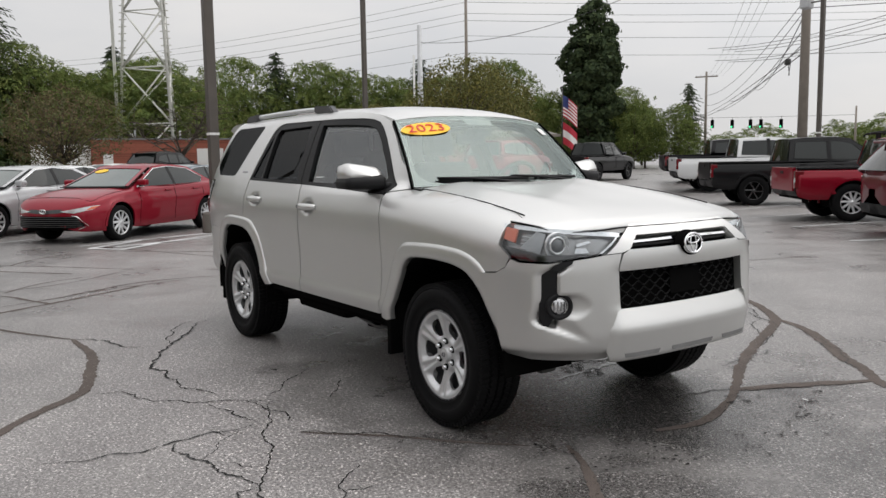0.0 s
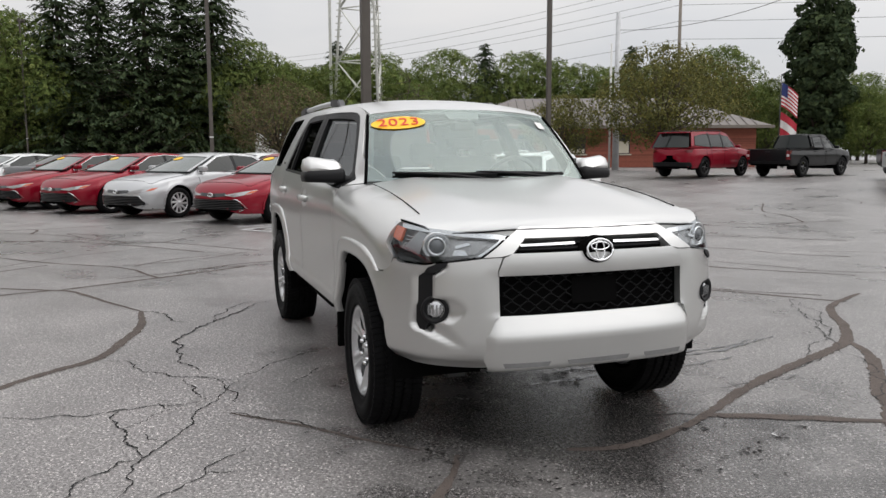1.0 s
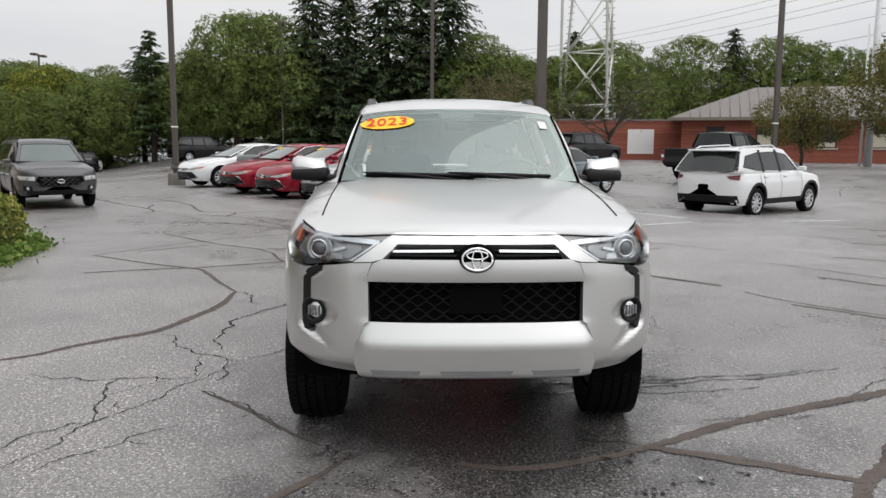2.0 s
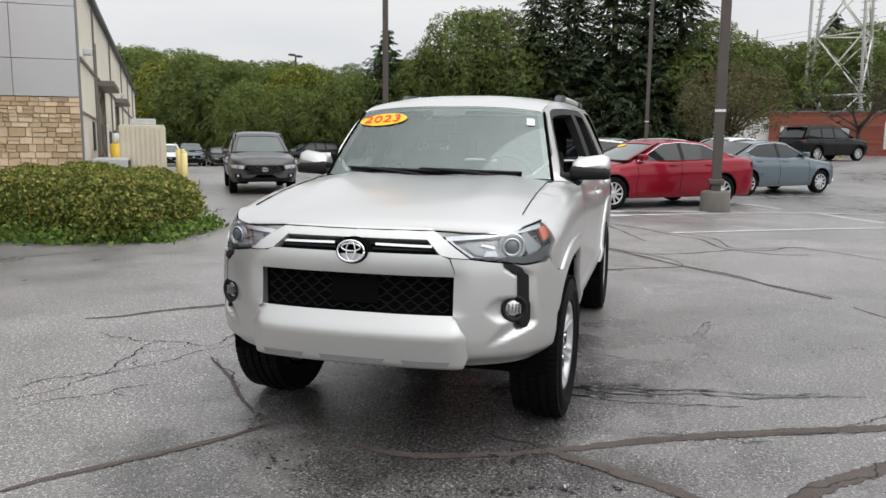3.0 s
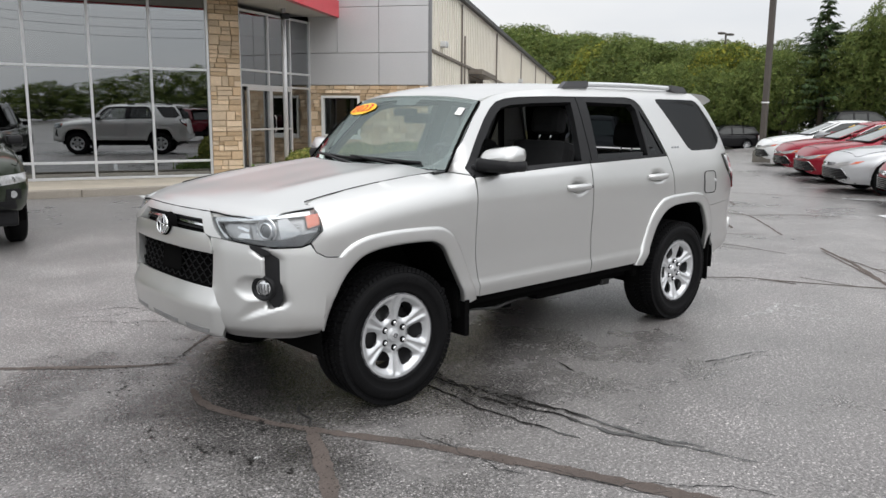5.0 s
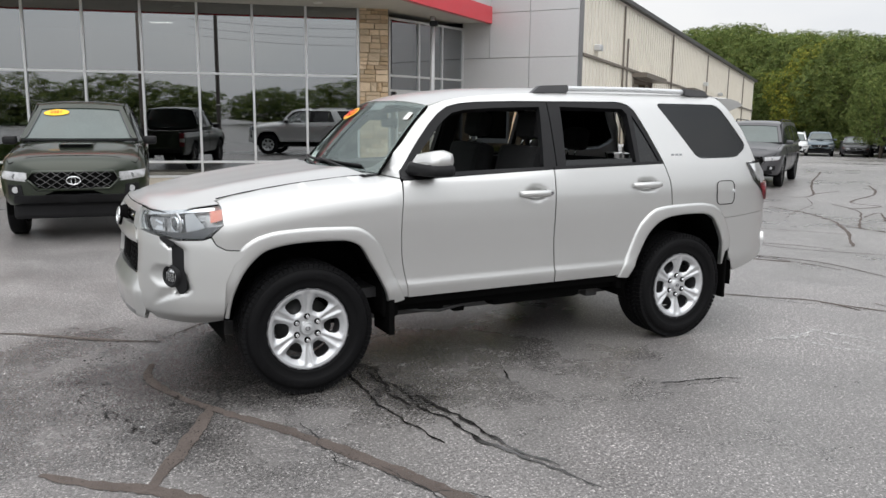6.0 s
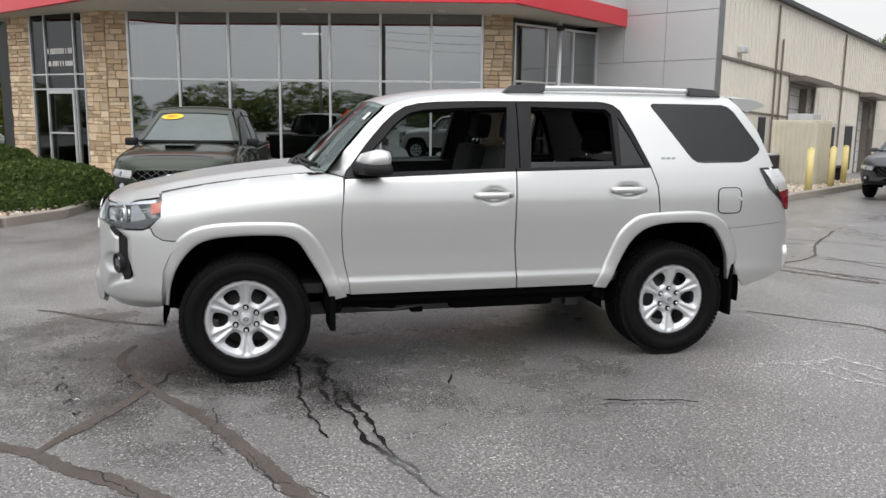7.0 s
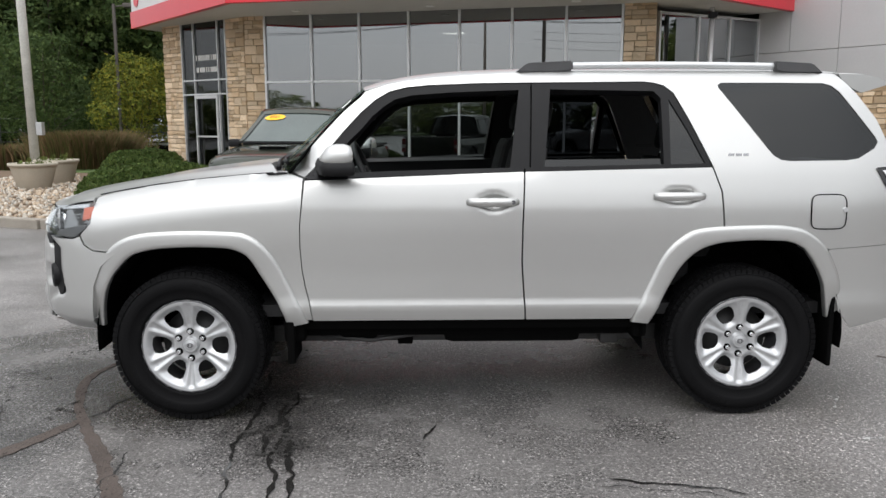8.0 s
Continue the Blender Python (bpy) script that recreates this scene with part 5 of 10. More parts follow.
    # lamps
    for sg in (1, -1):
        lamp_poly = [(s_y(0.418), 1.05), (s_y(0.545), 0.956), (s_y(0.62), 0.947), (s_y(0.69), 0.937), (s_y(0.76), 0.924), (s_x(1.95), 0.927), (s_x(1.915), 0.942), (s_x(1.852), 1.0), (s_x(1.848), 1.09)] + [(u, lamp_top(u) - 0.004) for u in (s_x(1.85), s_x(1.95), s_y(0.72), s_y(0.58))]
        lamp_poly = [(sg * u, v) for u, v in lamp_poly]
        h = part("headlight", sheet(lamp_poly, nose(-0.05), 0.05, 0.0, (1, sg * 0.6, 0)), "lampdark", c, "headlamp with projector, chrome trim and amber marker")
        part("lens_cover", sheet(lamp_poly, nose(0.002), 0.05, 0.05, (1, sg * 0.6, 0)), "lens", h).visible_shadow = False

        def strip(name, pts, off, mat, label=""):
            return part(name, sheet([(sg * u, v) for u, v in pts], nose(off), 0.03, 0.014, (1, sg * 0.6, 0)), mat, h, label)
        tops = [s_y(0.432) + (s_x(1.9) - s_y(0.432)) * k / 8 for k in range(9)]
        strip("chrome_trim", [(u, lamp_top(u) - 0.007) for u in tops] + [(u, lamp_top(u) - 0.027 + 0.004 * (u - tops[0])) for u in tops[::-1]], -0.010, "brightlamp", "bright trim along the top of the lamp")
        strip("inner_trim", [(s_y(0.424), 1.046), (s_y(0.546), 0.960), (s_y(0.562), 0.960), (s_y(0.446), 1.040)], -0.009, "brightlamp")
        strip("marker", [(s_x(1.925), 1.070), (s_x(1.855), 1.080), (s_x(1.857), 1.026), (s_x(1.918), 1.010)], -0.008, "amber", "amber side marker")
        strip("dark_base", [(s_y(0.58), 0.957), (s_y(0.69), 0.940), (s_y(0.76), 0.927), (s_x(1.95), 0.929), (s_x(1.868), 0.996), (s_x(1.935), 0.984), (s_y(0.77), 0.956), (s_y(0.70), 0.958)], -0.006, "gloss")
        strip("bright_blade", [(s_y(0.772), 1.05), (s_y(0.80), 1.06), (s_x(1.945), 0.985), (s_y(0.785), 0.958)], -0.016, "lampgrey")
        for k in range(5):
            strip("reflex_rib", [(s_y(0.785 + 0.004 * k), 0.968 + 0.015 * k), (s_x(1.947), 0.972 + 0.016 * k), (s_x(1.947), 0.976 + 0.016 * k), (s_y(0.785 + 0.004 * k), 0.972 + 0.015 * k)], -0.013, "lampgrey")
        strip("inner_lamp", [(s_y(0.52), 1.005), (s_y(0.572), 0.966), (s_y(0.655), 0.962), (s_y(0.645), 1.022), (s_y(0.53), 1.022)], -0.034, "lampdark")
        strip("lower_reflector", [(s_y(0.60), 0.962), (s_y(0.665), 0.960), (s_y(0.655), 0.985), (s_y(0.615), 0.985)], -0.024, "brightlamp")
        strip("cross_blade", [(s_y(0.590), 1.008), (s_y(0.652), 0.990), (s_y(0.655), 1.003), (s_y(0.60), 1.017)], -0.022, "brightlamp")
        p = Vector(nose(-0.034)(sg * s_y(0.73), 0.998))
        d = Vector((0.95, sg * 0.3, 0)).normalized()
        for name, prof, mat in (("projector_bowl", [(0.064, 0.004), (0.060, 0.012), (0.050, 0.002), (0.042, -0.012)], "brightlamp"), ("projector_ring", [(0.043, -0.02), (0.043, 0.012), (0.039, 0.018), (0.034, 0.014)], "chrome"), ("projector", [(0.036, 0.0), (0.029, 0.014), (0.015, 0.021), (0.001, 0.023)], "projector")):
            o = part(name, lathe(prof, 28, "Z"), mat, h)
            o.matrix_local = Matrix.Translation(p) @ d.to_track_quat("Z", "Y").to_matrix().to_4x4()
        # fog lamp
        bracket = [(s_y(0.722), 0.893), (s_y(0.742), 0.900), (s_y(0.778), 0.868), (s_y(0.784), 0.80), (s_y(0.784), 0.66), (s_y(0.774), 0.628), (s_y(0.760), 0.622), (s_y(0.745), 0.655), (s_y(0.730), 0.68), (s_y(0.728), 0.845)]
        part("lamp_bezel", sheet([(sg * u, v) for u, v in bracket], nose(-0.010), 0.02, 0.05, (1, sg * 0.6, 0)), "black", c)
        brow = [(s_y(0.672), 0.934), (s_y(0.712), 0.928), (s_y(0.742), 0.910), (s_y(0.752), 0.892), (s_y(0.722), 0.885), (s_y(0.705), 0.898), (s_y(0.678), 0.918)]
        part("bezel_top", sheet([(sg * u, v) for u, v in brow], nose(0.008), 0.02, 0.03, (1, sg * 0.6, 0)), "black", c)
        p = Vector(nose(-0.010)(sg * s_y(0.720), 0.722))
        d = Vector((0.84, sg * 0.46, 0)).normalized()
        q = Matrix.Translation(p) @ d.to_track_quat("Z", "Y").to_matrix().to_4x4()
        fog = part("fog_lamp", lathe([(0.063, -0.06), (0.063, 0.002), (0.057, 0.010), (0.044, 0.003), (0.041, -0.010)], 32, "Z"), "black", c, "round fog lamp in a black ring")
        fog.matrix_local = q
        part("fog_glass", lathe([(0.042, -0.010), (0.03, -0.002), (0.001, 0.002)], 28, "Z"), "brightlamp", fog)
        for k in range(4):
            part("fog_rib", box((-0.03 + 0.018 * k, -0.022, -0.008), (-0.024 + 0.018 * k, 0.022, 0.006)), "lampgrey", fog)
    # roof
    roof = [(0.558, 0.0), (0.552, 0.25), (0.536, 0.45), (0.520, 0.585), (0.4, 0.588), (0.2, 0.59), (0.0, 0.598), (-0.4, 0.6), (-1.6, 0.6), (-1.96, 0.595), (-2.0, 0.4), (-2.02, 0.0)]
    part("roof", sheet([roof + [(x, -y) for x, y in roof[-2:0:-1]]], suv_roof, 0.07, 0.03, (0, 0, 1)), "silver", c)
    part("headlining", sheet([(0.46, -0.55), (0.46, 0.55), (-1.95, 0.57), (-1.95, -0.57)], lambda x, y: tuple(Vector(suv_roof(x, y)) - Vector((0, 0, 0.05))), 0.2, 0.0, (0, 0, -1)), "trim", c)
    for sg in (1, -1):
        y = sg * 0.585
        rail = new("roof_rail")
        rail.parent = c
        part("rail_bar", tube([(-0.5 - 0.02 * k * 2.82, y + sg * -0.004, 1.775 + 0.006 * math.sin(k / 20 * math.pi)) for k in range(21)], 0.0185, 10), "alu", rail, "bright metal rail")
        for x0, x1, x2, x3 in ((-0.25, -0.315, -0.55, -0.46), (-1.86, -1.80, -1.60, -1.66)):
            bm = bmesh.new()
            prof = [(x0, 1.738), (x1, 1.790), (x2, 1.801), (x2, 1.752), (x3, 1.738)]
            for w in (-0.026, 0.026):
                bm.faces.new([bm.verts.new((x, y + w, z)) for x, z in prof])
            bm.verts.ensure_lookup_table()
            for k in range(5):
                bm.faces.new((bm.verts[k], bm.verts[(k + 1) % 5], bm.verts[5 + (k + 1) % 5], bm.verts[5 + k]))
            bmesh.ops.recalc_face_normals(bm, faces=bm.faces[:])
            bmesh.ops.bevel(bm, geom=bm.edges[:], offset=0.008, segments=2, affect="EDGES")
            part("rail_foot", bm, "railgrey", rail, "dark grey rail end")
    # rear
    rear_x = curve([0.45, 0.6, 0.9, 1.27, 1.6, 1.72], [-2.2, -2.44, -2.39, -2.30, -2.09, -1.98])
    part("tailgate", sheet([(-0.78, 0.72), (0.78, 0.72), (0.74, 1.26), (-0.74, 1.26)], lambda y, z: (rear_x(z) + 0.12 * (abs(y) / 0.8) ** 3, y, z), 0.08, 0.03, (-1, 0, 0)), "silver", c)
    part("rear_screen", sheet([(-0.73, 1.27), (0.73, 1.27), (0.62, 1.68), (-0.62, 1.68)], lambda y, z: (rear_x(z) + 0.12 * (abs(y) / 0.8) ** 3, y, z), 0.08, 0.01, (-1, 0, 0)), "privacy", c, "dark rear glass")
    part("rear_bumper", sheet([(-0.78, 0.46), (0.78, 0.46), (0.78, 0.71), (-0.78, 0.71)], lambda y, z: (rear_x(z) - 0.03 + 0.14 * (abs(y) / 0.85) ** 3, y, z), 0.08, 0.05, (-1, 0, 0)), "silver", c)
    sp = bmesh.new()
    rings = []
    for k in range(17):
        y = -0.615 + 1.23 * k / 16
        q = abs(y) / 0.615
        zt, ln = 1.768 - 0.03 * q ** 2.4, 1.0 - 0.16 * q ** 6
        prof = ((-1.93, zt), (-2.07, zt - 0.004), (-2.07 - 0.09 * ln, zt - 0.02), (-2.07 - 0.16 * ln, zt - 0.045), (-2.07 - 0.155 * ln, zt - 0.055), (-2.06, zt - 0.098), (-2.0, zt - 0.07), (-1.95, zt - 0.03))
        rings.append([sp.verts.new((x, y, z)) for x, z in prof])
    for a, b in zip(rings, rings[1:]):
        for k in range(8):
            sp.faces.new((a[k], a[(k + 1) % 8], b[(k + 1) % 8], b[k])).smooth = k in (0, 1, 5, 6)
    sp.faces.new(rings[0])
    sp.faces.new(rings[-1][::-1])
    bmesh.ops.recalc_face_normals(sp, faces=sp.faces[:])
    bmesh.ops.recalc_face_normals(sp, faces=sp.faces[:])
    part("spoiler", sp, "silver", c)
    for o in both("tail_lamp", sheet([(-2.045, 1.262), (-2.13, 1.264), (-2.15, 1.20), (-2.225, 1.08), (-2.28, 1.0), (-2.115, 1.13)], side_at(0.006), 0.04, 0.03, (0, 1, 0)), "gloss", c, "tail lamp with clear and red lenses"):
        sg = 1 if o.data.vertices[0].co.y > 0 else -1
        part("clear_lens", sheet([(-2.075, 1.252), (-2.22, 1.258), (-2.285, 1.19), (-2.295, 1.12), (-2.195, 1.105), (-2.135, 1.17)], lambda x, z: (x, sg * (side(-2.1, z) + 0.014 - 0.42 * max(0, -2.12 - x)), z), 0.04, 0.02, (0, sg, 0)), "clearlens", o)
        part("red_lens", sheet([(-2.195, 1.1), (-2.31, 1.115), (-2.315, 0.975), (-2.285, 0.975)], side_at(0.012, sg), 0.04, 0.02, (0, sg, 0)), "redlens", o)
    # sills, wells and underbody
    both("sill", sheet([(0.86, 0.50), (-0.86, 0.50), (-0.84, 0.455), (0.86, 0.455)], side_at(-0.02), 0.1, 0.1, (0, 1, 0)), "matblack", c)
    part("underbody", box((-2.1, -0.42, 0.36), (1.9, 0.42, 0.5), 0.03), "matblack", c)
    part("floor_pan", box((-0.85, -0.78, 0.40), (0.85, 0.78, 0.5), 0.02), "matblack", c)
    for sg in (1, -1):
        part("frame_rail", box((-2.0, sg * 0.5 - 0.05, 0.31), (1.8, sg * 0.5 + 0.05, 0.4), 0.01), "darkmetal", c)
        part("bracket", box((0.46, sg * 0.68 - 0.05, 0.375), (0.66, sg * 0.68 + 0.08, 0.47), 0.03), "matblack", c)
        part("hanger", box((0.28, sg * 0.66 - 0.03, 0.33), (0.36, sg * 0.66 + 0.03, 0.42), 0.01), "matblack", c)
        part("hanger", box((-0.82, sg * 0.62 - 0.03, 0.32), (-0.72, sg * 0.62 + 0.05, 0.44), 0.015), "darkmetal", c)
        part("brake_pipe", tube([(0.75, sg * 0.74, 0.40), (0.5, sg * 0.75, 0.37), (0.2, sg * 0.74, 0.41), (-0.3, sg * 0.74, 0.39), (-0.75, sg * 0.72, 0.40)], 0.012, 6), "darkmetal", c)
        part("step_plate", box((-0.6, sg * 0.70 - 0.07, 0.352), (0.12, sg * 0.70 + 0.07, 0.47), 0.05), "matblack", c)
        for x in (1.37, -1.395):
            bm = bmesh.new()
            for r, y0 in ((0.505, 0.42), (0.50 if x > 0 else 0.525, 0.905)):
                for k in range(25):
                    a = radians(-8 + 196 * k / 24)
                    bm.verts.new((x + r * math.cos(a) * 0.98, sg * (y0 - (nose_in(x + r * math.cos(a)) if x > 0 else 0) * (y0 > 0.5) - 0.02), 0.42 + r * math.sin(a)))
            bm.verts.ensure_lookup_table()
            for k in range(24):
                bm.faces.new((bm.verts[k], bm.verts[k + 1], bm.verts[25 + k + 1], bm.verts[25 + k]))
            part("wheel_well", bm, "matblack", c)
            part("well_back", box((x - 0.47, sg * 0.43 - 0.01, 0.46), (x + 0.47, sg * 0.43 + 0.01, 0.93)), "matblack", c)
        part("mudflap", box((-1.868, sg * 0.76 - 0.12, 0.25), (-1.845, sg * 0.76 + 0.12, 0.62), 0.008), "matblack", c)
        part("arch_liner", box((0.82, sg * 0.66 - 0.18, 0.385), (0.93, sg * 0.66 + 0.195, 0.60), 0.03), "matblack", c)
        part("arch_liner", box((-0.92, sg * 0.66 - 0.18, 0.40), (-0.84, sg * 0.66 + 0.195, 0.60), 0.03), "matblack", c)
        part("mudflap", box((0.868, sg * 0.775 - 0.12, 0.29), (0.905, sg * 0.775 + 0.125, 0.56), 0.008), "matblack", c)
    part("rear_axle", rod((-1.395, -0.75, 0.38), (-1.395, 0.75, 0.38), 0.06, n=12), "darkmetal", c)
    part("differential", box((-1.52, -0.16, 0.25), (-1.26, 0.16, 0.5), 0.06), "darkmetal", c)
    part("exhaust", tube([(1.0, -0.3, 0.36), (-0.8, -0.3, 0.34), (-1.2, -0.45, 0.42), (-2.3, -0.55, 0.4)], 0.035, 8), "darkmetal", c)
    part("skid_plate", sheet([(2.08, -0.42), (2.08, 0.42), (1.5, 0.42), (1.5, -0.42)], lambda x, y: (x, y, 0.31 + 0.12 * step01(1.6, 2.08, x)), 0.1, 0.02, (0, 0, -1)), "matblack", c)
    # wheels
    ty, tr, mk, fc, br, hb, ds, nuts = wheel_meshes()
    pairs = [("tyre", ty, "rubber"), ("tread", tr, "rubber"), ("rim", fc, "alloy"), ("barrel", br, "alloydark"), ("centre_cap", hb, "alloy"), ("brake_disc", ds, "darkmetal")] + [("nut_well", n, "matblack") for n in nuts[::2]] + [("wheel_nut", n, "chrome") for n in nuts[1::2]] + [("sidewall_mark", n, "rubber") for n in mk]
    made = as_meshes(pairs)
    for x, y, st in ((1.392, 0.772, -2), (1.392, -0.772, -2), (-1.395, 0.772, 0), (-1.395, -0.772, 0)):
        w = add_wheel(c, x, y, 0.383, made, st)
        for k in range(2):
            part("cap_mark", tube([(0.014 * (1 - 0.5 * k) * math.cos(2 * math.pi * i / 16), 0.0955, 0.011 * math.sin(2 * math.pi * i / 16)) for i in range(17)], 0.002, 4), "alloydark", w)
    # door furniture
    for sg in (1, -1):
        for x0, door in ((0.02, doors_f), (-0.90, doors_r)):
            d = door[0] if sg > 0 else door[1]
            z = 1.1 if x0 > -0.5 else 1.125
            pts = [(x0 - 0.012 - 0.248 * k / 8, sg * (door_side(z) - tail_in(-x0 + 0.12) + 0.0 + 0.022 * math.sin(math.pi * k / 8) ** 0.5), z + 0.004) for k in range(9)]
            hd = part("handle", tube(pts, [0.016, 0.021, 0.0225, 0.023, 0.023, 0.0225, 0.022, 0.021, 0.017], 10), "silver", d)
            part("handle_cap", rod((x0 - 0.205, sg * (side(x0, z) + 0.01), z + 0.004), (x0 - 0.201, sg * (side(x0, z) + 0.01), z + 0.004), 0.0236, n=14), "alloydark", hd)
            if x0 > -0.5:
                part("lock", rod((x0 - 0.235, sg * (side(x0, z) + 0.026), z + 0.004), (x0 - 0.235, sg * (side(x0, z) + 0.034), z + 0.004), 0.011, n=12), "alloydark", d)
        # mirror: silver cap over a black shell on a short foot
        def shell(name, lo, hi, bev, mat, parent, label=""):
            ob = part(name, box(lo, hi, bev), mat, parent, label)
            for v in ob.data.vertices:
                k = min(1.0, max(0.0, (v.co.y - 0.80) / 0.235))
                v.co.x += 0.015 - 0.055 * k * k - (0.045 * max(0.0, (v.co.z - 1.30) / 0.1) if v.co.x > 0.64 else 0)
                v.co.z += 0.012 * math.sin(math.pi * k) - 0.014 * k * k + (0.02 * k if v.co.z < 1.28 else 0) - (0.045 * (1 - k) ** 2 if v.co.z > 1.33 else 0)
                v.co.y *= sg
            for p in ob.data.polygons:
                p.use_smooth = True
            if sg < 0:
                ob.data.flip_normals()
            return ob
        mr = shell("door_mirror", (0.575, 0.800, 1.290), (0.735, 1.032, 1.392), 0.042, "silver", c, "silver mirror cap over a black base")
        shell("mirror_shell", (0.571, 0.795, 1.226), (0.738, 1.034, 1.318), 0.03, "black", mr)
        shell("mirror_foot", (0.60, 0.735, 1.222), (0.73, 0.87, 1.272), 0.02, "black", mr)
        part("mirror_glass", box((0.576, min(sg * 0.83, sg * 1.0), 1.258), (0.584, max(sg * 0.83, sg * 1.0), 1.372), 0.003), "chrome", mr)
    fl = part("fuel_flap", sheet([(-1.705, 1.115), (-1.72, 1.13), (-1.86, 1.13), (-1.875, 1.115), (-1.875, 0.985), (-1.86, 0.97), (-1.72, 0.97), (-1.705, 0.985)], side_at(0.0025), 0.05, 0.012, (0, 1, 0)), "silver", c, "fuel filler flap")
    part("flap_catch", rod((-1.872, 0.872, 1.06), (-1.872, 0.902, 1.06), 0.012, n=10), "alu", fl)
    edge_pts = [(-1.79 + math.copysign(abs(math.cos(a)) ** 0.4, math.cos(a)) * 0.09, 1.05 + math.copysign(abs(math.sin(a)) ** 0.4, math.sin(a)) * 0.086) for a in [2 * math.pi * k / 40 for k in range(41)]]
    part("flap_gap", tube([(x, side(x, z) + 0.0035, z) for x, z in edge_pts], 0.0028, 5), "matblack", fl)
    for k, (x, w) in enumerate(((-1.29, 0.03), (-1.328, 0.03), (-1.366, 0.026))):
        both("badge_bar", sheet([(x, 1.324), (x - w, 1.324), (x - w - 0.003, 1.336), (x - 0.003, 1.336)], side_at(0.002), 0.05, 0.006, (0, 1, 0)), "lampgrey", c, "small chrome trim badge")
    # wipers
    lift = Vector((0.012, 0, 0.012))
    for u0, u1 in ((0.70, -0.10), (0.02, -0.80)):
        arm = [Vector(screen(u0 + (u1 - u0) * k / 6, -0.035 + 0.115 * (k / 6) ** 0.8)) + lift * (1.0 + 0.6 * math.sin(math.pi * k / 6)) for k in range(7)]
        blade = [Vector(screen(u0 + 0.06 + (u1 - u0 - 0.04) * k / 6, 0.052 + 0.028 * k / 6)) + lift * 0.7 for k in range(7)]
        w = part("wiper", tube(arm, [0.013, 0.012, 0.010, 0.009, 0.008, 0.007, 0.006], 6), "black", c)
        part("wiper_blade", tube(blade, 0.0095, 5), "black", w)
    # inside
    part("dashboard", box((0.62, -0.68, 0.95), (1.08, 0.68, 1.19), 0.07), "trim", c)
    part("binnacle", box((0.60, 0.18, 1.12), (0.82, 0.56, 1.245), 0.05), "trim", c)
    part("cabin_floor", box((-2.1, -0.75, 0.5), (1.1, 0.75, 0.56)), "trim", c)
    part("console", box((-0.2, -0.12, 0.55), (0.7, 0.12, 0.9), 0.04), "trim", c)
    wheel = part("steering_wheel", tube([(0.53 + 0.07 * math.sin(2 * math.pi * k / 32), 0.37 + 0.185 * math.cos(2 * math.pi * k / 32), 1.205 + 0.17 * math.sin(2 * math.pi * k / 32)) for k in range(33)], 0.015, 8), "trim", c)
    part("wheel_hub", box((0.52, 0.29, 1.145), (0.60, 0.45, 1.255), 0.03), "trim", wheel)
    for y1 in (0.195, 0.545):
        part("wheel_spoke", tube([(0.55, 0.37, 1.2), (0.535, (0.37 + y1) / 2, 1.2), (0.53, y1, 1.205)], [0.022, 0.018, 0.014], 6), "alloydark", wheel, "bright steering wheel spoke")
    part("steering_column", rod((0.56, 0.37, 1.2), (0.66, 0.37, 1.16), 0.04, n=12), "trim", wheel)
    both("door_trim", sheet([(0.75, 0.62), (-0.80, 0.62), (-0.98, 1.0), (-1.2, 1.05), (-1.2, 1.255), (0.75, 1.215)], side_at(-0.085), 0.15, 0.03, (0, -1, 0)), "trim", c)
    both("pillar_trim", sheet([(-0.25, 1.25), (-0.38, 1.25), (-0.40, 1.66), (-0.27, 1.66)], side_at(-0.07), 0.1, 0.01, (0, -1, 0)), "trim", c)
    part("rear_mirror", box((0.50, -0.12, 1.50), (0.53, 0.12, 1.57), 0.02), "black", c)
    part("camera_pod", box((0.55, -0.075, 1.55), (0.655, 0.06, 1.60), 0.015), "black", c, "black driver camera housing behind the glass")
    for x, y, w, back in ((-0.05, 0.38, 0.5, 0.62), (-0.05, -0.38, 0.5, 0.62), (-1.05, 0.0, 1.3, 0.5)):
        st = new("seat")
        st.parent = c
        part("cushion", box((x - 0.15, y - w / 2, 0.62), (x + 0.38, y + w / 2, 0.82), 0.06), "cloth", st)
        b = part("backrest", box((-0.08, -w / 2, 0), (0.08, w / 2, back), 0.06), "cloth", st)
        b.matrix_local = pose(x - 0.17, y, 0.78, 0, -14, 0)
        for hy in ((0,) if w < 1 else (-0.4, 0.4)):
            hr = part("headrest", box((-0.06, -0.13, 0), (0.06, 0.13, 0.19), 0.05), "cloth", st)
            hr.matrix_local = pose(x - 0.17 - 0.25 * (back + 0.07), y + hy, 0.78 + back + 0.03, 0, -10, 0)
            for py in (-0.05, 0.05):
                part("post", rod((x - 0.155 - 0.25 * back, y + hy + py, 0.76 + back), (x - 0.165 - 0.25 * (back + 0.07), y + hy + py, 0.84 + back), 0.007, n=8), "chrome", st)
    # stickers on the glass
    st = part("price_sticker", sheet([(-0.70 + 0.27 * math.cos(2 * math.pi * k / 40), 0.80 + 0.10 * math.sin(2 * math.pi * k / 40)) for k in range(40)], lambda u, v: tuple(Vector(screen(u, v)) + Vector((0.004, 0, 0.006))), 0.05, 0.0, (1, 0, 1)), "sticker", c, "yellow oval sticker with red year 2023")
    a0, a1, a2 = Vector(screen(-0.70, 0.80)), Vector(screen(-0.62, 0.80)), Vector(screen(-0.70, 0.87))
    ux, uy = (a1 - a0).normalized(), (a2 - a0).normalized()
    uz = ux.cross(uy).normalized()
    uy = uz.cross(ux)
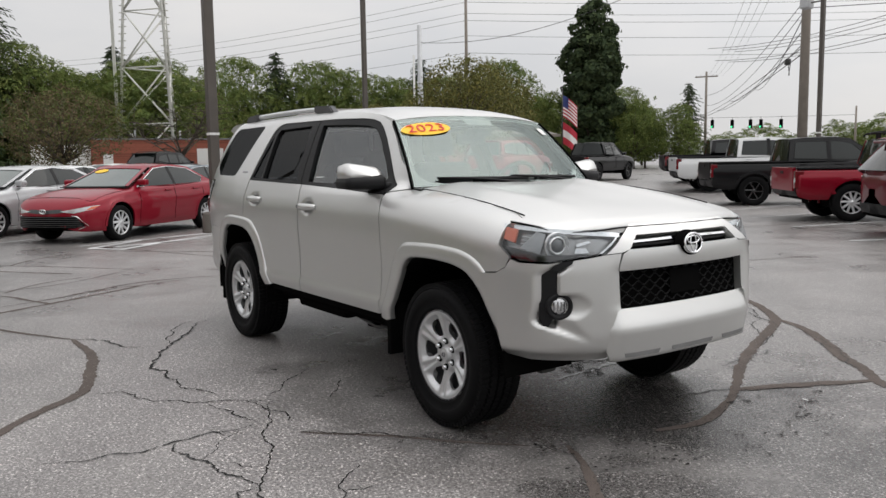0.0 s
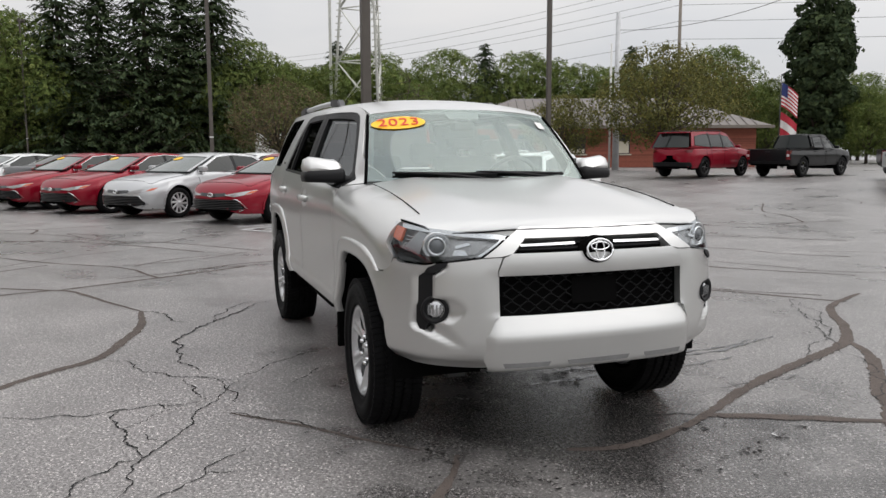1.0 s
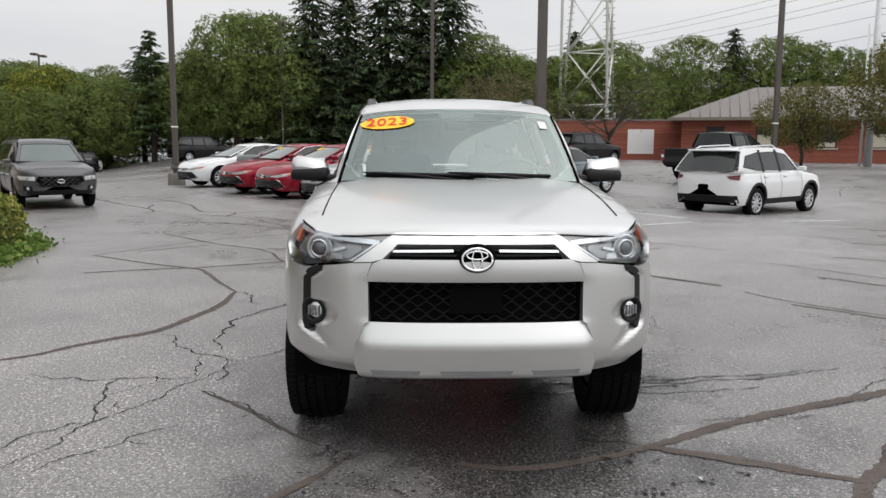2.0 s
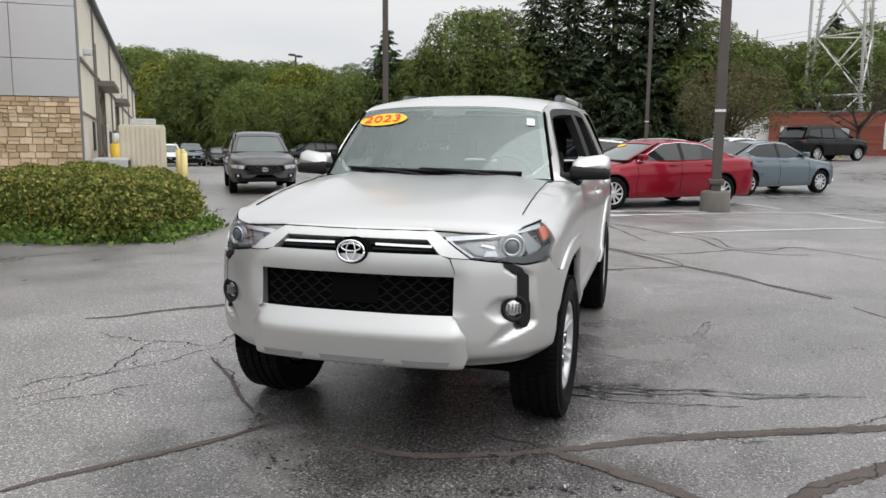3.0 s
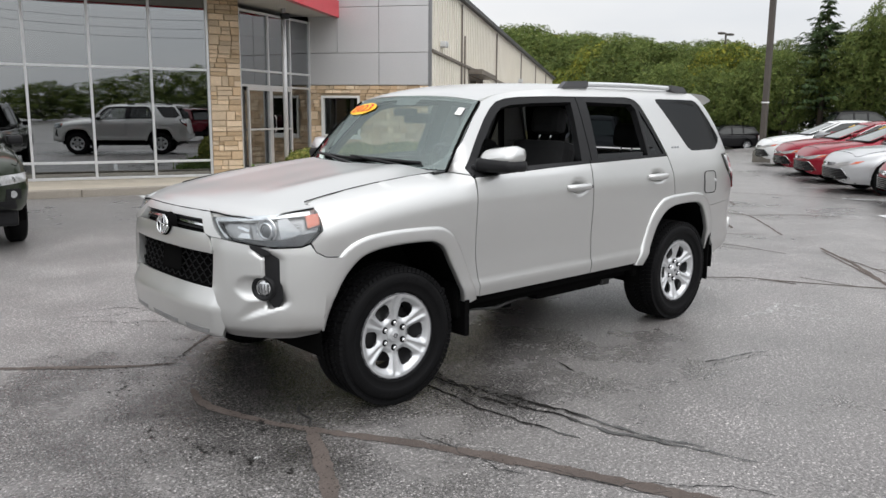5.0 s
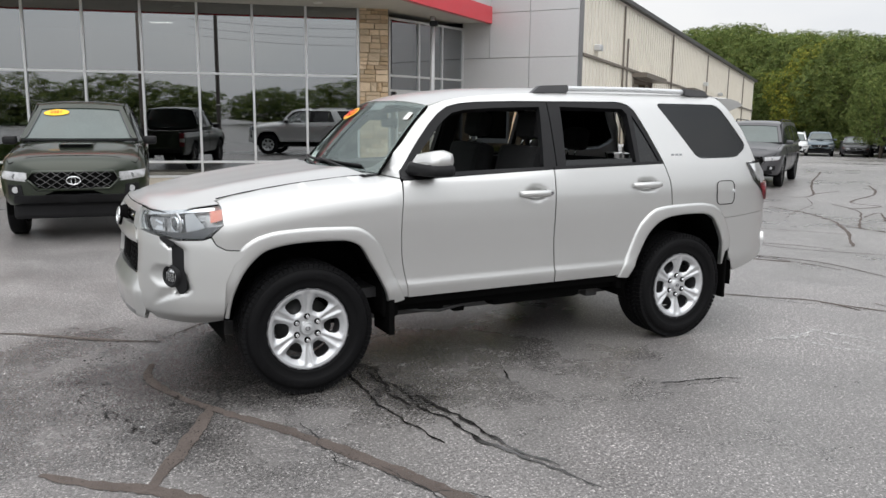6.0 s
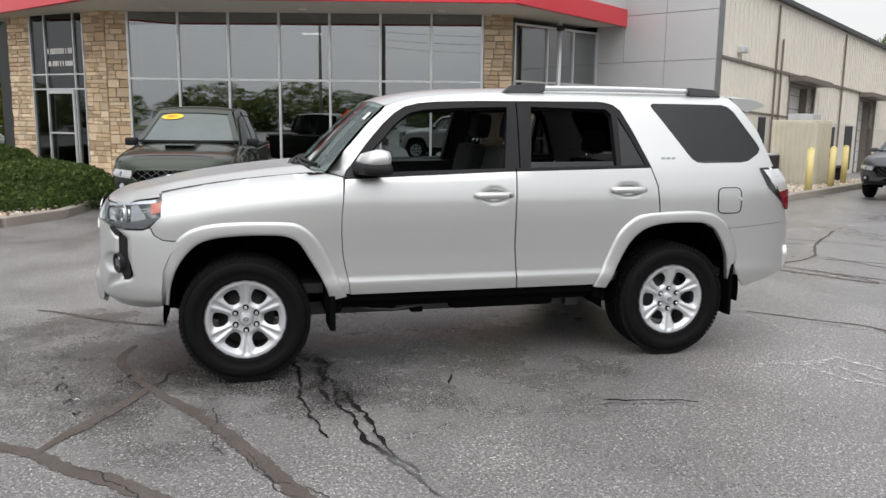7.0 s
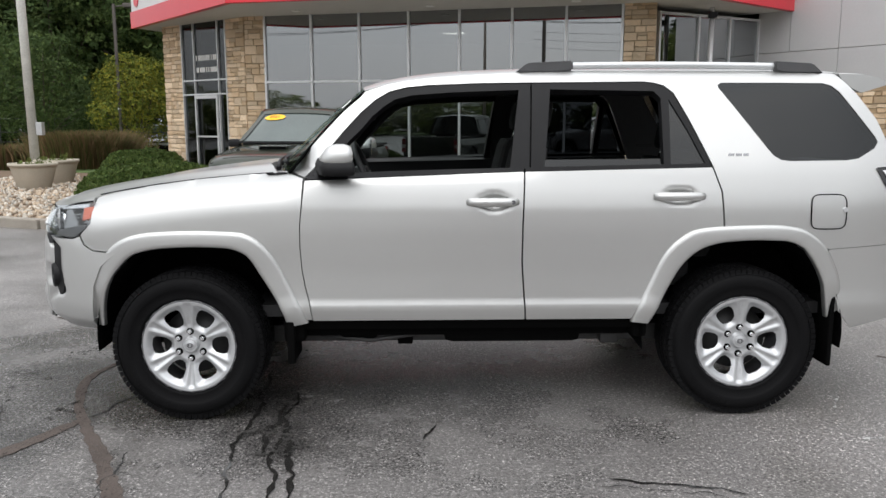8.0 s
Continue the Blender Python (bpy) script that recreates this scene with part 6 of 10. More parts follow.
    m = Matrix(((ux.x, uy.x, uz.x, 0), (ux.y, uy.y, uz.y, 0), (ux.z, uy.z, uz.z, 0), (0, 0, 0, 1)))
    lettering("year", "2023", 0.1, Matrix.Translation(a0 + uz * 0.011) @ m @ Matrix.Diagonal((1.28, 1, 1, 1)), "stickerred", st, 0.0012, 1.05)
    tag = part("paper_tag", sheet([(0.815, 0.735), (0.895, 0.735), (0.895, 0.85), (0.815, 0.85)], lambda u, v: tuple(Vector(screen(u, v)) + Vector((0.003, 0, 0.005))), 0.05, 0.0, (1, 0, 1)), "paper", c, "small white paper tag inside the glass")
    return c


suv()

# ---- other vehicles ----
def paint(name, col, metal=0.2, coat=0.8):
    M[name] = material(name, col, 0.4, metal, var=0.04, scale=1.0, grain=500, coat=coat, spec=0.15)
    return name


paint("paint_red", (0.24, 0.003, 0.016), 0.3, 0.6)
paint("paint_white", (0.72, 0.73, 0.73), 0.0)
paint("paint_silver", (0.5, 0.51, 0.52), 0.5)
paint("paint_black", (0.004, 0.0042, 0.005), 0.0, 0.35)
paint("paint_slate", (0.13, 0.165, 0.19), 0.35)
paint("paint_green", (0.02, 0.027, 0.016), 0.3)
paint("paint_grey", (0.085, 0.085, 0.09), 0.4, 0.6)
paint("paint_maroon", (0.12, 0.008, 0.016), 0.3)
M["carlamp"] = material("car_lamp", (0.55, 0.555, 0.56), 0.15, 0.45, var=0.3, scale=14, coat=0.6)
M["autoglass"] = material("auto_glass", (0.014, 0.018, 0.017), 0.03, var=0.05, spec=0.45)
M["screenglass"] = material("car_screen", (0.07, 0.092, 0.086), 0.05, var=0.2, scale=2.0, spec=0.6, coat=0.4)

SEDAN = dict(kind="sedan", xf=2.36, xr=-2.50, wb=2.825, w=0.915, R=0.335, rim=0.228, sill=0.22, nose=0.5, tail=0.42,
             edge=((-2.5, 0.98), (-1.9, 1.02), (0.9, 0.95), (1.6, 0.86), (2.0, 0.78), (2.36, 0.68)), mid=((-2.5, 1.06), (-1.8, 1.10), (0.8, 1.03), (1.0, 1.0), (1.6, 0.93), (2.1, 0.83), (2.36, 0.72)),
             ws=(1.0, 0.12, 0.98), rs=(-1.82, -1.05, 1.06), roof=((-1.1, 1.385), (-0.5, 1.44), (-0.1, 1.435), (0.15, 1.395)), rw=0.57,
             dlo=((0.80, 0.985), (0.12, 1.335), (-0.35, 1.375), (-0.95, 1.33), (-1.42, 1.13), (-1.3, 1.03)), pillars=((-0.27, -0.36),))
COMPACT = dict(SEDAN, xf=2.2, xr=-2.35, wb=2.70, w=0.885, R=0.32, rim=0.215)
SUVS = dict(kind="suv", xf=2.28, xr=-2.28, wb=2.69, w=0.925, R=0.355, rim=0.24, sill=0.30, nose=0.42, tail=0.34,
            edge=((-2.3, 1.05), (0.9, 1.06), (1.6, 0.99), (2.28, 0.82)), mid=((-2.3, 1.15), (0.8, 1.16), (1.0, 1.13), (1.6, 1.06), (2.1, 0.97), (2.28, 0.86)),
            ws=(1.0, 0.25, 1.12), rs=(-2.25, -1.85, 1.12), roof=((-2.0, 1.62), (-1.2, 1.68), (-0.3, 1.70), (0.1, 1.68), (0.3, 1.63)), rw=0.60,
            dlo=((0.82, 1.10), (0.25, 1.50), (-0.3, 1.57), (-1.2, 1.55), (-1.75, 1.47), (-1.95, 1.22), (-1.3, 1.13)), pillars=((-0.22, -0.32), (-1.02, -1.12)))
BIGSUV = dict(SUVS, xf=2.62, xr=-2.62, wb=3.1, w=1.0, R=0.41, rim=0.27, sill=0.38, edge=((-2.65, 1.15), (1.1, 1.18), (1.9, 1.12), (2.62, 0.98)), mid=((-2.65, 1.25), (1.1, 1.28), (1.9, 1.2), (2.4, 1.12), (2.62, 1.02)),
              ws=(1.25, 0.5, 1.24), rs=(-2.6, -2.3, 1.22), roof=((-2.45, 1.83), (-1.2, 1.88), (0.0, 1.89), (0.35, 1.86), (0.55, 1.8)), rw=0.66,
              dlo=((1.05, 1.22), (0.5, 1.66), (-0.1, 1.75), (-1.5, 1.74), (-2.15, 1.66), (-2.3, 1.30), (-1.5, 1.24)), pillars=((-0.05, -0.16), (-1.05, -1.15)))
PICKUP = dict(kind="pickup", xf=2.62, xr=-2.76, wb=3.24, w=0.955, R=0.40, rim=0.235, sill=0.46, nose=0.36, tail=0.06,
              edge=((-2.8, 1.12), (-0.85, 1.12), (1.1, 1.13), (1.8, 1.08), (2.62, 0.95)), mid=((-2.8, 1.13), (-0.85, 1.13), (1.0, 1.24), (1.8, 1.17), (2.3, 1.1), (2.62, 1.02)),
              ws=(1.22, 0.55, 1.22), rs=(-0.92, -0.82, 1.18), roof=((-0.9, 1.72), (-0.4, 1.76), (0.2, 1.77), (0.45, 1.75), (0.6, 1.71)), rw=0.60,
              dlo=((1.02, 1.17), (0.55, 1.58), (0.2, 1.63), (-0.7, 1.62), (-0.78, 1.20), (0.1, 1.18)), pillars=((0.08, -0.03),))
BIGPICK = dict(PICKUP, xf=2.9, xr=-3.02, wb=3.7, w=1.01, R=0.42, rim=0.26, ws=(1.45, 0.75, 1.3), rs=(-0.95, -0.85, 1.25), edge=((-3.1, 1.22), (-0.85, 1.22), (1.3, 1.22), (2.0, 1.17), (2.9, 1.05)), mid=((-3.1, 1.23), (-0.85, 1.23), (1.3, 1.33), (2.0, 1.27), (2.6, 1.2), (2.9, 1.12)),
               roof=((-0.95, 1.86), (-0.4, 1.91), (0.3, 1.92), (0.6, 1.9), (0.8, 1.86)), rw=0.66, dlo=((1.25, 1.27), (0.75, 1.72), (0.3, 1.78), (-0.72, 1.77), (-0.8, 1.30), (0.2, 1.27)), pillars=((0.2, 0.08),))

_wheels = {}


def plain_wheel(R, rim, dark):
    """A cheaper wheel: tyre, ten-spoke rim and barrel."""
    key = (R, rim, dark)
    if key in _wheels:
        return _wheels[key]
    half = 0.11
    tyre = lathe([(rim, half - 0.02), (rim + 0.02, half), (R - 0.03, half), (R, half - 0.03), (R, -half + 0.03), (R - 0.03, -half), (rim, -half + 0.02)], 36)
    face = bmesh.new()
    n = 10 if not dark else 6
    for k in range(n):
        m = Matrix.Rotation(2 * math.pi * k / n, 4, "Y")
        box((0.03, half - 0.045, -0.022), (rim - 0.005, half - 0.018, 0.022), 0.008, bm=face, m=m @ Matrix.Rotation(radians(12), 4, "X"))
    joined(face, lathe([(rim + 0.003, half - 0.025), (rim - 0.006, half - 0.008), (rim - 0.02, half - 0.03)], 36))
    joined(face, lathe([(0.0, half - 0.015), (0.045, half - 0.018), (0.055, half - 0.05)], 16))
    barrel = lathe([(rim - 0.004, half - 0.03), (rim - 0.015, 0.02), (0.0, 0.015)], 28)
    _wheels[key] = as_meshes([("tyre", tyre, "rubber"), ("rim", face, "gloss" if dark else "alloy"), ("barrel", barrel, "matblack")])
    return _wheels[key]


def vehicle(spec, body, label, category, m, group="", dark_rims=False, sticker=False, front="sedan", trim="black", year=""):
    c = thing({"sedan": "sedan", "suv": "sport_utility_vehicle", "pickup": "pickup_truck"}[spec["kind"]], label, category, m, group)
    xf, xr, w, sill, R = spec["xf"], spec["xr"], spec["w"], spec["sill"], spec["R"]
    a, b, rw = spec["nose"], spec["tail"], spec["rw"]
    edge, mid = curve(*zip(*spec["edge"])), curve(*zip(*spec["mid"]))
    roofz = curve(*zip(*spec["roof"]))
    xw, xt, zw = spec["ws"]
    xb, xbt, zb = spec["rs"]
    top = max(z for _, z in spec["roof"])
    belt = edge(0.0)

    # the lower body is one skin over cross-sections that round off towards nose and tail
    blunt = 0.30 if spec["kind"] == "sedan" else 0.16
    xa, xc = xf - 1.7 * a, xr + 1.7 * b
    zn = sill + 0.52 * (mid(xf) - sill)
    zq = sill + 0.6 * (edge(xr) - sill)

    def ease(t, n):
        return max(0.0, 1 - min(1.0, max(0.0, t)) ** n) ** (1 / n)

    def width(x):
        return w * ease((x - xa) / (xf - xa), 3.0) * ease((xc - x) / (xc - xr), 3.4)

    def lids(x):
        """Bottom, shoulder and crown height of the section at x."""
        f, r = ease((x - xf + blunt) / blunt, 2.3), ease((xr + 0.16 - x) / 0.16, 2.6)
        lo, hi = sill, mid(x)
        g, h_ = ease((x - xf + 0.3) / 0.3, 3.0), ease((xr + 0.35 - x) / 0.35, 3.0)
        hi = zn + (hi - zn) * f if x > 0 else zq + (hi - zq) * r
        lo = zn - (zn - lo) * g if x > 0 else zq - (zq - lo) * h_
        k = (edge(x) - 0.09 - sill) / (mid(x) - sill)
        return lo, lo + (hi - lo) * k, hi

    def side_y(x, z, lo, sh):
        q = min(1.0, max(0.0, (z - lo) / max(1e-4, sh - lo)))
        crease = 0.012 * math.exp(-((q - 0.80) / 0.07) ** 2) - 0.010 * math.exp(-((q - 0.35) / 0.16) ** 2)
        return width(x) * (0.955 + 0.045 * math.sin(math.pi * q) ** 0.7 - 0.05 * (1 - q) ** 5) + crease * (width(x) / w)

    def skin(x, z):
        lo, sh, hi = lids(x)
        if z <= lo or z >= hi:
            return 0.0
        if z <= sh:
            return side_y(x, z, lo, sh)
        return side_y(x, sh, lo, sh) * ease((z - sh) / (hi - sh), 3.2)

    def half(x, z):
        if z <= belt:
            return max(skin(x, z), 0.3)
        lo = (w - 0.05) + (rw + 0.05 - (w - 0.05)) * ((z - belt) / (top - belt)) ** 1.1
        lo -= 0.09 * step01(xt - 0.4, xw, x) + (0.05 * step01(xbt + 0.3, xb, x) if spec["kind"] == "sedan" else 0)
        return lo

    def at(off=0.0, s=1):
        return lambda x, z: (x, s * (half(x, z) + off), z)
    arch = R + 0.055
    ax = spec["wb"] / 2
    zc = R + 0.02
    a0 = math.degrees(math.asin(min(0.9, (zc - sill) / arch)))
    low = arc(-ax, zc, arch, 180 + a0, -a0, 14) + arc(ax, zc, arch, 180 + a0, -a0, 14)
    xs = [xa + (xf - xa) * math.sin(math.pi / 2 * k / 11) * 0.9995 for k in range(12)][::-1]
    xs += [xa + (xc - xa) * k / 26 for k in range(1, 26)] + [xc + (xr - xc) * math.sin(math.pi / 2 * k / 8) * 0.9995 for k in range(9)]
    grid, ns, nt = [], 9, 10
    body_mesh = bmesh.new()
    for x in xs:
        lo, sh, hi = lids(x)
        ring = [(side_y(x, lo + (sh - lo) * k / ns, lo, sh), lo + (sh - lo) * k / ns) for k in range(ns)]
        ys_ = side_y(x, sh, lo, sh)
        for k in range(nt + 1):
            p = math.pi / 2 * k / nt
            ring.append((ys_ * math.cos(p) ** (2 / 3.2) if k < nt else 0.0, sh + (hi - sh) * math.sin(p) ** (2 / 3.2)))
        grid.append([body_mesh.verts.new((x, y, z)) for y, z in ring] + [body_mesh.verts.new((x, -y, z)) for y, z in ring[-2::-1]])
    for r0, r1 in zip(grid, grid[1:]):
        for k in range(len(r0) - 1):
            cx, cz = (r0[k].co.x + r1[k].co.x) / 2, (r0[k].co.z + r0[k + 1].co.z) / 2
            low_row = min(k, len(r0) - 2 - k) < ns + 1
            if low_row and any(math.hypot(cx - q, cz - zc) < arch for q in (ax, -ax)):
                continue
            if spec["kind"] == "pickup" and cx < xb and not low_row and cx > xr + 0.08 and min(k, len(r0) - 2 - k) > ns + 3:
                continue
            body_mesh.faces.new((r0[k], r1[k], r1[k + 1], r0[k + 1])).smooth = True
    for v in body_mesh.verts:
        for q in (ax, -ax):
            d = math.hypot(v.co.x - q, v.co.z - zc)
            if 0 < d and abs(d - arch) < 0.075 and abs(v.co.y) > 0.5 * w:
                v.co.x, v.co.z = q + (v.co.x - q) * arch / d, zc + (v.co.z - zc) * arch / d
    for v in [v for v in body_mesh.verts if not v.link_faces]:
        body_mesh.verts.remove(v)
    bmesh.ops.recalc_face_normals(body_mesh, faces=body_mesh.faces[:])
    part("body", body_mesh, body, c)
    if trim != "cladding":
        for q in (ax, -ax):
            o, i = arc(q, zc, arch + 0.03, 188, -8, 18), arc(q, zc, arch - 0.012, 188, -8, 18)
            both("arch_lip", sheet(o + i[::-1], at(0.008), 0.2, 0.03, (0, 1, 0)), body if not dark_rims or spec["kind"] != "pickup" else "black", c)
    # doors drawn by their shut lines
    for x in ([xw - 0.15] + [p[0] for p in spec["pillars"]] + ([xb + 0.55] if spec["kind"] == "sedan" else [spec["dlo"][-1][0] + 0.1])):
        both("shut_line", tube([(x + 0.02 * math.sin(k), half(x, sill + 0.08 + (edge(x) - sill - 0.1) * k / 6) + 0.0005, sill + 0.08 + (edge(x) - sill - 0.1) * k / 6) for k in range(7)], 0.005, 4), "matblack", c)
    for x in [p[0] + 0.2 for p in spec["pillars"][:1]] + [spec["pillars"][0][0] - 0.75]:
        both("handle", box((x - 0.1, half(x, belt - 0.09), belt - 0.1), (x + 0.1, half(x, belt - 0.09) + 0.03, belt - 0.07), 0.01), body, c)
    if trim == "cladding":
        for cx in (ax, -ax):
            o, i = arc(cx, zc, arch + 0.06, 185, -5, 16), arc(cx, zc, arch - 0.012, 185, -5, 16)
            both("arch_cladding", sheet(o + i[::-1], at(0.01), 0.09, 0.03, (0, 1, 0)), "black", c)
        both("sill_cladding", sheet([(-ax + arch, sill), (ax - arch, sill), (ax - arch, sill + 0.14), (-ax + arch, sill + 0.14)], at(0.01), 0.2, 0.04, (0, 1, 0)), "black", c)
    else:
        both("sill", sheet([(-ax + arch, sill - 0.05), (ax - arch, sill - 0.05), (ax - arch, sill + 0.03), (-ax + arch, sill + 0.03)], at(-0.02), 0.2, 0.06, (0, 1, 0)), "black", c)

    def meet(y, z, x0, x1):
        """Where the skin, followed from x0 towards the end x1, is no wider than y."""
        for _ in range(22):
            xm = (x0 + x1) / 2
            if skin(xm, z) >= abs(y):
                x0 = xm
            else:
                x1 = xm
        return x0

    def fx(y, z):
        return meet(y, z, xw - 0.3, xf)

    def hood(x, y):
        lo, sh, hi = lids(x)
        return (x, y, sh + (hi - sh) * ease(abs(y) / max(0.05, side_y(x, sh, lo, sh)), 3.2))
    ys = [-(w - 0.10) + 2 * (w - 0.10) * k / 16 for k in range(17)]
    xh = xf - 0.75 * blunt - 0.06
    line = [(xw + 0.1 + (xh - 0.1 - xw - 0.1) * k / 6, w - 0.13) for k in range(7)] + [(xh - 0.02, (w - 0.13) * 0.96)]
    line += [(xh, y) for y in [(w - 0.2) * (1 - k / 4) for k in range(5)]]
    for q in (1, -1):
        part("shut_line", tube([Vector(hood(x, q * y)) + Vector((0, 0, 0.001)) for x, y in line], 0.0045, 4), "matblack", c)

    def on_nose(off):
        return lambda y, z: (fx(y, z) + off, y, z)
    zf = edge(xf)
    h = zf - sill
    if front == "sedan":
        g = part("grille", sheet([(-0.62 * w, sill + 0.07), (0.62 * w, sill + 0.07), (0.80 * w, sill + 0.12), (0.66 * w, sill + 0.29), (-0.66 * w, sill + 0.29), (-0.80 * w, sill + 0.12)], on_nose(0.006), 0.09, 0.02, (1, 0, 0)), "matblack", c)
        for k in range(6):
            z = sill + 0.1 + 0.034 * k
            ww = (0.78 - 0.018 * k) * w
            part("slat", tube([(fx(y, z) + 0.014, y, z) for y in [-ww + 2 * ww * i / 14 for i in range(15)]], 0.008, 5), "gloss", g)
        for s in (1, -1):
            part("chrome_corner", tube([(fx(s * y * w, z) + 0.016, s * y * w, z) for y, z in ((0.60, sill + 0.30), (0.68, sill + 0.29), (0.83, sill + 0.11), (0.70, sill + 0.055))], 0.009, 5), "chrome", c)
            part("headlight", sheet([(s * 0.36 * w, zf - 0.085), (s * 0.62 * w, zf - 0.12), (s * 0.88 * w, zf - 0.06), (s * 0.93 * w, zf + 0.015), (s * 0.66 * w, zf - 0.035)], on_nose(0.006), 0.05, 0.02, (1, s * 0.3, 0)), "carlamp", c, "slim headlamp")
            part("lamp_edge", sheet([(s * 0.80 * w, zf - 0.075), (s * 0.90 * w, zf - 0.045), (s * 0.93 * w, zf + 0.01), (s * 0.86 * w, zf - 0.01)], on_nose(0.010), 0.05, 0.01, (1, s * 0.3, 0)), "amber", c)
        part("upper_grille", sheet([(-0.5 * w, zf - 0.10), (0, zf - 0.135), (0.5 * w, zf - 0.10), (0.36 * w, zf - 0.045), (0, zf - 0.06), (-0.36 * w, zf - 0.045)], on_nose(0.005), 0.06, 0.01, (1, 0, 0)), "gloss", c)
        ez, er = zf - 0.085, 0.05
    else:
        gz0, gz1 = sill + h * 0.42, sill + h * 0.86
        g = part("grille", sheet([(-0.46 * w, gz0), (0.46 * w, gz0), (0.60 * w, gz0 + 0.12), (0.52 * w, gz1), (-0.52 * w, gz1), (-0.60 * w, gz0 + 0.12)], on_nose(0.006), 0.08, 0.02, (1, 0, 0)), "matblack", c)
        rim_pts = [(-0.46, gz0), (0.46, gz0), (0.60, gz0 + 0.12), (0.52, gz1), (-0.52, gz1), (-0.60, gz0 + 0.12), (-0.46, gz0)]
        part("grille_surround", tube([(fx(y * w, z) + 0.012, y * w, z) for y, z in rim_pts], 0.022, 6), body if front == "hex" else "gloss", g)
        for k in range(5):
            z = gz0 + 0.03 + (gz1 - gz0 - 0.05) * k / 4
            ww = 0.5 * w
            part("grille_mesh", tube([(fx(y, z) + 0.016, y, z + (0.022 if (i + k) % 2 else -0.022)) for i, y in enumerate([-ww + 2 * ww * j / 14 for j in range(15)])], 0.008, 5), "gloss", g)
        for s in (1, -1):
            lamp = part("headlight", sheet([(s * 0.60 * w, gz1 - 0.12), (s * 0.93 * w, gz1 - 0.09), (s * 0.965 * w, gz1 + 0.01), (s * 0.60 * w, gz1 - 0.01)], on_nose(0.008), 0.05, 0.02, (1, s * 0.3, 0)), "carlamp", c, "headlamp")
            part("lamp_unit", rod((fx(s * 0.78 * w, gz1) + 0.012, s * 0.76 * w, gz1 - 0.06), (fx(s * 0.78 * w, gz1) + 0.03, s * 0.76 * w, gz1 - 0.06), 0.035, n=14), "lampgrey", lamp)
            part("fog_recess", sheet([(s * 0.66 * w, sill + 0.13), (s * 0.86 * w, sill + 0.14), (s * 0.86 * w, sill + 0.26), (s * 0.68 * w, sill + 0.26)], on_nose(0.006), 0.06, 0.02, (1, s * 0.3, 0)), "black", c)
            part("fog_lamp", rod((fx(s * 0.76 * w, sill + 0.2), s * 0.76 * w, sill + 0.2), (fx(s * 0.76 * w, sill + 0.2) + 0.02, s * 0.76 * w, sill + 0.2), 0.04, n=14), "carlamp", c)
        part("bumper_valance", sheet([(-0.8 * w, sill + 0.03), (0.8 * w, sill + 0.03), (0.78 * w, sill + 0.13), (-0.78 * w, sill + 0.13)], on_nose(0.012), 0.09, 0.04, (1, 0, 0)), "black", c)
        if front == "hex":
            scoop = part("bonnet_scoop", sheet([(xw + 0.35, -0.25), (xw + 0.35, 0.25), (xw + 0.75, 0.22), (xw + 0.75, -0.22)], lambda x, y: (x, y, hood(x, y)[2] + 0.012 + 0.035 * step01(xw + 0.3, xw + 0.75, x)), 0.1, 0.05, (0, 0, 1)), body, c)
            part("scoop_mouth", box((xw + 0.755, -0.2, mid(xw + 0.75) + 0.004), (xw + 0.765, 0.2, mid(xw + 0.75) + 0.042), 0.002), "matblack", scoop)
        ez, er = (gz0 + gz1) / 2, 0.065
    em = part("emblem", tube([(fx(0, ez) + 0.034, er * 1.35 * math.cos(2 * math.pi * k / 20), ez + er * 0.75 * math.sin(2 * math.pi * k / 20)) for k in range(21)], 0.008, 5), "chrome", c, "oval chrome emblem")
    part("emblem_bar", tube([(fx(0, ez) + 0.034, er * 0.45 * math.cos(2 * math.pi * k / 14), ez + er * 0.70 * math.sin(2 * math.pi * k / 14)) for k in range(15)], 0.006, 4), "chrome", em)
    # rear face

    def rx(y, z):
        return meet(y, z, xb if spec["kind"] == "sedan" else -ax, xr)
    zr = edge(xr)
    part("rear_bumper", sheet([(-w * 0.90, sill + 0.07), (w * 0.90, sill + 0.07), (w * 0.88, sill + 0.24), (-w * 0.88, sill + 0.24)], lambda y, z: (rx(y, z) - 0.015, y, z), 0.12, 0.05, (-1, 0, 0)), "black" if spec["kind"] != "sedan" else body, c)
    for s in (1, -1):
        if spec["kind"] == "pickup":
            tl = part("tail_lamp", box((xr - 0.01, min(s * (w - 0.17), s * (w - 0.025)), zr - 0.42), (xr + 0.17, max(s * (w - 0.17), s * (w - 0.025)), zr - 0.05), 0.02), "redlens", c, "tall red tail lamp")
            part("clear_lens", box((xr - 0.013, min(s * (w - 0.15), s * (w - 0.03)), zr - 0.30), (xr + 0.1, max(s * (w - 0.15), s * (w - 0.022)), zr - 0.2), 0.01), "clearlens", tl)
        else:
            part("tail_lamp", sheet([(s * 0.62 * w, zr - 0.05), (s * 0.90 * w, zr - 0.02), (s * 0.90 * w, zr - 0.15), (s * 0.7 * w, zr - 0.12)], lambda y, z: (rx(y, min(z, zr - 0.045)) - 0.010, y, z), 0.06, 0.03, (-1, 0, 0)), "redlens", c, "red tail lamp")
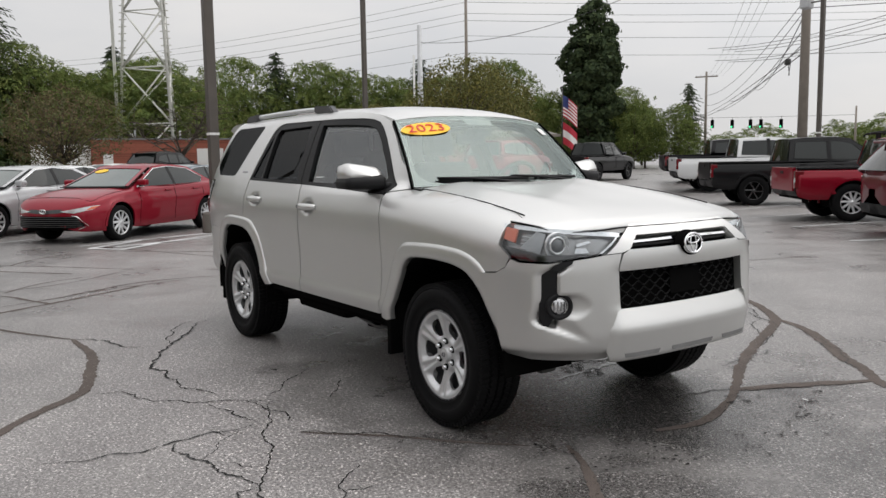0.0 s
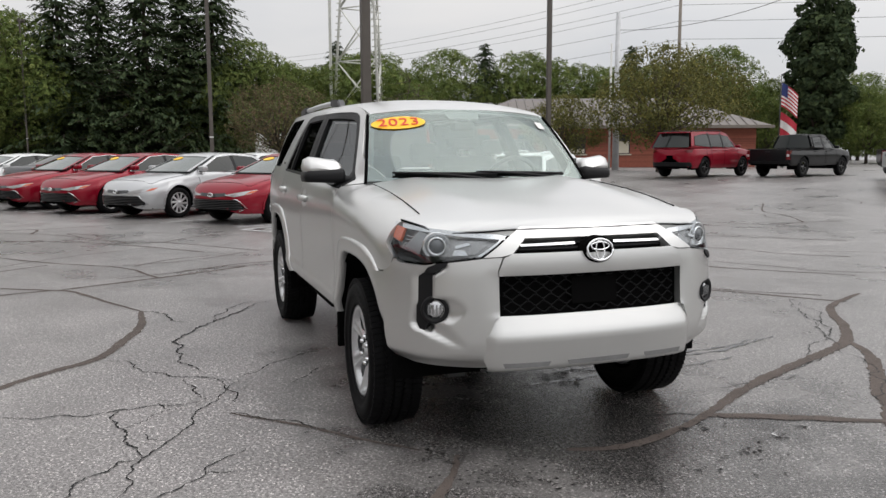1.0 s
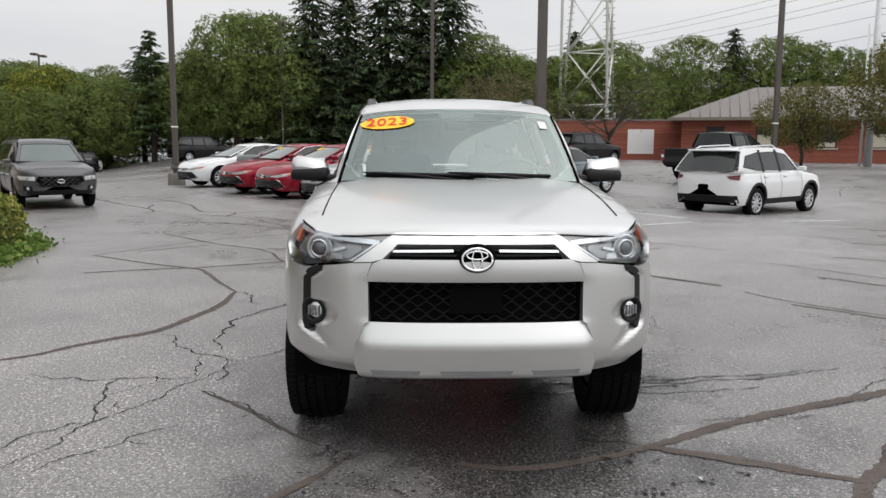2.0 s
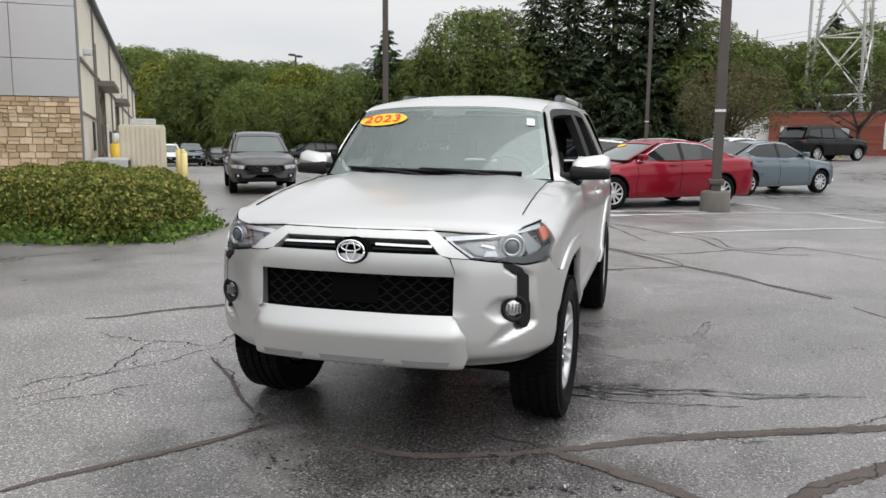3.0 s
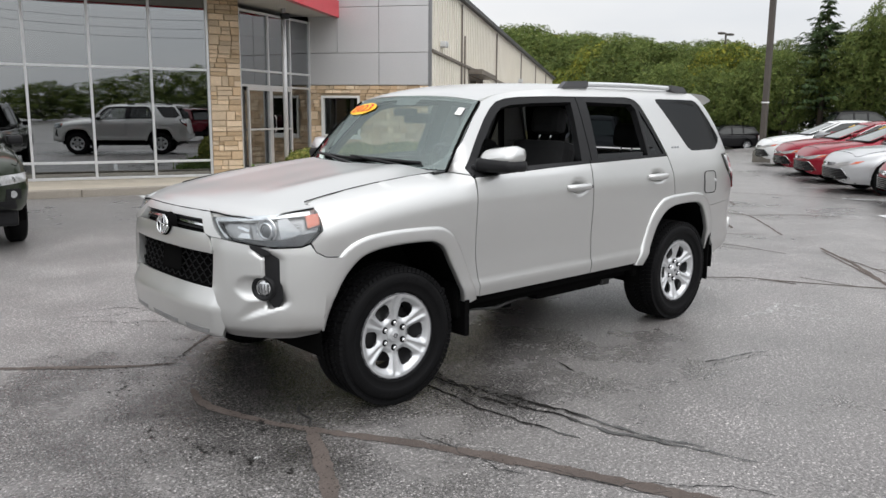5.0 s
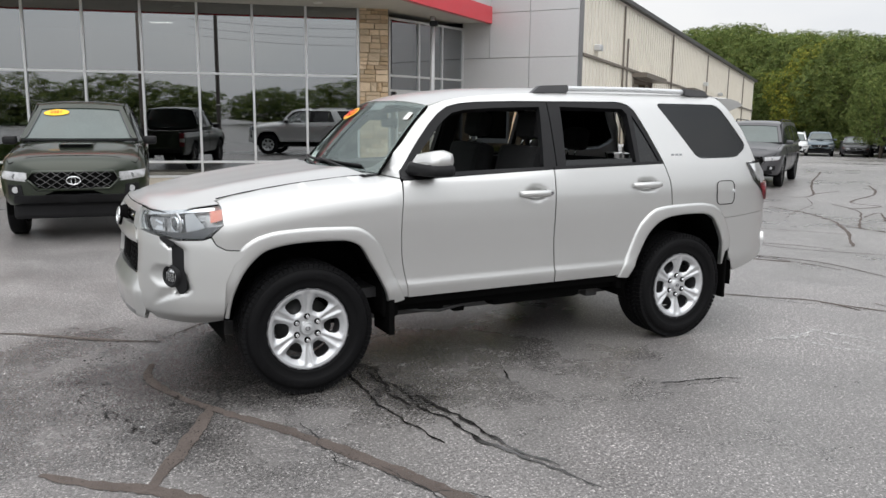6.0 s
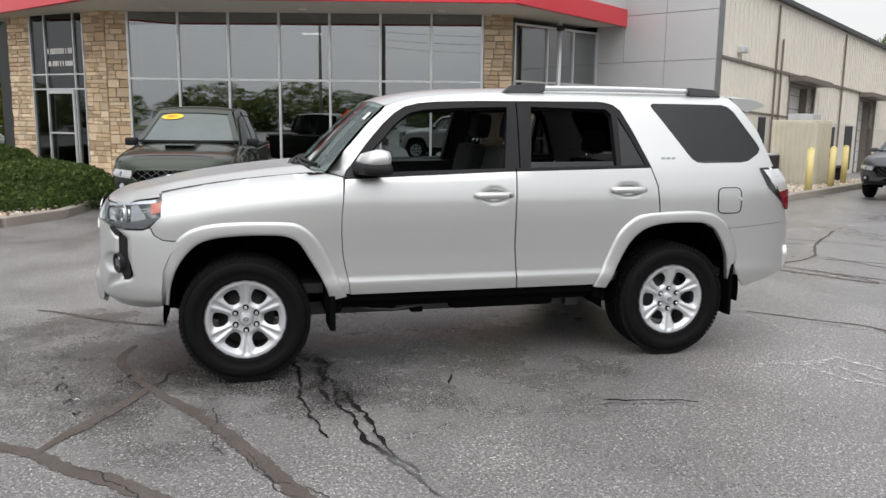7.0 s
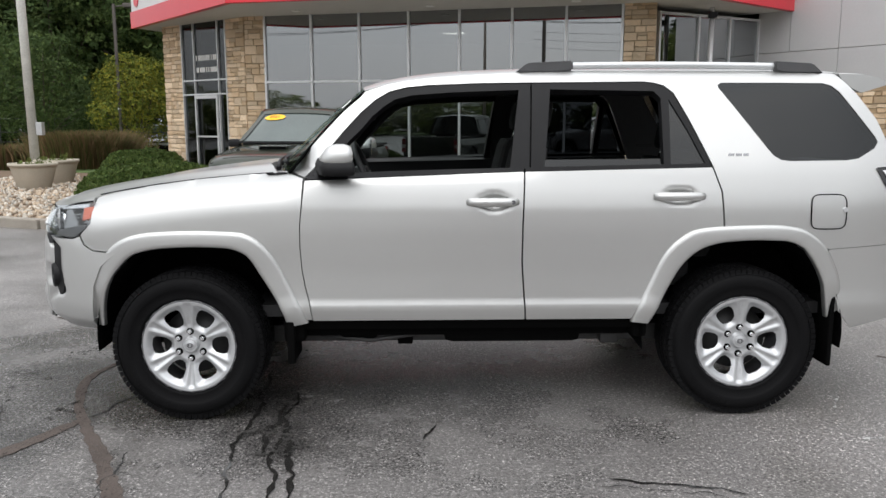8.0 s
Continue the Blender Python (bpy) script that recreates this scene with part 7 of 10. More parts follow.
    if spec["kind"] == "pickup":
        part("air_dam", box((xf - 0.5, -0.82 * w, 0.28), (xf - 0.22, 0.82 * w, sill + 0.03), 0.05), "black", c)
        part("bed_floor", box((xr + 0.05, -w + 0.12, 0.78), (xb, w - 0.12, 0.84)), "black", c)
        for s in (1, -1):
            part("bed_rail", box((xr + 0.02, min(s * (w - 0.15), s * (w - 0.045)), edge(xr) - 0.02), (xb, max(s * (w - 0.15), s * (w - 0.045)), edge(xr) + 0.02), 0.012), "black", c)
            part("bed_wall", box((xr + 0.05, min(s * (w - 0.15), s * (w - 0.12)), 0.8), (xb, max(s * (w - 0.15), s * (w - 0.12)), edge(xr))), "black", c)
        part("tailgate", box((xr - 0.02, -w + 0.17, zr - 0.48), (xr + 0.05, w - 0.17, zr + 0.015), 0.015), body, c)
        part("tailgate_handle", box((xr - 0.03, -0.12, zr - 0.12), (xr - 0.015, 0.12, zr - 0.06), 0.005), "black", c)
    # greenhouse
    rp = [(xbt + (xt - xbt) * k / 8, roofz(xbt + (xt - xbt) * k / 8)) for k in range(9)]
    upper = [(xw, edge(xw)), (xt, roofz(xt) - 0.03)] + [(x, z - 0.03) for x, z in rp[::-1][1:]] + [(xb, edge(xb))] + [(x, edge(x)) for x in (xb + (xw - xb) * k / 6 for k in range(1, 6))]
    both("upper_side", sheet(upper, at(), 0.1, 0.02, (0, 1, 0)), body, c)
    both("side_window", sheet(list(spec["dlo"]), at(0.008), 0.1, 0.01, (0, 1, 0)), "autoglass", c, "dark side glass")
    dlo = list(spec["dlo"])
    both("window_trim", tube([(x, half(x, z) + 0.012, z) for x, z in dlo + dlo[:1]], 0.009, 4), "chrome" if spec["kind"] == "sedan" else "black", c)
    for p0, p1 in spec["pillars"]:
        zt = roofz((p0 + p1) / 2) - 0.07
        both("pillar", sheet([(p0, belt + 0.03), (p1, belt + 0.03), (p1, zt), (p0, zt)], at(0.012), 0.1, 0.008, (0, 1, 0)), "black", c)
    part("roof", sheet([[(xt, -rw - 0.02), (xt + 0.03, 0), (xt, rw + 0.02), (xbt, rw + 0.02), (xbt - 0.03, 0), (xbt, -rw - 0.02)]], lambda x, y: (x, y, roofz(x) - 0.035 * (abs(y) / rw) ** 2.4), 0.15, 0.02, (0, 0, 1)), body, c)

    def pane(x0, z0, x1, z1, w0, w1, bow):
        def f(u, v):
            return (x0 + (x1 - x0) * v + bow * (1 - u * u), u * (w0 + (w1 - w0) * v), z0 + (z1 - z0) * v - 0.03 * u * u * v)
        return f
    ws_fn = pane(xw + 0.0, zw + 0.03, xt, roofz(xt) - 0.004, w - 0.15, rw, 0.09)
    part("windscreen", sheet([(-1, 0), (1, 0), (1, 1), (-1, 1)], ws_fn, 0.15, 0.01, (1, 0, 1)), "screenglass", c, "windscreen")

    def over(u, v):
        return tuple(Vector(ws_fn(u, v)) + Vector((0.008, 0, 0.010)))
    for sgn in (1, -1):
        part("front_pillar", sheet([(sgn * 1.0, -0.02), (sgn * 0.915, -0.02), (sgn * 0.90, 0.86), (sgn * 1.0, 1.0)], over, 0.2, 0.01, (1, 0, 1)), body, c)
        part("screen_band", sheet([(sgn * 0.915, 0.02), (sgn * 0.89, 0.04), (sgn * 0.875, 0.84), (sgn * 0.90, 0.86)], over, 0.2, 0.006, (1, 0, 1)), "gloss", c)
    part("roof_header", sheet([(-0.99, 0.985), (-0.90, 0.86), (0.90, 0.86), (0.99, 0.985)], over, 0.2, 0.01, (1, 0, 1)), body, c)
    part("cowl", sheet([(-1, -0.12), (1, -0.12), (1, 0.03), (-1, 0.03)], lambda u, v: (ws_fn(u, 0)[0] - 0.9 * v, ws_fn(u, 0)[1], ws_fn(u, 0)[2] - 0.012 + 0.3 * max(v, 0)), 0.2, 0.02, (0, 0, 1)), "black", c)
    part("rear_screen", sheet([(-1, 0), (1, 0), (1, 1), (-1, 1)], pane(xb, zb, xbt, roofz(xbt) - 0.004, w - 0.16, rw, -0.06), 0.15, 0.01, (-1, 0, 0.4)), "autoglass", c, "dark rear glass")
    if spec["kind"] == "suv":
        part("tailgate", sheet([(-w * 0.93, zr - 0.02), (w * 0.93, zr - 0.02), (w * 0.86, zb + 0.02), (-w * 0.86, zb + 0.02)], lambda y, z: (xr + 0.02 + b * (abs(y) / w) ** 3 + (xb - xr - 0.02) * step01(zr - 0.02, zb + 0.02, z), y, z), 0.1, 0.02, (-1, 0, 0)), body, c)
        part("spoiler", box((xbt - 0.22, -rw, roofz(xbt) - 0.05), (xbt + 0.02, rw, roofz(xbt) - 0.005), 0.02), body, c)
        for s in (1, -1):
            part("roof_rail", tube([(xt - 0.25, s * (rw - 0.02), roofz(xt) + 0.02), (xt - 0.45, s * (rw - 0.02), roofz(xt - 0.45) + 0.035), (xbt + 0.3, s * (rw - 0.02), roofz(xbt + 0.3) + 0.035), (xbt + 0.1, s * (rw - 0.02), roofz(xbt) + 0.0)], 0.018, 6), "black" if body != "paint_white" else "alu", c)
    for s in (1, -1):
        my = half(xw - 0.25, belt) + 0.0
        part("door_mirror", box((xw - 0.36, min(s * my, s * (my + 0.2)), belt + 0.03), (xw - 0.22, max(s * my, s * (my + 0.2)), belt + 0.15), 0.04), body if body != "paint_green" else "black", c)
    if sticker:
        part("price_sticker", sheet([(-0.52 + 0.28 * math.cos(2 * math.pi * k / 24), 0.74 + 0.09 * math.sin(2 * math.pi * k / 24)) for k in range(24)], lambda u, v: tuple(Vector(ws_fn(u, v)) + Vector((0.006, 0, 0.008))), 0.1, 0.0, (1, 0, 1)), "sticker", c, "yellow oval sticker")
    if year:
        o, a, b = Vector(ws_fn(-0.52, 0.74)), Vector(ws_fn(-0.45, 0.74)), Vector(ws_fn(-0.52, 0.8))
        ux = (a - o).normalized()
        uz = ux.cross((b - o).normalized()).normalized()
        uy = uz.cross(ux)
        lettering("year", year, 0.085, Matrix.Translation(o + uz * 0.02) @ Matrix(((ux.x, uy.x, uz.x, 0), (ux.y, uy.y, uz.y, 0), (ux.z, uy.z, uz.z, 0), (0, 0, 0, 1))), "stickerred", c, 0.001, 1.05)
    # wells, floor and wheels
    part("underbody", box((xr + 0.15, -w + 0.14, sill + 0.0), (xf - 0.3, w - 0.14, sill + 0.2), 0.03), "matblack", c)
    for x in (ax, -ax):
        for s in (1, -1):
            well = bmesh.new()
            pts = arc(x, zc, arch + 0.004, 195, -15, 12)
            for k, (px, pz) in enumerate(pts):
                well.verts.new((px, s * 0.45, pz)), well.verts.new((px, s * (w - 0.05), pz))
            well.verts.ensure_lookup_table()
            for k in range(len(pts) - 1):
                well.faces.new((well.verts[2 * k], well.verts[2 * k + 1], well.verts[2 * k + 3], well.verts[2 * k + 2]))
            part("wheel_well", well, "matblack", c)
            part("well_back", box((x - arch, s * 0.45 - 0.01, sill), (x + arch, s * 0.45 + 0.01, zc + arch)), "matblack", c)
            add_wheel(c, x, s * (w - 0.13), R, plain_wheel(R, spec["rim"], dark_rims))
    return c


def park(x, y, heading):
    return pose(x, y, rise(x, y), 0, 0, heading)


sedan_row = "dealer sedans in a row"
red_sedan = vehicle(SEDAN, "paint_red", "red four-door sedan with dark slatted grille, parked nose out", "car", park(-12.45, 1.0, -52), sedan_row, sticker=True)
vehicle(SEDAN, "paint_silver", "silver four-door sedan with dark slatted grille, parked nose out", "car", park(-14.6, -0.85, -52), sedan_row, sticker=True)
copy_thing(red_sedan, park(-16.6, -2.35, -52))
copy_thing(red_sedan, park(-18.6, -3.8, -52))
white_sedan = vehicle(SEDAN, "paint_white", "white four-door sedan parked at the end of the row", "car", park(-22.0, -6.0, -52), sedan_row)
vehicle(COMPACT, "paint_slate", "slate blue compact sedan parked behind the red one", "car", park(-18.15, 4.06, 131))
vehicle(SUVS, "paint_white", "white compact sport utility vehicle with black cladding", "car", park(-14.6, 8.5, 128), trim="cladding", front="suv")
vehicle(BIGSUV, "paint_red", "large red sport utility vehicle with black wheels", "car", park(-22.7, 20.1, 112), dark_rims=True, front="suv")
black_pick = vehicle(PICKUP, "paint_black", "black four-door pickup truck", "truck", park(-21.3, 24.1, 108), "black pickups", front="hex", dark_rims=True)
copy_thing(black_pick, park(-24.0, 11.5, 128))
vehicle(BIGPICK, "paint_black", "black full-size pickup truck seen beside the white one, black wheels", "truck", park(-7.73, 18.77, 47), "pickups with their tails out", dark_rims=True, trim="cladding", front="suv")
vehicle(BIGPICK, "paint_white", "white full-size pickup truck with red tail lamps", "truck", park(-12.12, 22.86, 47), "pickups with their tails out", front="suv")
copy_thing(black_pick, park(-15.4, 25.9, 47))
racked = vehicle(PICKUP, "paint_red", "red pickup truck with a roof rack and dark bed rails", "truck", park(-3.26, 15.01, 47), "pickups with their tails out", front="hex")
vehicle(SUVS, "paint_maroon", "maroon sport utility vehicle with grey lower trim", "car", park(-0.5, 12.3, 47), trim="cladding", front="suv")
vehicle(PICKUP, "paint_green", "dark green pickup truck with black hexagon grille", "truck", park(2.0, -8.0, 83.0) @ Matrix.Diagonal((0.97, 0.9, 0.98, 1)), sticker=True, front="hex", dark_rims=True, year="2021")
vehicle(BIGSUV, "paint_grey", "dark grey sport utility vehicle parked by the workshop", "car", park(-13.56, -9.1, 33.0) @ Matrix.Diagonal((0.86, 0.82, 0.81, 1)), front="suv", dark_rims=True)
# back row and far lot
vehicle(COMPACT, "paint_silver", "silver compact car parked beyond the planting bed", "car", park(12.5, -32.6, 112))
far_suv = vehicle(SUVS, "paint_black", "black crossover parked at the back", "car", park(-37.0, 9.0, 128), "cars at the back of the lot", front="suv")
for x, y, hd in ((-48.1, -23.8, -40), (-52.9, -31.9, 38), (-48.0, -14.4, 130)):
    copy_thing(far_suv, park(x, y, hd))
for x, y, hd in ((-21.5, 1.6, 128), (-26.5, 4.2, 128), (-51.3, -23.6, 30), (-46.2, -36.4, 38), (-12.0, 9.6 + 5, 128)):
    if y < 14:
        copy_thing(white_sedan, park(x, y, hd))
slate2 = vehicle(SEDAN, "paint_grey", "dark grey sedan in the back row", "car", park(-24.4, -0.4, 128), "cars at the back of the lot")
for x, y, hd in ((-21.2, -3.7, 128), (-50.6, -32.6, 38), (-54.8, -30.6, 38)):
    copy_thing(slate2, park(x, y, hd))
copy_thing(red_sedan, park(-52.0, -27.6, 30))
vehicle(SUVS, "paint_white", "white crossover in the far row before the woods", "car", park(-46.8, -34.7, 38), "cars at the back of the lot", front="suv")
vehicle(PICKUP, "paint_slate", "dark blue pickup truck in the far row before the woods", "truck", park(-48.6, -34.0, 38), "cars at the back of the lot", front="hex")
rack = new("roof_rack")
rack.parent = racked
for s in (1, -1):
    part("rack_rail", tube([(0.5, s * 0.5, 1.80), (0.42, s * 0.52, 1.855), (-0.2, s * 0.53, 1.87), (-0.85, s * 0.53, 1.84), (-0.92, s * 0.52, 1.79)], 0.024, 8), "black", rack, "black rack side rail")
for k in range(6):
    part("rack_bar", tube([(0.36 - 0.23 * k, -0.52, 1.862), (0.36 - 0.23 * k, 0, 1.872), (0.36 - 0.23 * k, 0.52, 1.862)], 0.016, 6), "black", rack)
for s in (1, -1):
    for x in (0.3, -0.6):
        part("rack_foot", box((x - 0.05, s * 0.53 - 0.02, 1.70), (x + 0.05, s * 0.53 + 0.02, 1.86), 0.01), "black", rack)

# ---- trees, hedges and planting ----
M["footing"] = material("footing_concrete", (0.13, 0.12, 0.105), 0.85, var=0.25, scale=3, bump=0.3)
M["mastpaint"] = material("weathered_white_paint", (0.62, 0.62, 0.58), 0.6, var=0.2, scale=3, grain=30, bump=0.2)
M["greenlamp"] = material("green_signal", (0.05, 0.9, 0.35), 0.4, emit=1.5)

def leaves(points, size, seed, flat=0.0, quads=1, sprays=False):
    """Many small leaf clumps at the given points, as one mesh."""
    rnd = random.Random(seed)
    vs, fs = [], []
    for p, s in points:
        for _ in range(quads):
            d = Vector((rnd.gauss(0, 1), rnd.gauss(0, 1), rnd.gauss(0, 1) * (1 - flat) + flat)).normalized()
            q = d.to_track_quat("Z", "Y")
            r = Matrix.Rotation(rnd.uniform(0, 6.28), 3, "Z")
            if sprays:
                # drooping sprays that point away from the trunk
                o = Vector((p.x, p.y, 0))
                along = (o.normalized() + Vector((rnd.gauss(0, 0.45), rnd.gauss(0, 0.45), -0.35 + rnd.gauss(0, 0.25)))).normalized()
                q = along.to_track_quat("X", "Z")
                r = Matrix.Rotation(rnd.uniform(-0.9, 0.9), 3, "X")
            k = len(vs)
            sz = size * s * rnd.uniform(0.6, 1.4)
            off = Vector((rnd.uniform(-1, 1), rnd.uniform(-1, 1), rnd.uniform(-1, 1))) * size * 0.5
            slim = 0.4 if sprays else 1.0
            for a, b in ((-0.5, -0.05), (0.02, -0.36 * slim), (0.52, 0.06), (-0.04, 0.38 * slim)):
                v = q @ (r @ Vector((a * sz, b * sz, 0.12 * sz * (a * a - 0.1)))) + p + off
                vs.append(v)
            fs.append((k, k + 1, k + 2, k + 3))
    me = bpy.data.meshes.new("leaves")
    me.from_pydata(vs, [], fs)
    return me


def leaf_cloud(spots, size, seed, slim=0.8):
    """One mesh of small bent leaf sprays: each spot is (place, facing, along or None, scale)."""
    rng = np.random.default_rng(seed)
    n = len(spots)
    p = np.array([q[0] for q in spots], float)
    f = np.array([q[1] for q in spots], float)
    g = rng.normal(size=(n, 3))
    for i, q in enumerate(spots):
        if q[2] is not None:
            g[i] = q[2]
    k = np.array([q[3] for q in spots])[:, None] * size * rng.uniform(0.65, 1.35, (n, 1))
    f /= np.linalg.norm(f, axis=1, keepdims=True)
    g -= f * (g * f).sum(1, keepdims=True)
    g /= np.linalg.norm(g, axis=1, keepdims=True) + 1e-9
    h = np.cross(f, g)
    rows = []
    for a, b, c in ((-0.5, 0.0, 0.0), (0.02, -0.42 * slim, 0.09), (0.55, 0.05, -0.05), (-0.03, 0.42 * slim, 0.09)):
        rows.append(p + k * (g * a + h * b + f * c))
    vs = np.stack(rows, 1).reshape(-1, 3)
    me = bpy.data.meshes.new("leaves")
    me.from_pydata(vs.tolist(), [], [(4 * i, 4 * i + 1, 4 * i + 2, 4 * i + 3) for i in range(n)])
    return me


def crowned(seed, height, spread, leaf, count, size, low=0.22, clumps=34, loose=0.0, mass=(0.24, 0.42)):
    """A broadleaf tree: trunk, forked limbs and a crown of rounded leafy masses with gaps between."""
    rnd = random.Random(seed)
    wood, spots = bmesh.new(), []
    r0 = height * 0.02
    fork = height * (low + 0.06)
    tube([(0, 0, -0.3), (0.08, 0, fork * 0.5), (0.0, 0.1, fork)], [r0 * 1.35, r0, r0 * 0.85], 8, wood)
    zc, hz = height * (1 + low) / 2, height * (1 - low) / 2
    masses = []
    for i in range(clumps):
        # golden-angle spread over an egg that is widest below its middle
        t = (i + 0.5) / clumps
        v = 1 - 2 * t
        a = i * 2.39996 + rnd.uniform(-0.35, 0.35)
        ring = math.sqrt(max(0.0, 1 - v * v)) * (1.0 - 0.22 * max(0.0, v))
        f = rnd.uniform(0.62, 0.92)
        c = Vector((math.cos(a) * ring * spread * f, math.sin(a) * ring * spread * f, zc + v * hz * rnd.uniform(0.72, 0.95)))
        masses.append((c, spread * rnd.uniform(*mass)))
    for c, r in masses[::3 if mass[0] > 0.2 else 1]:
        mid_ = Vector((c.x * 0.45, c.y * 0.45, fork + (c.z - fork) * 0.5))
        tube([(0, 0, fork * 0.9), mid_, c], [r0 * 0.5, r0 * 0.28, r0 * 0.08], 5, wood)
    total = sum(r * r for _, r in masses)
    for c, r in masses:
        out_ = Vector((c.x, c.y, (c.z - zc) * 0.8))
        out_ = out_.normalized() if out_.length > 0.1 else Vector((0, 0, 1))
        for _ in range(int(count * 0.9 * r * r / total)):
            d = Vector((rnd.gauss(0, 1), rnd.gauss(0, 1), rnd.gauss(0, 1))).normalized()
            if d.dot(out_) < -0.25 and rnd.random() < 0.8:
                d = -d
            rr = r * (rnd.uniform(0.80, 1.06) if rnd.random() > loose else rnd.uniform(0.9, 1.45))
            q = c + Vector((d.x * rr, d.y * rr, d.z * rr * 0.78))
            n = d + Vector((rnd.gauss(0, 0.45), rnd.gauss(0, 0.45), rnd.gauss(0, 0.45) + 0.25))
            spots.append((q, n, None, 1.0))
    for _ in range(int(count * 0.1)):
        c, r = rnd.choice(masses)
        q = Vector((c.x * 0.5, c.y * 0.5, zc + (c.z - zc) * 0.6)) + Vector((rnd.gauss(0, r), rnd.gauss(0, r), rnd.gauss(0, r))) * 0.6
        spots.append((q, (rnd.gauss(0, 1), rnd.gauss(0, 1), rnd.gauss(0, 1)), None, 1.7))
    wm = bpy.data.meshes.new("trunk")
    wood.to_mesh(wm)
    wood.free()
    wm.materials.append(M["bark"])
    crown = leaf_cloud(spots, size, seed)
    crown.materials.append(M[leaf])
    return wm, crown


def spruce(seed, height, spread, leaf, size=0.5, power=0.8, droop=0.3, whorl=0.36, sprays=12, bare=0.05):
    """A conifer: straight trunk, whorls of drooping boughs, each a flat fan of needle sprays."""
    rnd = random.Random(seed)
    wood, spots = bmesh.new(), []
    r0 = height * 0.017
    tube([(0, 0, -0.3), (0.03, 0.02, height * 0.5), (0, 0, height * 0.985)], [r0 * 1.3, r0 * 0.7, r0 * 0.08], 8, wood)
    z = height * bare + 0.3
    while z < height * 0.985:
        t = z / height
        n = rnd.randint(7, 10) if t < 0.8 else 7
        turn = rnd.uniform(0, 6.28)
        for i in range(n):
            a = turn + 2 * math.pi * i / n + rnd.uniform(-0.25, 0.25)
            reach = (spread * (1 - t) ** power * rnd.uniform(0.42, 1.14) + 0.18) * (0.75 + 0.25 * min(1, t / 0.15))
            d = Vector((math.cos(a), math.sin(a), 0))
            side_ = Vector((-d.y, d.x, 0))
            fall = droop * reach * rnd.uniform(0.2, 1.5)
            z0, z = z, z + rnd.uniform(-0.9, 0.9) * whorl
            if i % 3 == 0:
                tube([(0, 0, z), d * reach * 0.5 + Vector((0, 0, z - fall * 0.3)), d * reach * 0.96 + Vector((0, 0, z - fall))], [0.05 * (1.1 - t), 0.03 * (1.1 - t), 0.008], 4, wood)
            m = max(4, int(sprays * (0.4 + reach / spread)))
            for k in range(m):
                f = 0.12 + 0.88 * (k + rnd.random()) / m
                lean = rnd.choice((-1, 1)) * rnd.uniform(0.2, 0.9)
                q = d * reach * f + side_ * lean * 0.22 * reach * (1.05 - f) + Vector((0, 0, z - fall * f * f + rnd.uniform(-0.12, 0.06)))
                along = d + side_ * lean * 0.8 + Vector((0, 0, -0.35 - 0.6 * rnd.random()))
                face = Vector((d.x * 0.5 + rnd.gauss(0, 0.25), d.y * 0.5 + rnd.gauss(0, 0.25), 0.8))
                spots.append((q, face, along, 1.15 - 0.35 * f))
            z = z0
        z += whorl * rnd.uniform(0.8, 1.2)
    wm = bpy.data.meshes.new("trunk")
    wood.to_mesh(wm)
    wood.free()
    wm.materials.append(M["bark"])
    crown = leaf_cloud(spots, size * 1.35, seed, 0.42)
    crown.materials.append(M[leaf])
    return wm, crown


def limb_line(rnd, a, d, length, n=5, droop=0.0, wild=0.25):
    pts, p, d = [Vector(a)], Vector(a), Vector(d).normalized()
    for _ in range(n):
        d = (d + Vector((rnd.uniform(-wild, wild), rnd.uniform(-wild, wild), rnd.uniform(-wild, wild) - droop))).normalized()
        p = p + d * (length / n)
        pts.append(p.copy())
    return pts


def thin_tree(seed, height, spread, leaf, count, size):
    """Trunk with bare limbs and twigs, and a few leaves left on them."""
    rnd = random.Random(seed)
    wood = bmesh.new()
    pts, ends = [], []
    r0, fork = height * 0.022, height * 0.3
    tube([(0, 0, -0.2), (0.05, 0, fork * 0.5), (0.0, 0.06, fork)], [r0 * 1.3, r0, r0 * 0.85], 8, wood)
    for i in range(9):
        a = i * 2.4 + rnd.uniform(-0.4, 0.4)
        line = limb_line(rnd, Vector((0, 0, fork * rnd.uniform(0.75, 1.0))), (math.cos(a), math.sin(a), rnd.uniform(0.5, 1.6)), math.hypot(spread, height - fork) * rnd.uniform(0.55, 0.85), 6, 0.0, 0.2)
        tube(line, [r0 * 0.5 * (1 - k / 7.5) for k in range(7)], 5, wood)
        for k in range(2, 7):
            ends.append(line[k])
            for _ in range(3):
                b = rnd.uniform(0, 6.28)
                tw = limb_line(rnd, line[k], (math.cos(b), math.sin(b), rnd.uniform(-0.2, 0.9)), spread * rnd.uniform(0.25, 0.5), 3, 0.02, 0.3)
                tube(tw, [0.03, 0.022, 0.014, 0.006], 3, wood)
                ends += [tw[-1], tw[2]]
    for p in ends:
        if rnd.random() > 0.3:
            c = spread * 0.19 * rnd.uniform(0.6, 1.3)
            for _ in range(max(1, count // len(ends))):
                pts.append((p + Vector((rnd.gauss(0, 0.5), rnd.gauss(0, 0.5), rnd.gauss(0, 0.38))) * c, 1.0))
    crown = leaves(pts, size, seed + 1, 0.25)
    wm = bpy.data.meshes.new("trunk")
    wood.to_mesh(wm)
    wood.free()
    wm.materials.append(M["bark"])
    crown.materials.append(M[leaf])
    return wm, crown


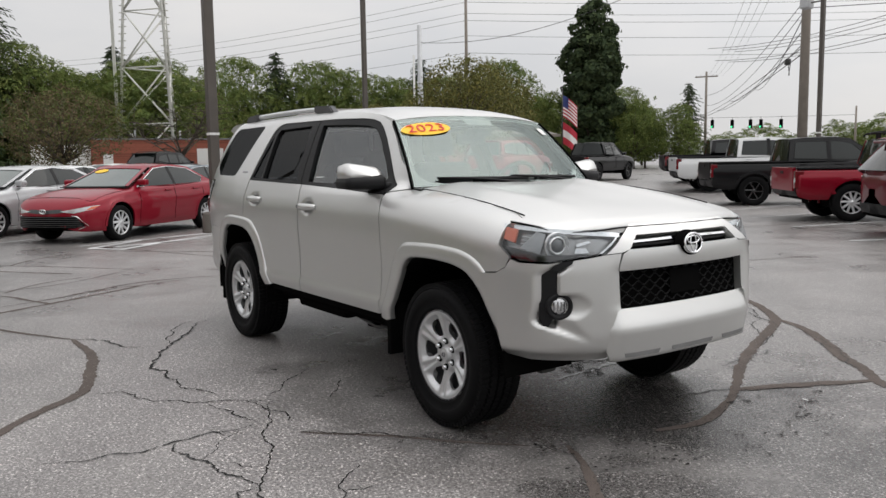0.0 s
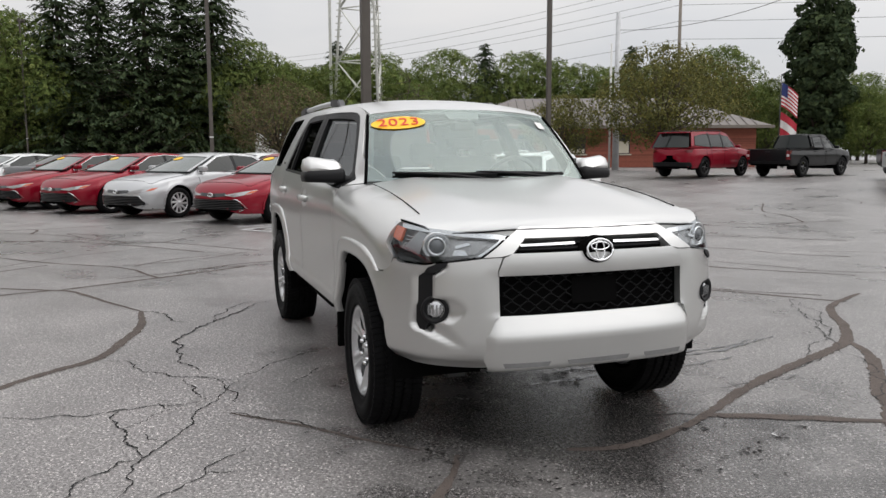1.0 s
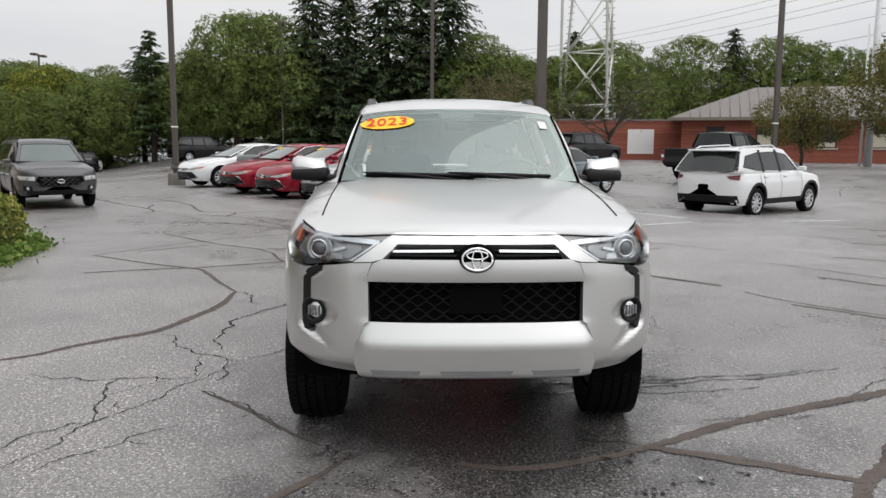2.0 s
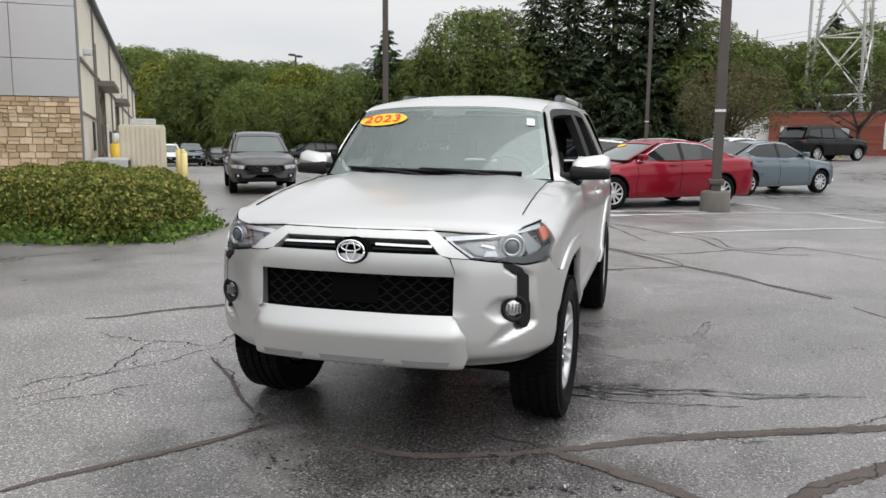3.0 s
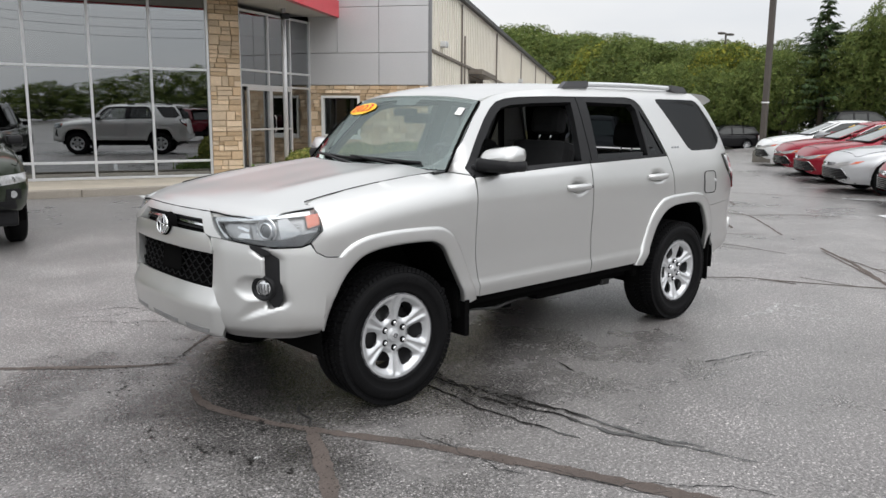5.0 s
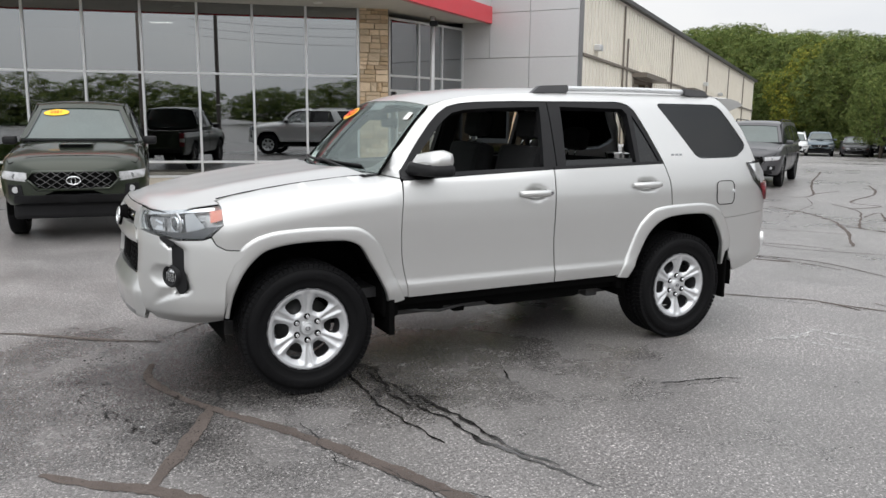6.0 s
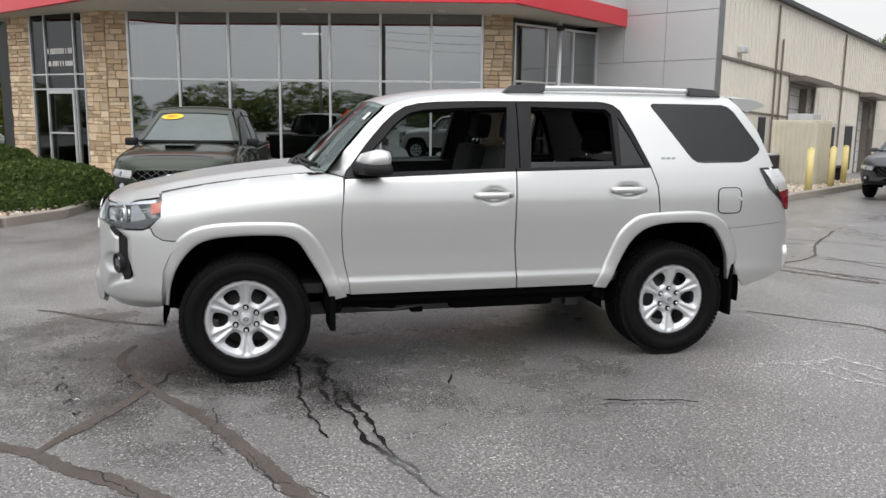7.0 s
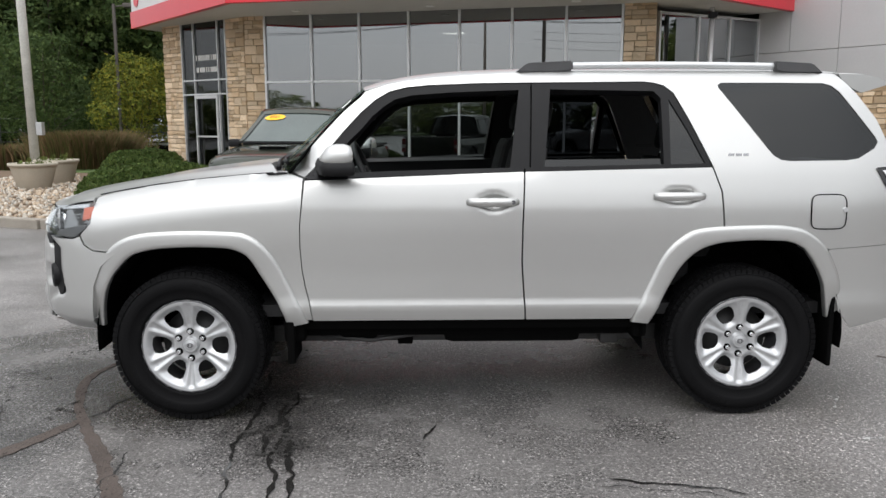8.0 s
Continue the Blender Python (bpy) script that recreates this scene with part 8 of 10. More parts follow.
def tree(meshes, label, x, y, turn=0.0, size=1.0, z=None, group="", tall=1.0):
    t = thing("tree", label, "tree", Matrix.Translation((x, y, rise(x, y) - 0.05 if z is None else z)) @ Matrix.Rotation(turn, 4, "Z") @ Matrix.Diagonal((size, size, size * tall, 1)), group)
    for n, me in zip(("trunk", "crown"), meshes):
        o = new(n, me)
        o.parent = t
    return t


T_CON = [spruce(10 + k, 13.0, 4.9, "leaf_dark", 0.30, 0.66, 0.24, 0.28, 20) for k in range(3)]
T_PINE = spruce(15, 12.0, 4.6, "leaf_pine", 0.40, 0.6, 0.0, 0.62, 24, 0.25)
T_MID = [crowned(20 + k, 11.0, 4.4, "leaf_mid", 7600, 0.44, 0.14, 40 + 4 * k) for k in range(3)]
T_FAR = crowned(22, 11.0, 4.6, "leaf_mid", 2500, 0.68, 0.06, 30)
T_LOW = crowned(23, 9.0, 4.6, "leaf_mid", 1100, 0.95, 0.03, 22)
T_DEEP = crowned(24, 12.0, 4.6, "leaf_deep", 6500, 0.42, 0.12, 36, 0.1)
T_YEL = crowned(25, 9.0, 4.0, "leaf_yellow", 7500, 0.36, 0.14, 36, 0.1)
T_OLI = crowned(27, 6.6, 3.7, "leaf_olive", 12000, 0.14, 0.24, 60, 0.35, (0.13, 0.27))
T_BRN = crowned(29, 6.0, 3.8, "leaf_brown", 8000, 0.13, 0.2, 60, 0.5, (0.12, 0.25))
T_BARE = thin_tree(31, 6.0, 3.8, "leaf_brown", 420, 0.14)
T_POP = crowned(33, 15.0, 2.6, "leaf_dark", 12000, 0.42, 0.08, 70, 0.08)


def tall_tree(meshes, label, x, y, height, turn, group="", wide=1.0):
    """A tree scaled to a height in metres."""
    top = max(v.co.z for v in meshes[1].vertices)
    k = height / top
    return tree(meshes, label, x, y, turn, k * wide, group=group, tall=1 / wide)

rnd = random.Random(77)
wood_w = "conifers and broadleaf trees along the lot"
# belt of tall trees beyond the sedans: (place along the belt, height, kind)
for f, hgt, k in ((0.335, 9.3, "p"), (0.40, 8.2, "b"), (0.465, 10.6, "b"), (0.53, 10.7, "b"), (0.60, 13.6, "c"), (0.66, 13.0, "c"), (0.73, 15.0, "c"), (0.79, 12.6, "c"), (0.84, 14.0, "c"), (0.90, 9.4, "b"), (0.96, 8.0, "b"), (1.03, 7.6, "b"), (1.1, 9.6, "c"), (1.17, 8.0, "b"), (0.28, 6.6, "b"), (0.23, 6.2, "b"), (0.17, 6.2, "b"), (0.10, 6.4, "b")):
    x, y = -46 - 9 * math.sin(min(1.0, f) * 2.2) - (20 if f > 0.98 else 0), -33 + 42 * f
    ms = {"p": T_PINE, "b": rnd.choice(T_MID), "c": rnd.choice(T_CON)}[k]
    tall_tree(ms, {"p": "tall pine with open upswept branches", "b": "leafy broadleaf tree in full leaf", "c": "tall dark conifer with layered branches"}[k], x, y, hgt, rnd.uniform(0, 6.3), wood_w, 1.3 if k == "c" else 1.2 if k == "p" else 1.0)
# lower trees that close the belt behind
for k in range(22):
    f = 0.3 + 0.85 * k / 21
    x, y = -50 - 9 * math.sin(min(1.0, f) * 2.2) + rnd.uniform(-2, 3), -33 + 42 * f
    tall_tree(T_FAR if k % 4 else T_CON[0], "leafy tree standing close behind the tall ones", x, y, rnd.uniform(6.4, 8.2), rnd.uniform(0, 6.3), wood_w, 1.2)
# woods behind the workshop, rising away from the lot
for k in range(62):
    f = 1.3 * k / 61
    row = k % 3
    x, y = -55 - 22 * f - 4 * row + rnd.uniform(-2, 2), -23.5 - 44 * f - 3 * row + rnd.uniform(-2, 2)
    yel = k % 7 == 3
    tall_tree(T_YEL if yel else rnd.choice(T_MID) if row == 0 else T_FAR, "broadleaf tree with yellowing leaves" if yel else "leafy broadleaf tree in the woods behind the workshop", x, y, (7.7 + 6.2 * f) * rnd.uniform(0.9, 1.06), rnd.uniform(0, 6.3), "woods behind the workshop", 1.1)
# low trees along the far road
for k in range(18):
    tall_tree(T_LOW, "low leafy tree far along the road", -84 + 5.2 * k + rnd.uniform(-1, 1), 122 + rnd.uniform(-5, 5), rnd.uniform(4.5, 7.5), k * 0.7, "far trees", 1.6)
# shrubs under the woods
for k in range(30):
    f = 1.2 * k / 29
    tall_tree(T_LOW, "low leafy shrub at the edge of the woods", -53 - 22 * f + rnd.uniform(-1, 1), -22 - 44 * f + rnd.uniform(-1, 1), rnd.uniform(2.6, 3.9), rnd.uniform(0, 6.3), "shrubs along the woods", 1.5)
for k in (0, 4, 5, 6, 7, 8, 9, 10, 11, 12, 13):
    tall_tree(T_DEEP, "low leafy shrub behind the planting bed", 8 + 1.6 * k + rnd.uniform(-0.5, 0.5), -29.5 - 0.4 * k + rnd.uniform(-1, 1), rnd.uniform(2.2, 3.4), rnd.uniform(0, 6.3), "shrubs along the woods", 1.5)
# olive and brown trees near the brick buildings
tree(T_BRN, "small tree with thin brown foliage", -42.5, 5.0, 0.4, 0.88)
tree(T_BARE, "almost bare small tree by the brick annexe", -45.0, 12.2, 0.9, 1.0)
tree(T_OLI, "spreading olive-leaved tree in front of the brick office", -29.5, 22.6, 0.0, 0.95)
tree(T_OLI, "spreading olive-leaved tree in front of the brick office", -33.2, 19.0, 2.0, 0.62)
tree(T_OLI, "spreading olive-leaved tree behind the brick office", -52.0, 42.0, 1.0, 1.35)
# far trees above the brick office
for k in range(26):
    f = k / 25
    ms = T_FAR if k % 7 else T_CON[0]
    tree(ms, "distant leafy tree beyond the brick office", -88 + 26 * f + rnd.uniform(-4, 4), 18 + 60 * f, rnd.uniform(0, 6.3), rnd.uniform(0.85, 1.2) * (1.0 if f < 0.7 else 0.8), group="far trees")
tall_tree(T_POP, "tall narrow dense tree rising over the others", -47.5, 51.0, 15.6, 0.0, "", 1.0)
tree(T_CON[1], "dark conifer beside the road", -43.5, 60.0, 0.0, 0.62)
for x, y, s in ((-50, 48, 0.62), (-45, 54, 0.55), (-42, 56.5, 0.5), (-54, 47, 0.6), (-56, 52, 0.62), (-47, 58, 0.5)):
    tree(T_MID[0], "leafy tree near the road junction", x, y, s * 9, s, group="trees near the junction")
# trees across the road, mirrored in the showroom glass and the car's paint
# ring runs on unseen past the mirrored side, added to darken the car's reflections
for k in range(36):
    f = k / 35
    a = radians(112 - 150 * f)
    x, y = 4 + 66 * math.cos(a) + rnd.uniform(-3, 3), 4 + 62 * math.sin(a) + rnd.uniform(-3, 3)
    tall_tree(T_LOW, "leafy tree across the road, seen only in reflections", x, y, rnd.uniform(3.8, 6.8), k * 1.1, "trees across the road", 2.1)
# woods at the far side of the showroom
for k in range(17):
    f = k / 16
    tree(rnd.choice((T_DEEP, T_DEEP, T_DEEP, T_CON[1], T_PINE, T_MID[1])), "tall dark leafy tree behind the planting bed", 10.5 + 18 * f + rnd.uniform(-1.5, 1.5), -38 - 5 * f + rnd.uniform(-3, 4), rnd.uniform(0, 6.3), rnd.uniform(0.95, 1.3), group="trees behind the bed")
tree(T_YEL, "small tree with bright yellowing leaves", 11.6, -28.0, 0.3, 0.46)
tree(T_DEEP, "small dark green leafy tree", 15.2, -27.5, 2.3, 0.42)


def hedge(name, label, outline, height, leaf, count, size, seed, crowny=0.12, dome=0.0):
    """A clipped hedge over a plan outline: dark core and a skin of leaves."""
    h = thing(name, label, "hedge")
    rnd = random.Random(seed)
    cx, cy = sum(p[0] for p in outline) / len(outline), sum(p[1] for p in outline) / len(outline)
    pts = []
    n = len(outline)
    core = bmesh.new()
    rows = []
    for f, z in ((0.86, 0.0), (0.9, height * 0.4), (0.86, height * 0.8), (0.7, height * 0.92), (0.35, height * 0.95)):
        f *= 1 - 0.5 * dome * (z / height) ** 2
        rows.append([core.verts.new((cx + (x - cx) * f, cy + (y - cy) * f, z * (1 - 0.04 * dome))) for x, y in outline])
    for a, b in zip(rows, rows[1:]):
        for k in range(n):
            core.faces.new((a[k], a[(k + 1) % n], b[(k + 1) % n], b[k]))
    core.faces.new(rows[-1])
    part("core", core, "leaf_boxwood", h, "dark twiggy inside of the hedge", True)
    for _ in range(count):
        k = rnd.randrange(n)
        a, b = outline[k], outline[(k + 1) % n]
        t = rnd.random()
        ex, ey = a[0] + (b[0] - a[0]) * t, a[1] + (b[1] - a[1]) * t
        s = rnd.random()
        if s < 0.45:
            z = rnd.uniform(0.03, 0.9) * height
            f = 0.93 + 0.07 * math.sin(math.pi * z / height) - (0.05 + 0.28 * dome) * (z / height) ** 3 + rnd.uniform(-0.05, 0.05)
        else:
            f = math.sqrt(rnd.random()) * (0.94 - 0.12 * dome)
            z = height * (1 - 0.25 * max(0, f - 0.72) / 0.22 * 0.6) * (1 - 0.35 * dome * f ** 3) + rnd.uniform(-0.06, 0.06)*(1 - 0.6 * dome) + 0.05 * math.sin(ex * 2.3 + f * 4) * crowny / 0.12
        pts.append((Vector((cx + (ex - cx) * f, cy + (ey - cy) * f, z)), 1.0))
    me = leaves(pts, size, seed, 0.2)
    me.materials.append(M[leaf])
    o = new("foliage", me)
    o.parent = h
    return h


hedge("hedge", "overgrown green hedge with pale tips on the island", [(-3.5, -8.2), (-3.35, -7.0), (-3.3, -6.1), (-3.6, -5.5), (-4.6, -5.35), (-5.5, -5.75), (-6.6, -6.9), (-7.6, -8.2), (-8.3, -9.6), (-8.0, -10.6), (-6.5, -10.2), (-5.0, -9.6), (-4.0, -9.2)], 0.82, "leaf_hedge", 36000, 0.055, 5)
creeper = [(Vector((-3.25 + rnd.gauss(0, 0.16) - 0.6 * max(0, t - 0.75) * 4, -9.4 + 4.1 * t + rnd.gauss(0, 0.15), abs(rnd.gauss(0, 0.1)))), 1.0) for t in (rnd.random() for _ in range(3800))]
creeper += [(Vector((-3.7 - 1.9 * t + rnd.gauss(0, 0.12), -5.25 - 0.35 * t + rnd.gauss(0, 0.12), abs(rnd.gauss(0, 0.1)))), 1.0) for t in (rnd.random() for _ in range(1500))]
creeper += [(Vector((-4.2 + rnd.gauss(0, 0.35), -9.7 + rnd.gauss(0, 0.25), abs(rnd.gauss(0, 0.22)))), 1.0) for _ in range(900)]
cm = leaves(creeper, 0.07, 9, 0.4)
cm.materials.append(M["leaf_ivy"])
tagged(new("creeper", cm), "pale green creeper spilling from the hedge foot", "plant", kind="stuff")
tagged(part("planting_bed", prism([(-3.6, -9.3), (-3.35, -6.0), (-3.7, -5.5), (-4.6, -5.35), (-5.6, -5.7), (-8.0, -8.4), (-9.6, -10.9), (-8.4, -12.4), (-6.4, -10.4), (-4.6, -10.2)], -0.1, 0.03), "soil"), "dark soil under the hedge", "soil", kind="structure")

hedge("hedge", "rounded clipped dark green hedge on the stone bed", [(4.75, -7.4), (5.35, -7.35), (5.95, -8.5), (6.5, -9.9), (6.6, -11.4), (6.1, -12.4), (5.1, -12.3), (4.1, -11.5), (3.65, -10.2), (3.6, -9.1), (4.0, -8.1)], 0.7, "leaf_boxwood", 20000, 0.055, 6, dome=1.0)
hedge("hedge", "low clipped dark green hedge behind the round one", [(6.2, -12.3), (7.0, -12.2), (7.6, -13.6), (7.5, -15.6), (6.9, -17.0), (6.3, -16.0), (5.9, -13.8)], 0.82, "leaf_boxwood", 11000, 0.055, 7, dome=1.0)
bed = [(3.95, -9.4), (4.2, -7.65), (4.75, -6.7), (5.6, -6.6), (8.0, -7.7), (14.0, -9.6), (26, -14), (24, -24), (9.5, -18), (8.6, -16.5), (5.6, -9.6)]
tagged(part("stone_bed", prism(bed, -0.1, 0.07), "soil"), "bed under the river stones", "bed", kind="structure")


def pebbles(outline, n, z, seed, size=(0.025, 0.06)):
    """Loose rounded stones scattered inside an outline."""
    rnd = random.Random(seed)
    xs, ys_ = [p[0] for p in outline], [p[1] for p in outline]
    unit = bmesh.new()
    bmesh.ops.create_icosphere(unit, subdivisions=1, radius=1.0)
    base = [v.co.copy() for v in unit.verts]
    faces = [[v.index for v in f.verts] for f in unit.faces]
    unit.free()
    vs, fs = [], []
    while n:
        x, y = rnd.uniform(min(xs), max(xs)), rnd.uniform(min(ys_), max(ys_))
        inside_ = False
        for (x0, y0), (x1, y1) in zip(outline, outline[1:] + outline[:1]):
            if (y0 > y) != (y1 > y) and x < (x1 - x0) * (y - y0) / (y1 - y0) + x0:
                inside_ = not inside_
        if not inside_:
            continue
        n -= 1
        k = len(vs)
        m = Matrix.Translation((x, y, z + rnd.uniform(0, 0.03))) @ Euler((rnd.uniform(0, 6), rnd.uniform(0, 6), rnd.uniform(0, 6))).to_matrix().to_4x4() @ Matrix.Diagonal((rnd.uniform(*size), rnd.uniform(*size) * 0.8, rnd.uniform(*size) * 0.6, 1))
        vs += [m @ (b * rnd.uniform(0.9, 1.1)) for b in base]
        fs += [[i + k for i in f] for f in faces]
    me = bpy.data.meshes.new("pebbles")
    me.from_pydata(vs, [], fs)
    for p in me.polygons:
        p.use_smooth = True
    me.materials.append(M["gravel"])
    return new("river_stones", me)


tagged(pebbles([(4.05, -9.2), (4.3, -7.7), (4.85, -6.85), (5.6, -6.75), (8.0, -7.85), (12.0, -9.3), (12.5, -14.5), (9.5, -17), (8.4, -14.5), (5.6, -9.6)], 4600, 0.075, 4, (0.03, 0.065)), "tan and grey river stones", "stones", kind="stuff")
tagged(pebbles([(-8.6, -7.9), (-11.4, -9.8), (-15.0, -12.0), (-15.4, -13.0), (-9.8, -10.4)], 1600, 0.05, 8, (0.03, 0.07)), "tan stones beside the workshop", "stones", kind="stuff")


def grasses(label, x, y, n, height, spread, seed):
    """A clump of tall thin blades."""
    rnd = random.Random(seed)
    vs, fs = [], []
    for _ in range(n):
        a, r = rnd.uniform(0, 6.28), abs(rnd.gauss(0, 0.35)) * spread
        bx, by = x + r * math.cos(a), y + r * math.sin(a)
        h = height * rnd.uniform(0.55, 1.0)
        lean = Vector((math.cos(a), math.sin(a), 0)) * h * rnd.uniform(0.1, 0.55)
        sd = Vector((-math.sin(a + 1), math.cos(a + 1), 0)) * 0.012
        k = len(vs)
        p0, p1, p2 = Vector((bx, by, 0.05)), Vector((bx, by, h * 0.6)) + lean * 0.3, Vector((bx, by, h)) + lean
        vs += [p0 - sd, p0 + sd, p1 + sd * 1.4, p1 - sd * 1.4, p2]
        fs += [(k, k + 1, k + 2, k + 3), (k + 3, k + 2, k + 4)]
    me = bpy.data.meshes.new("blades")
    me.from_pydata(vs, [], fs)
    me.materials.append(M["drygrass"])
    return tagged(new("ornamental_grass", me), label, "grass", group="ornamental grasses", kind="stuff")


for k, (x, y) in enumerate(((10.25, -21.4), (10.9, -20.9), (11.5, -20.6), (10.7, -21.8), (11.25, -21.3), (13.2, -20.4))):
    grasses("tall reddish brown ornamental grass", x, y, 2600, 1.3 if k < 5 else 0.9, 1.25, 40 + k)


def planter(x, y, s=1.0):
    p = thing("planter", "round pale concrete planter on river stones", "planter", pose(x, y, 0.08), "planters")
    part("bowl", lathe([(0.0, 0.0), (0.30 * s, 0.0), (0.33 * s, 0.03), (0.44 * s, 0.44 * s), (0.47 * s, 0.5 * s), (0.49 * s, 0.5 * s), (0.49 * s, 0.56 * s), (0.45 * s, 0.56 * s), (0.43 * s, 0.48 * s), (0.0, 0.46 * s)], 32, "Z"), "concrete", p)
    part("plants", leaves_ob(p), "leaf_mid", p)
    return p


def leaves_ob(p):
    rnd = random.Random(3)
    me = leaves([(Vector((rnd.gauss(0, 0.16), rnd.gauss(0, 0.16), 0.5 + abs(rnd.gauss(0, 0.07)))), 1.0) for _ in range(220)], 0.08, 3)
    bm = bmesh.new()
    bm.from_mesh(me)
    return bm


planter(8.5, -12.4)
planter(8.72, -14.0)

# ---- poles, wires and far buildings ----
def lamp_post(x, y, h, label, base=True, r=0.075, heads=2, turn=0.0):
    p = thing("street_lamp", label, "lamp post", pose(x, y, rise(x, y), 0, 0, turn), "lot lamp posts")
    if base:
        part("foot", lathe([(0.0, 0.42), (0.25, 0.42), (0.29, 0.38), (0.30, 0.0)], 20, "Z"), "footing", p, "weathered concrete footing")
        part("collar", box((-0.15, -0.15, 0.55), (0.15, 0.15, 0.66), 0.03), "pole", p)
    part("shaft", box((-r, -r, 0.3), (r, r, h), 0.012), "pole", p, "square dark bronze shaft")
    part("band", box((-r - 0.006, -r - 0.006, 2.0), (r + 0.006, r + 0.006, 2.05)), "paper", p)
    for k in range(heads):
        s = 1 if k else -1
        a = part("lamp_arm", rod((0, 0, h - 0.1), (s * 0.5, 0, h - 0.05), 0.03), "pole", p)
        part("lamp_head", box((min(s * 0.4, s * 1.0), -0.2, h - 0.14), (max(s * 0.4, s * 1.0), 0.2, h + 0.02), 0.03), "pole", a)
    return p


lamp_post(-11.35, 2.43, 9.5, "dark bronze square lamp post on a concrete foot", r=0.095)
lamp_post(-22.4, -8.6, 9.5, "dark bronze lamp post at the end of the sedan row", r=0.085)
lamp_post(-24.1, 13.4, 10.5, "dark lamp post between parked cars", r=0.085)
lamp_post(-33.5, 0.6, 9.5, "dark lamp post with a pale foot behind parked cars", r=0.085)
lamp_post(-57.3, -29.1, 9.0, "far twin-headed lamp post before the woods", base=False, r=0.06)
lamp_post(-51.3, -9.6, 9.5, "thin lamp post before the conifers", base=False, r=0.05, heads=1)
lamp_post(-10.9, 24.7, 12.0, "thin dark post with floodlights", base=False, r=0.07, heads=0)
lamp_post(12.0, -27.0, 6.0, "thin lamp post in front of the trees", base=False, r=0.05, heads=1)
lamp_post(9.0, 15.5, 9.5, "dark lamp post seen mirrored in the showroom glass", r=0.09)


def utility_pole(x, y, h, label, arms=1, turn=0.0, r=0.16, mat="wood"):
    p = thing("utility_pole", label, "pole", pose(x, y, rise(x, y), 0, 0, turn), "utility poles")
    part("shaft", rod((0, 0, -0.2), (0, 0, h), r, r * 0.65, 12), mat, p)
    for k in range(arms):
        z = h - 0.5 - 1.1 * k
        a = part("crossarm", box((-1.1, -0.07, z - 0.06), (1.1, 0.07, z + 0.06), 0.01), "wood", p)
        for i in (-1, -0.55, 0.55, 1):
            part("insulator", rod((i, 0, z + 0.06), (i, 0, z + 0.2), 0.04, 0.02, 8), "galv", a)
    return p


utility_pole(-34.4, 23.1, 8.9, "pale weathered utility pole by the brick office", 0, r=0.2, mat="galv")
part("riser_pipe", rod((-34.75, 22.9, 0.3), (-34.75, 22.9, 7.6), 0.06), "whitepaint")
tagged(bpy.data.objects["riser_pipe"], "white conduit up the utility pole", "conduit")
utility_pole(-60.0, 46.0, 20.0, "tall bare utility pole far behind the trees", 0, r=0.2)
up_r = utility_pole(-12.4, 26.2, 13.0, "weathered wooden utility pole with floodlight and cables", 1, 40, r=0.2)
utility_pole(-46.0, 66.0, 9.6, "wooden utility pole with crossarm at the junction", 1, 30)
utility_pole(22.0, 34.0, 12.0, "utility pole with crossarms across the lot", 2, 10)
utility_pole(-2.0, 40.0, 12.0, "utility pole with crossarms across the lot", 2, 10)
fl = thing("floodlight", "grey floodlight on a bracket", "light", pose(-10.95, 24.7, 6.8 + rise(-10.9, 24.7)))
part("bracket", rod((0.05, 0, -0.1), (-0.5, 0, -0.1), 0.03), "pole", fl)
part("lamp_body", box((-0.75, -0.2, -0.3), (-0.4, 0.2, 0.1), 0.06), "galv", fl)


def wire(a, b, sag, r=0.01, name="overhead_cable"):
    a, b = Vector(a), Vector(b)
    n = 22
    pts = [a.lerp(b, k / n) - Vector((0, 0, sag * 4 * (k / n) * (1 - k / n))) for k in range(n + 1)]
    return tagged(part(name, tube(pts, r, 4), "wire"), "thin black overhead utility cable", "cable", "overhead cables")


pr = Vector((-12.4, 26.2, 0))
for k, (z0, z1, sg) in enumerate(((11.2, 8.3, 1.6), (7.4, 7.6, 0.9), (7.0, 6.6, 1.0))):
    wire((pr.x, pr.y, z0), (-34.4 if k == 0 else -46, 23.1 if k == 0 else 66, z1), sg, 0.014 if k == 0 else 0.016)
for k in range(4):
    wire((pr.x - 0.8 + 0.5 * k, pr.y, 12.6 - 0.1 * k), (-46 + 0.6 * k, 66, 9.4), 1.3, 0.009)
    wire((pr.x - 0.8 + 0.5 * k, pr.y, 12.6 - 0.1 * k), (12 + k, 38, 12.0), 1.0, 0.009)
for k in range(3):
    wire((pr.x, pr.y, 8.2 - 0.6 * k), (20, 40, 9.8 - 0.7 * k), 0.8, 0.014)
for x, y in ((-10.0, 108.0), (-140.0, 16.0)):
    utility_pole(x, y, 19.0, "tall bare utility pole far across the road", 0, r=0.2)
for z in (17.9, 17.2, 16.1, 15.4, 13.9, 12.2):
    wire((-60.0, 46.0, z), (-10.0, 108.0, z), 0.9, 0.017, "power_line")
    wire((-60.0, 46.0, z), (-140.0, 16.0, z), 1.2, 0.017, "power_line")
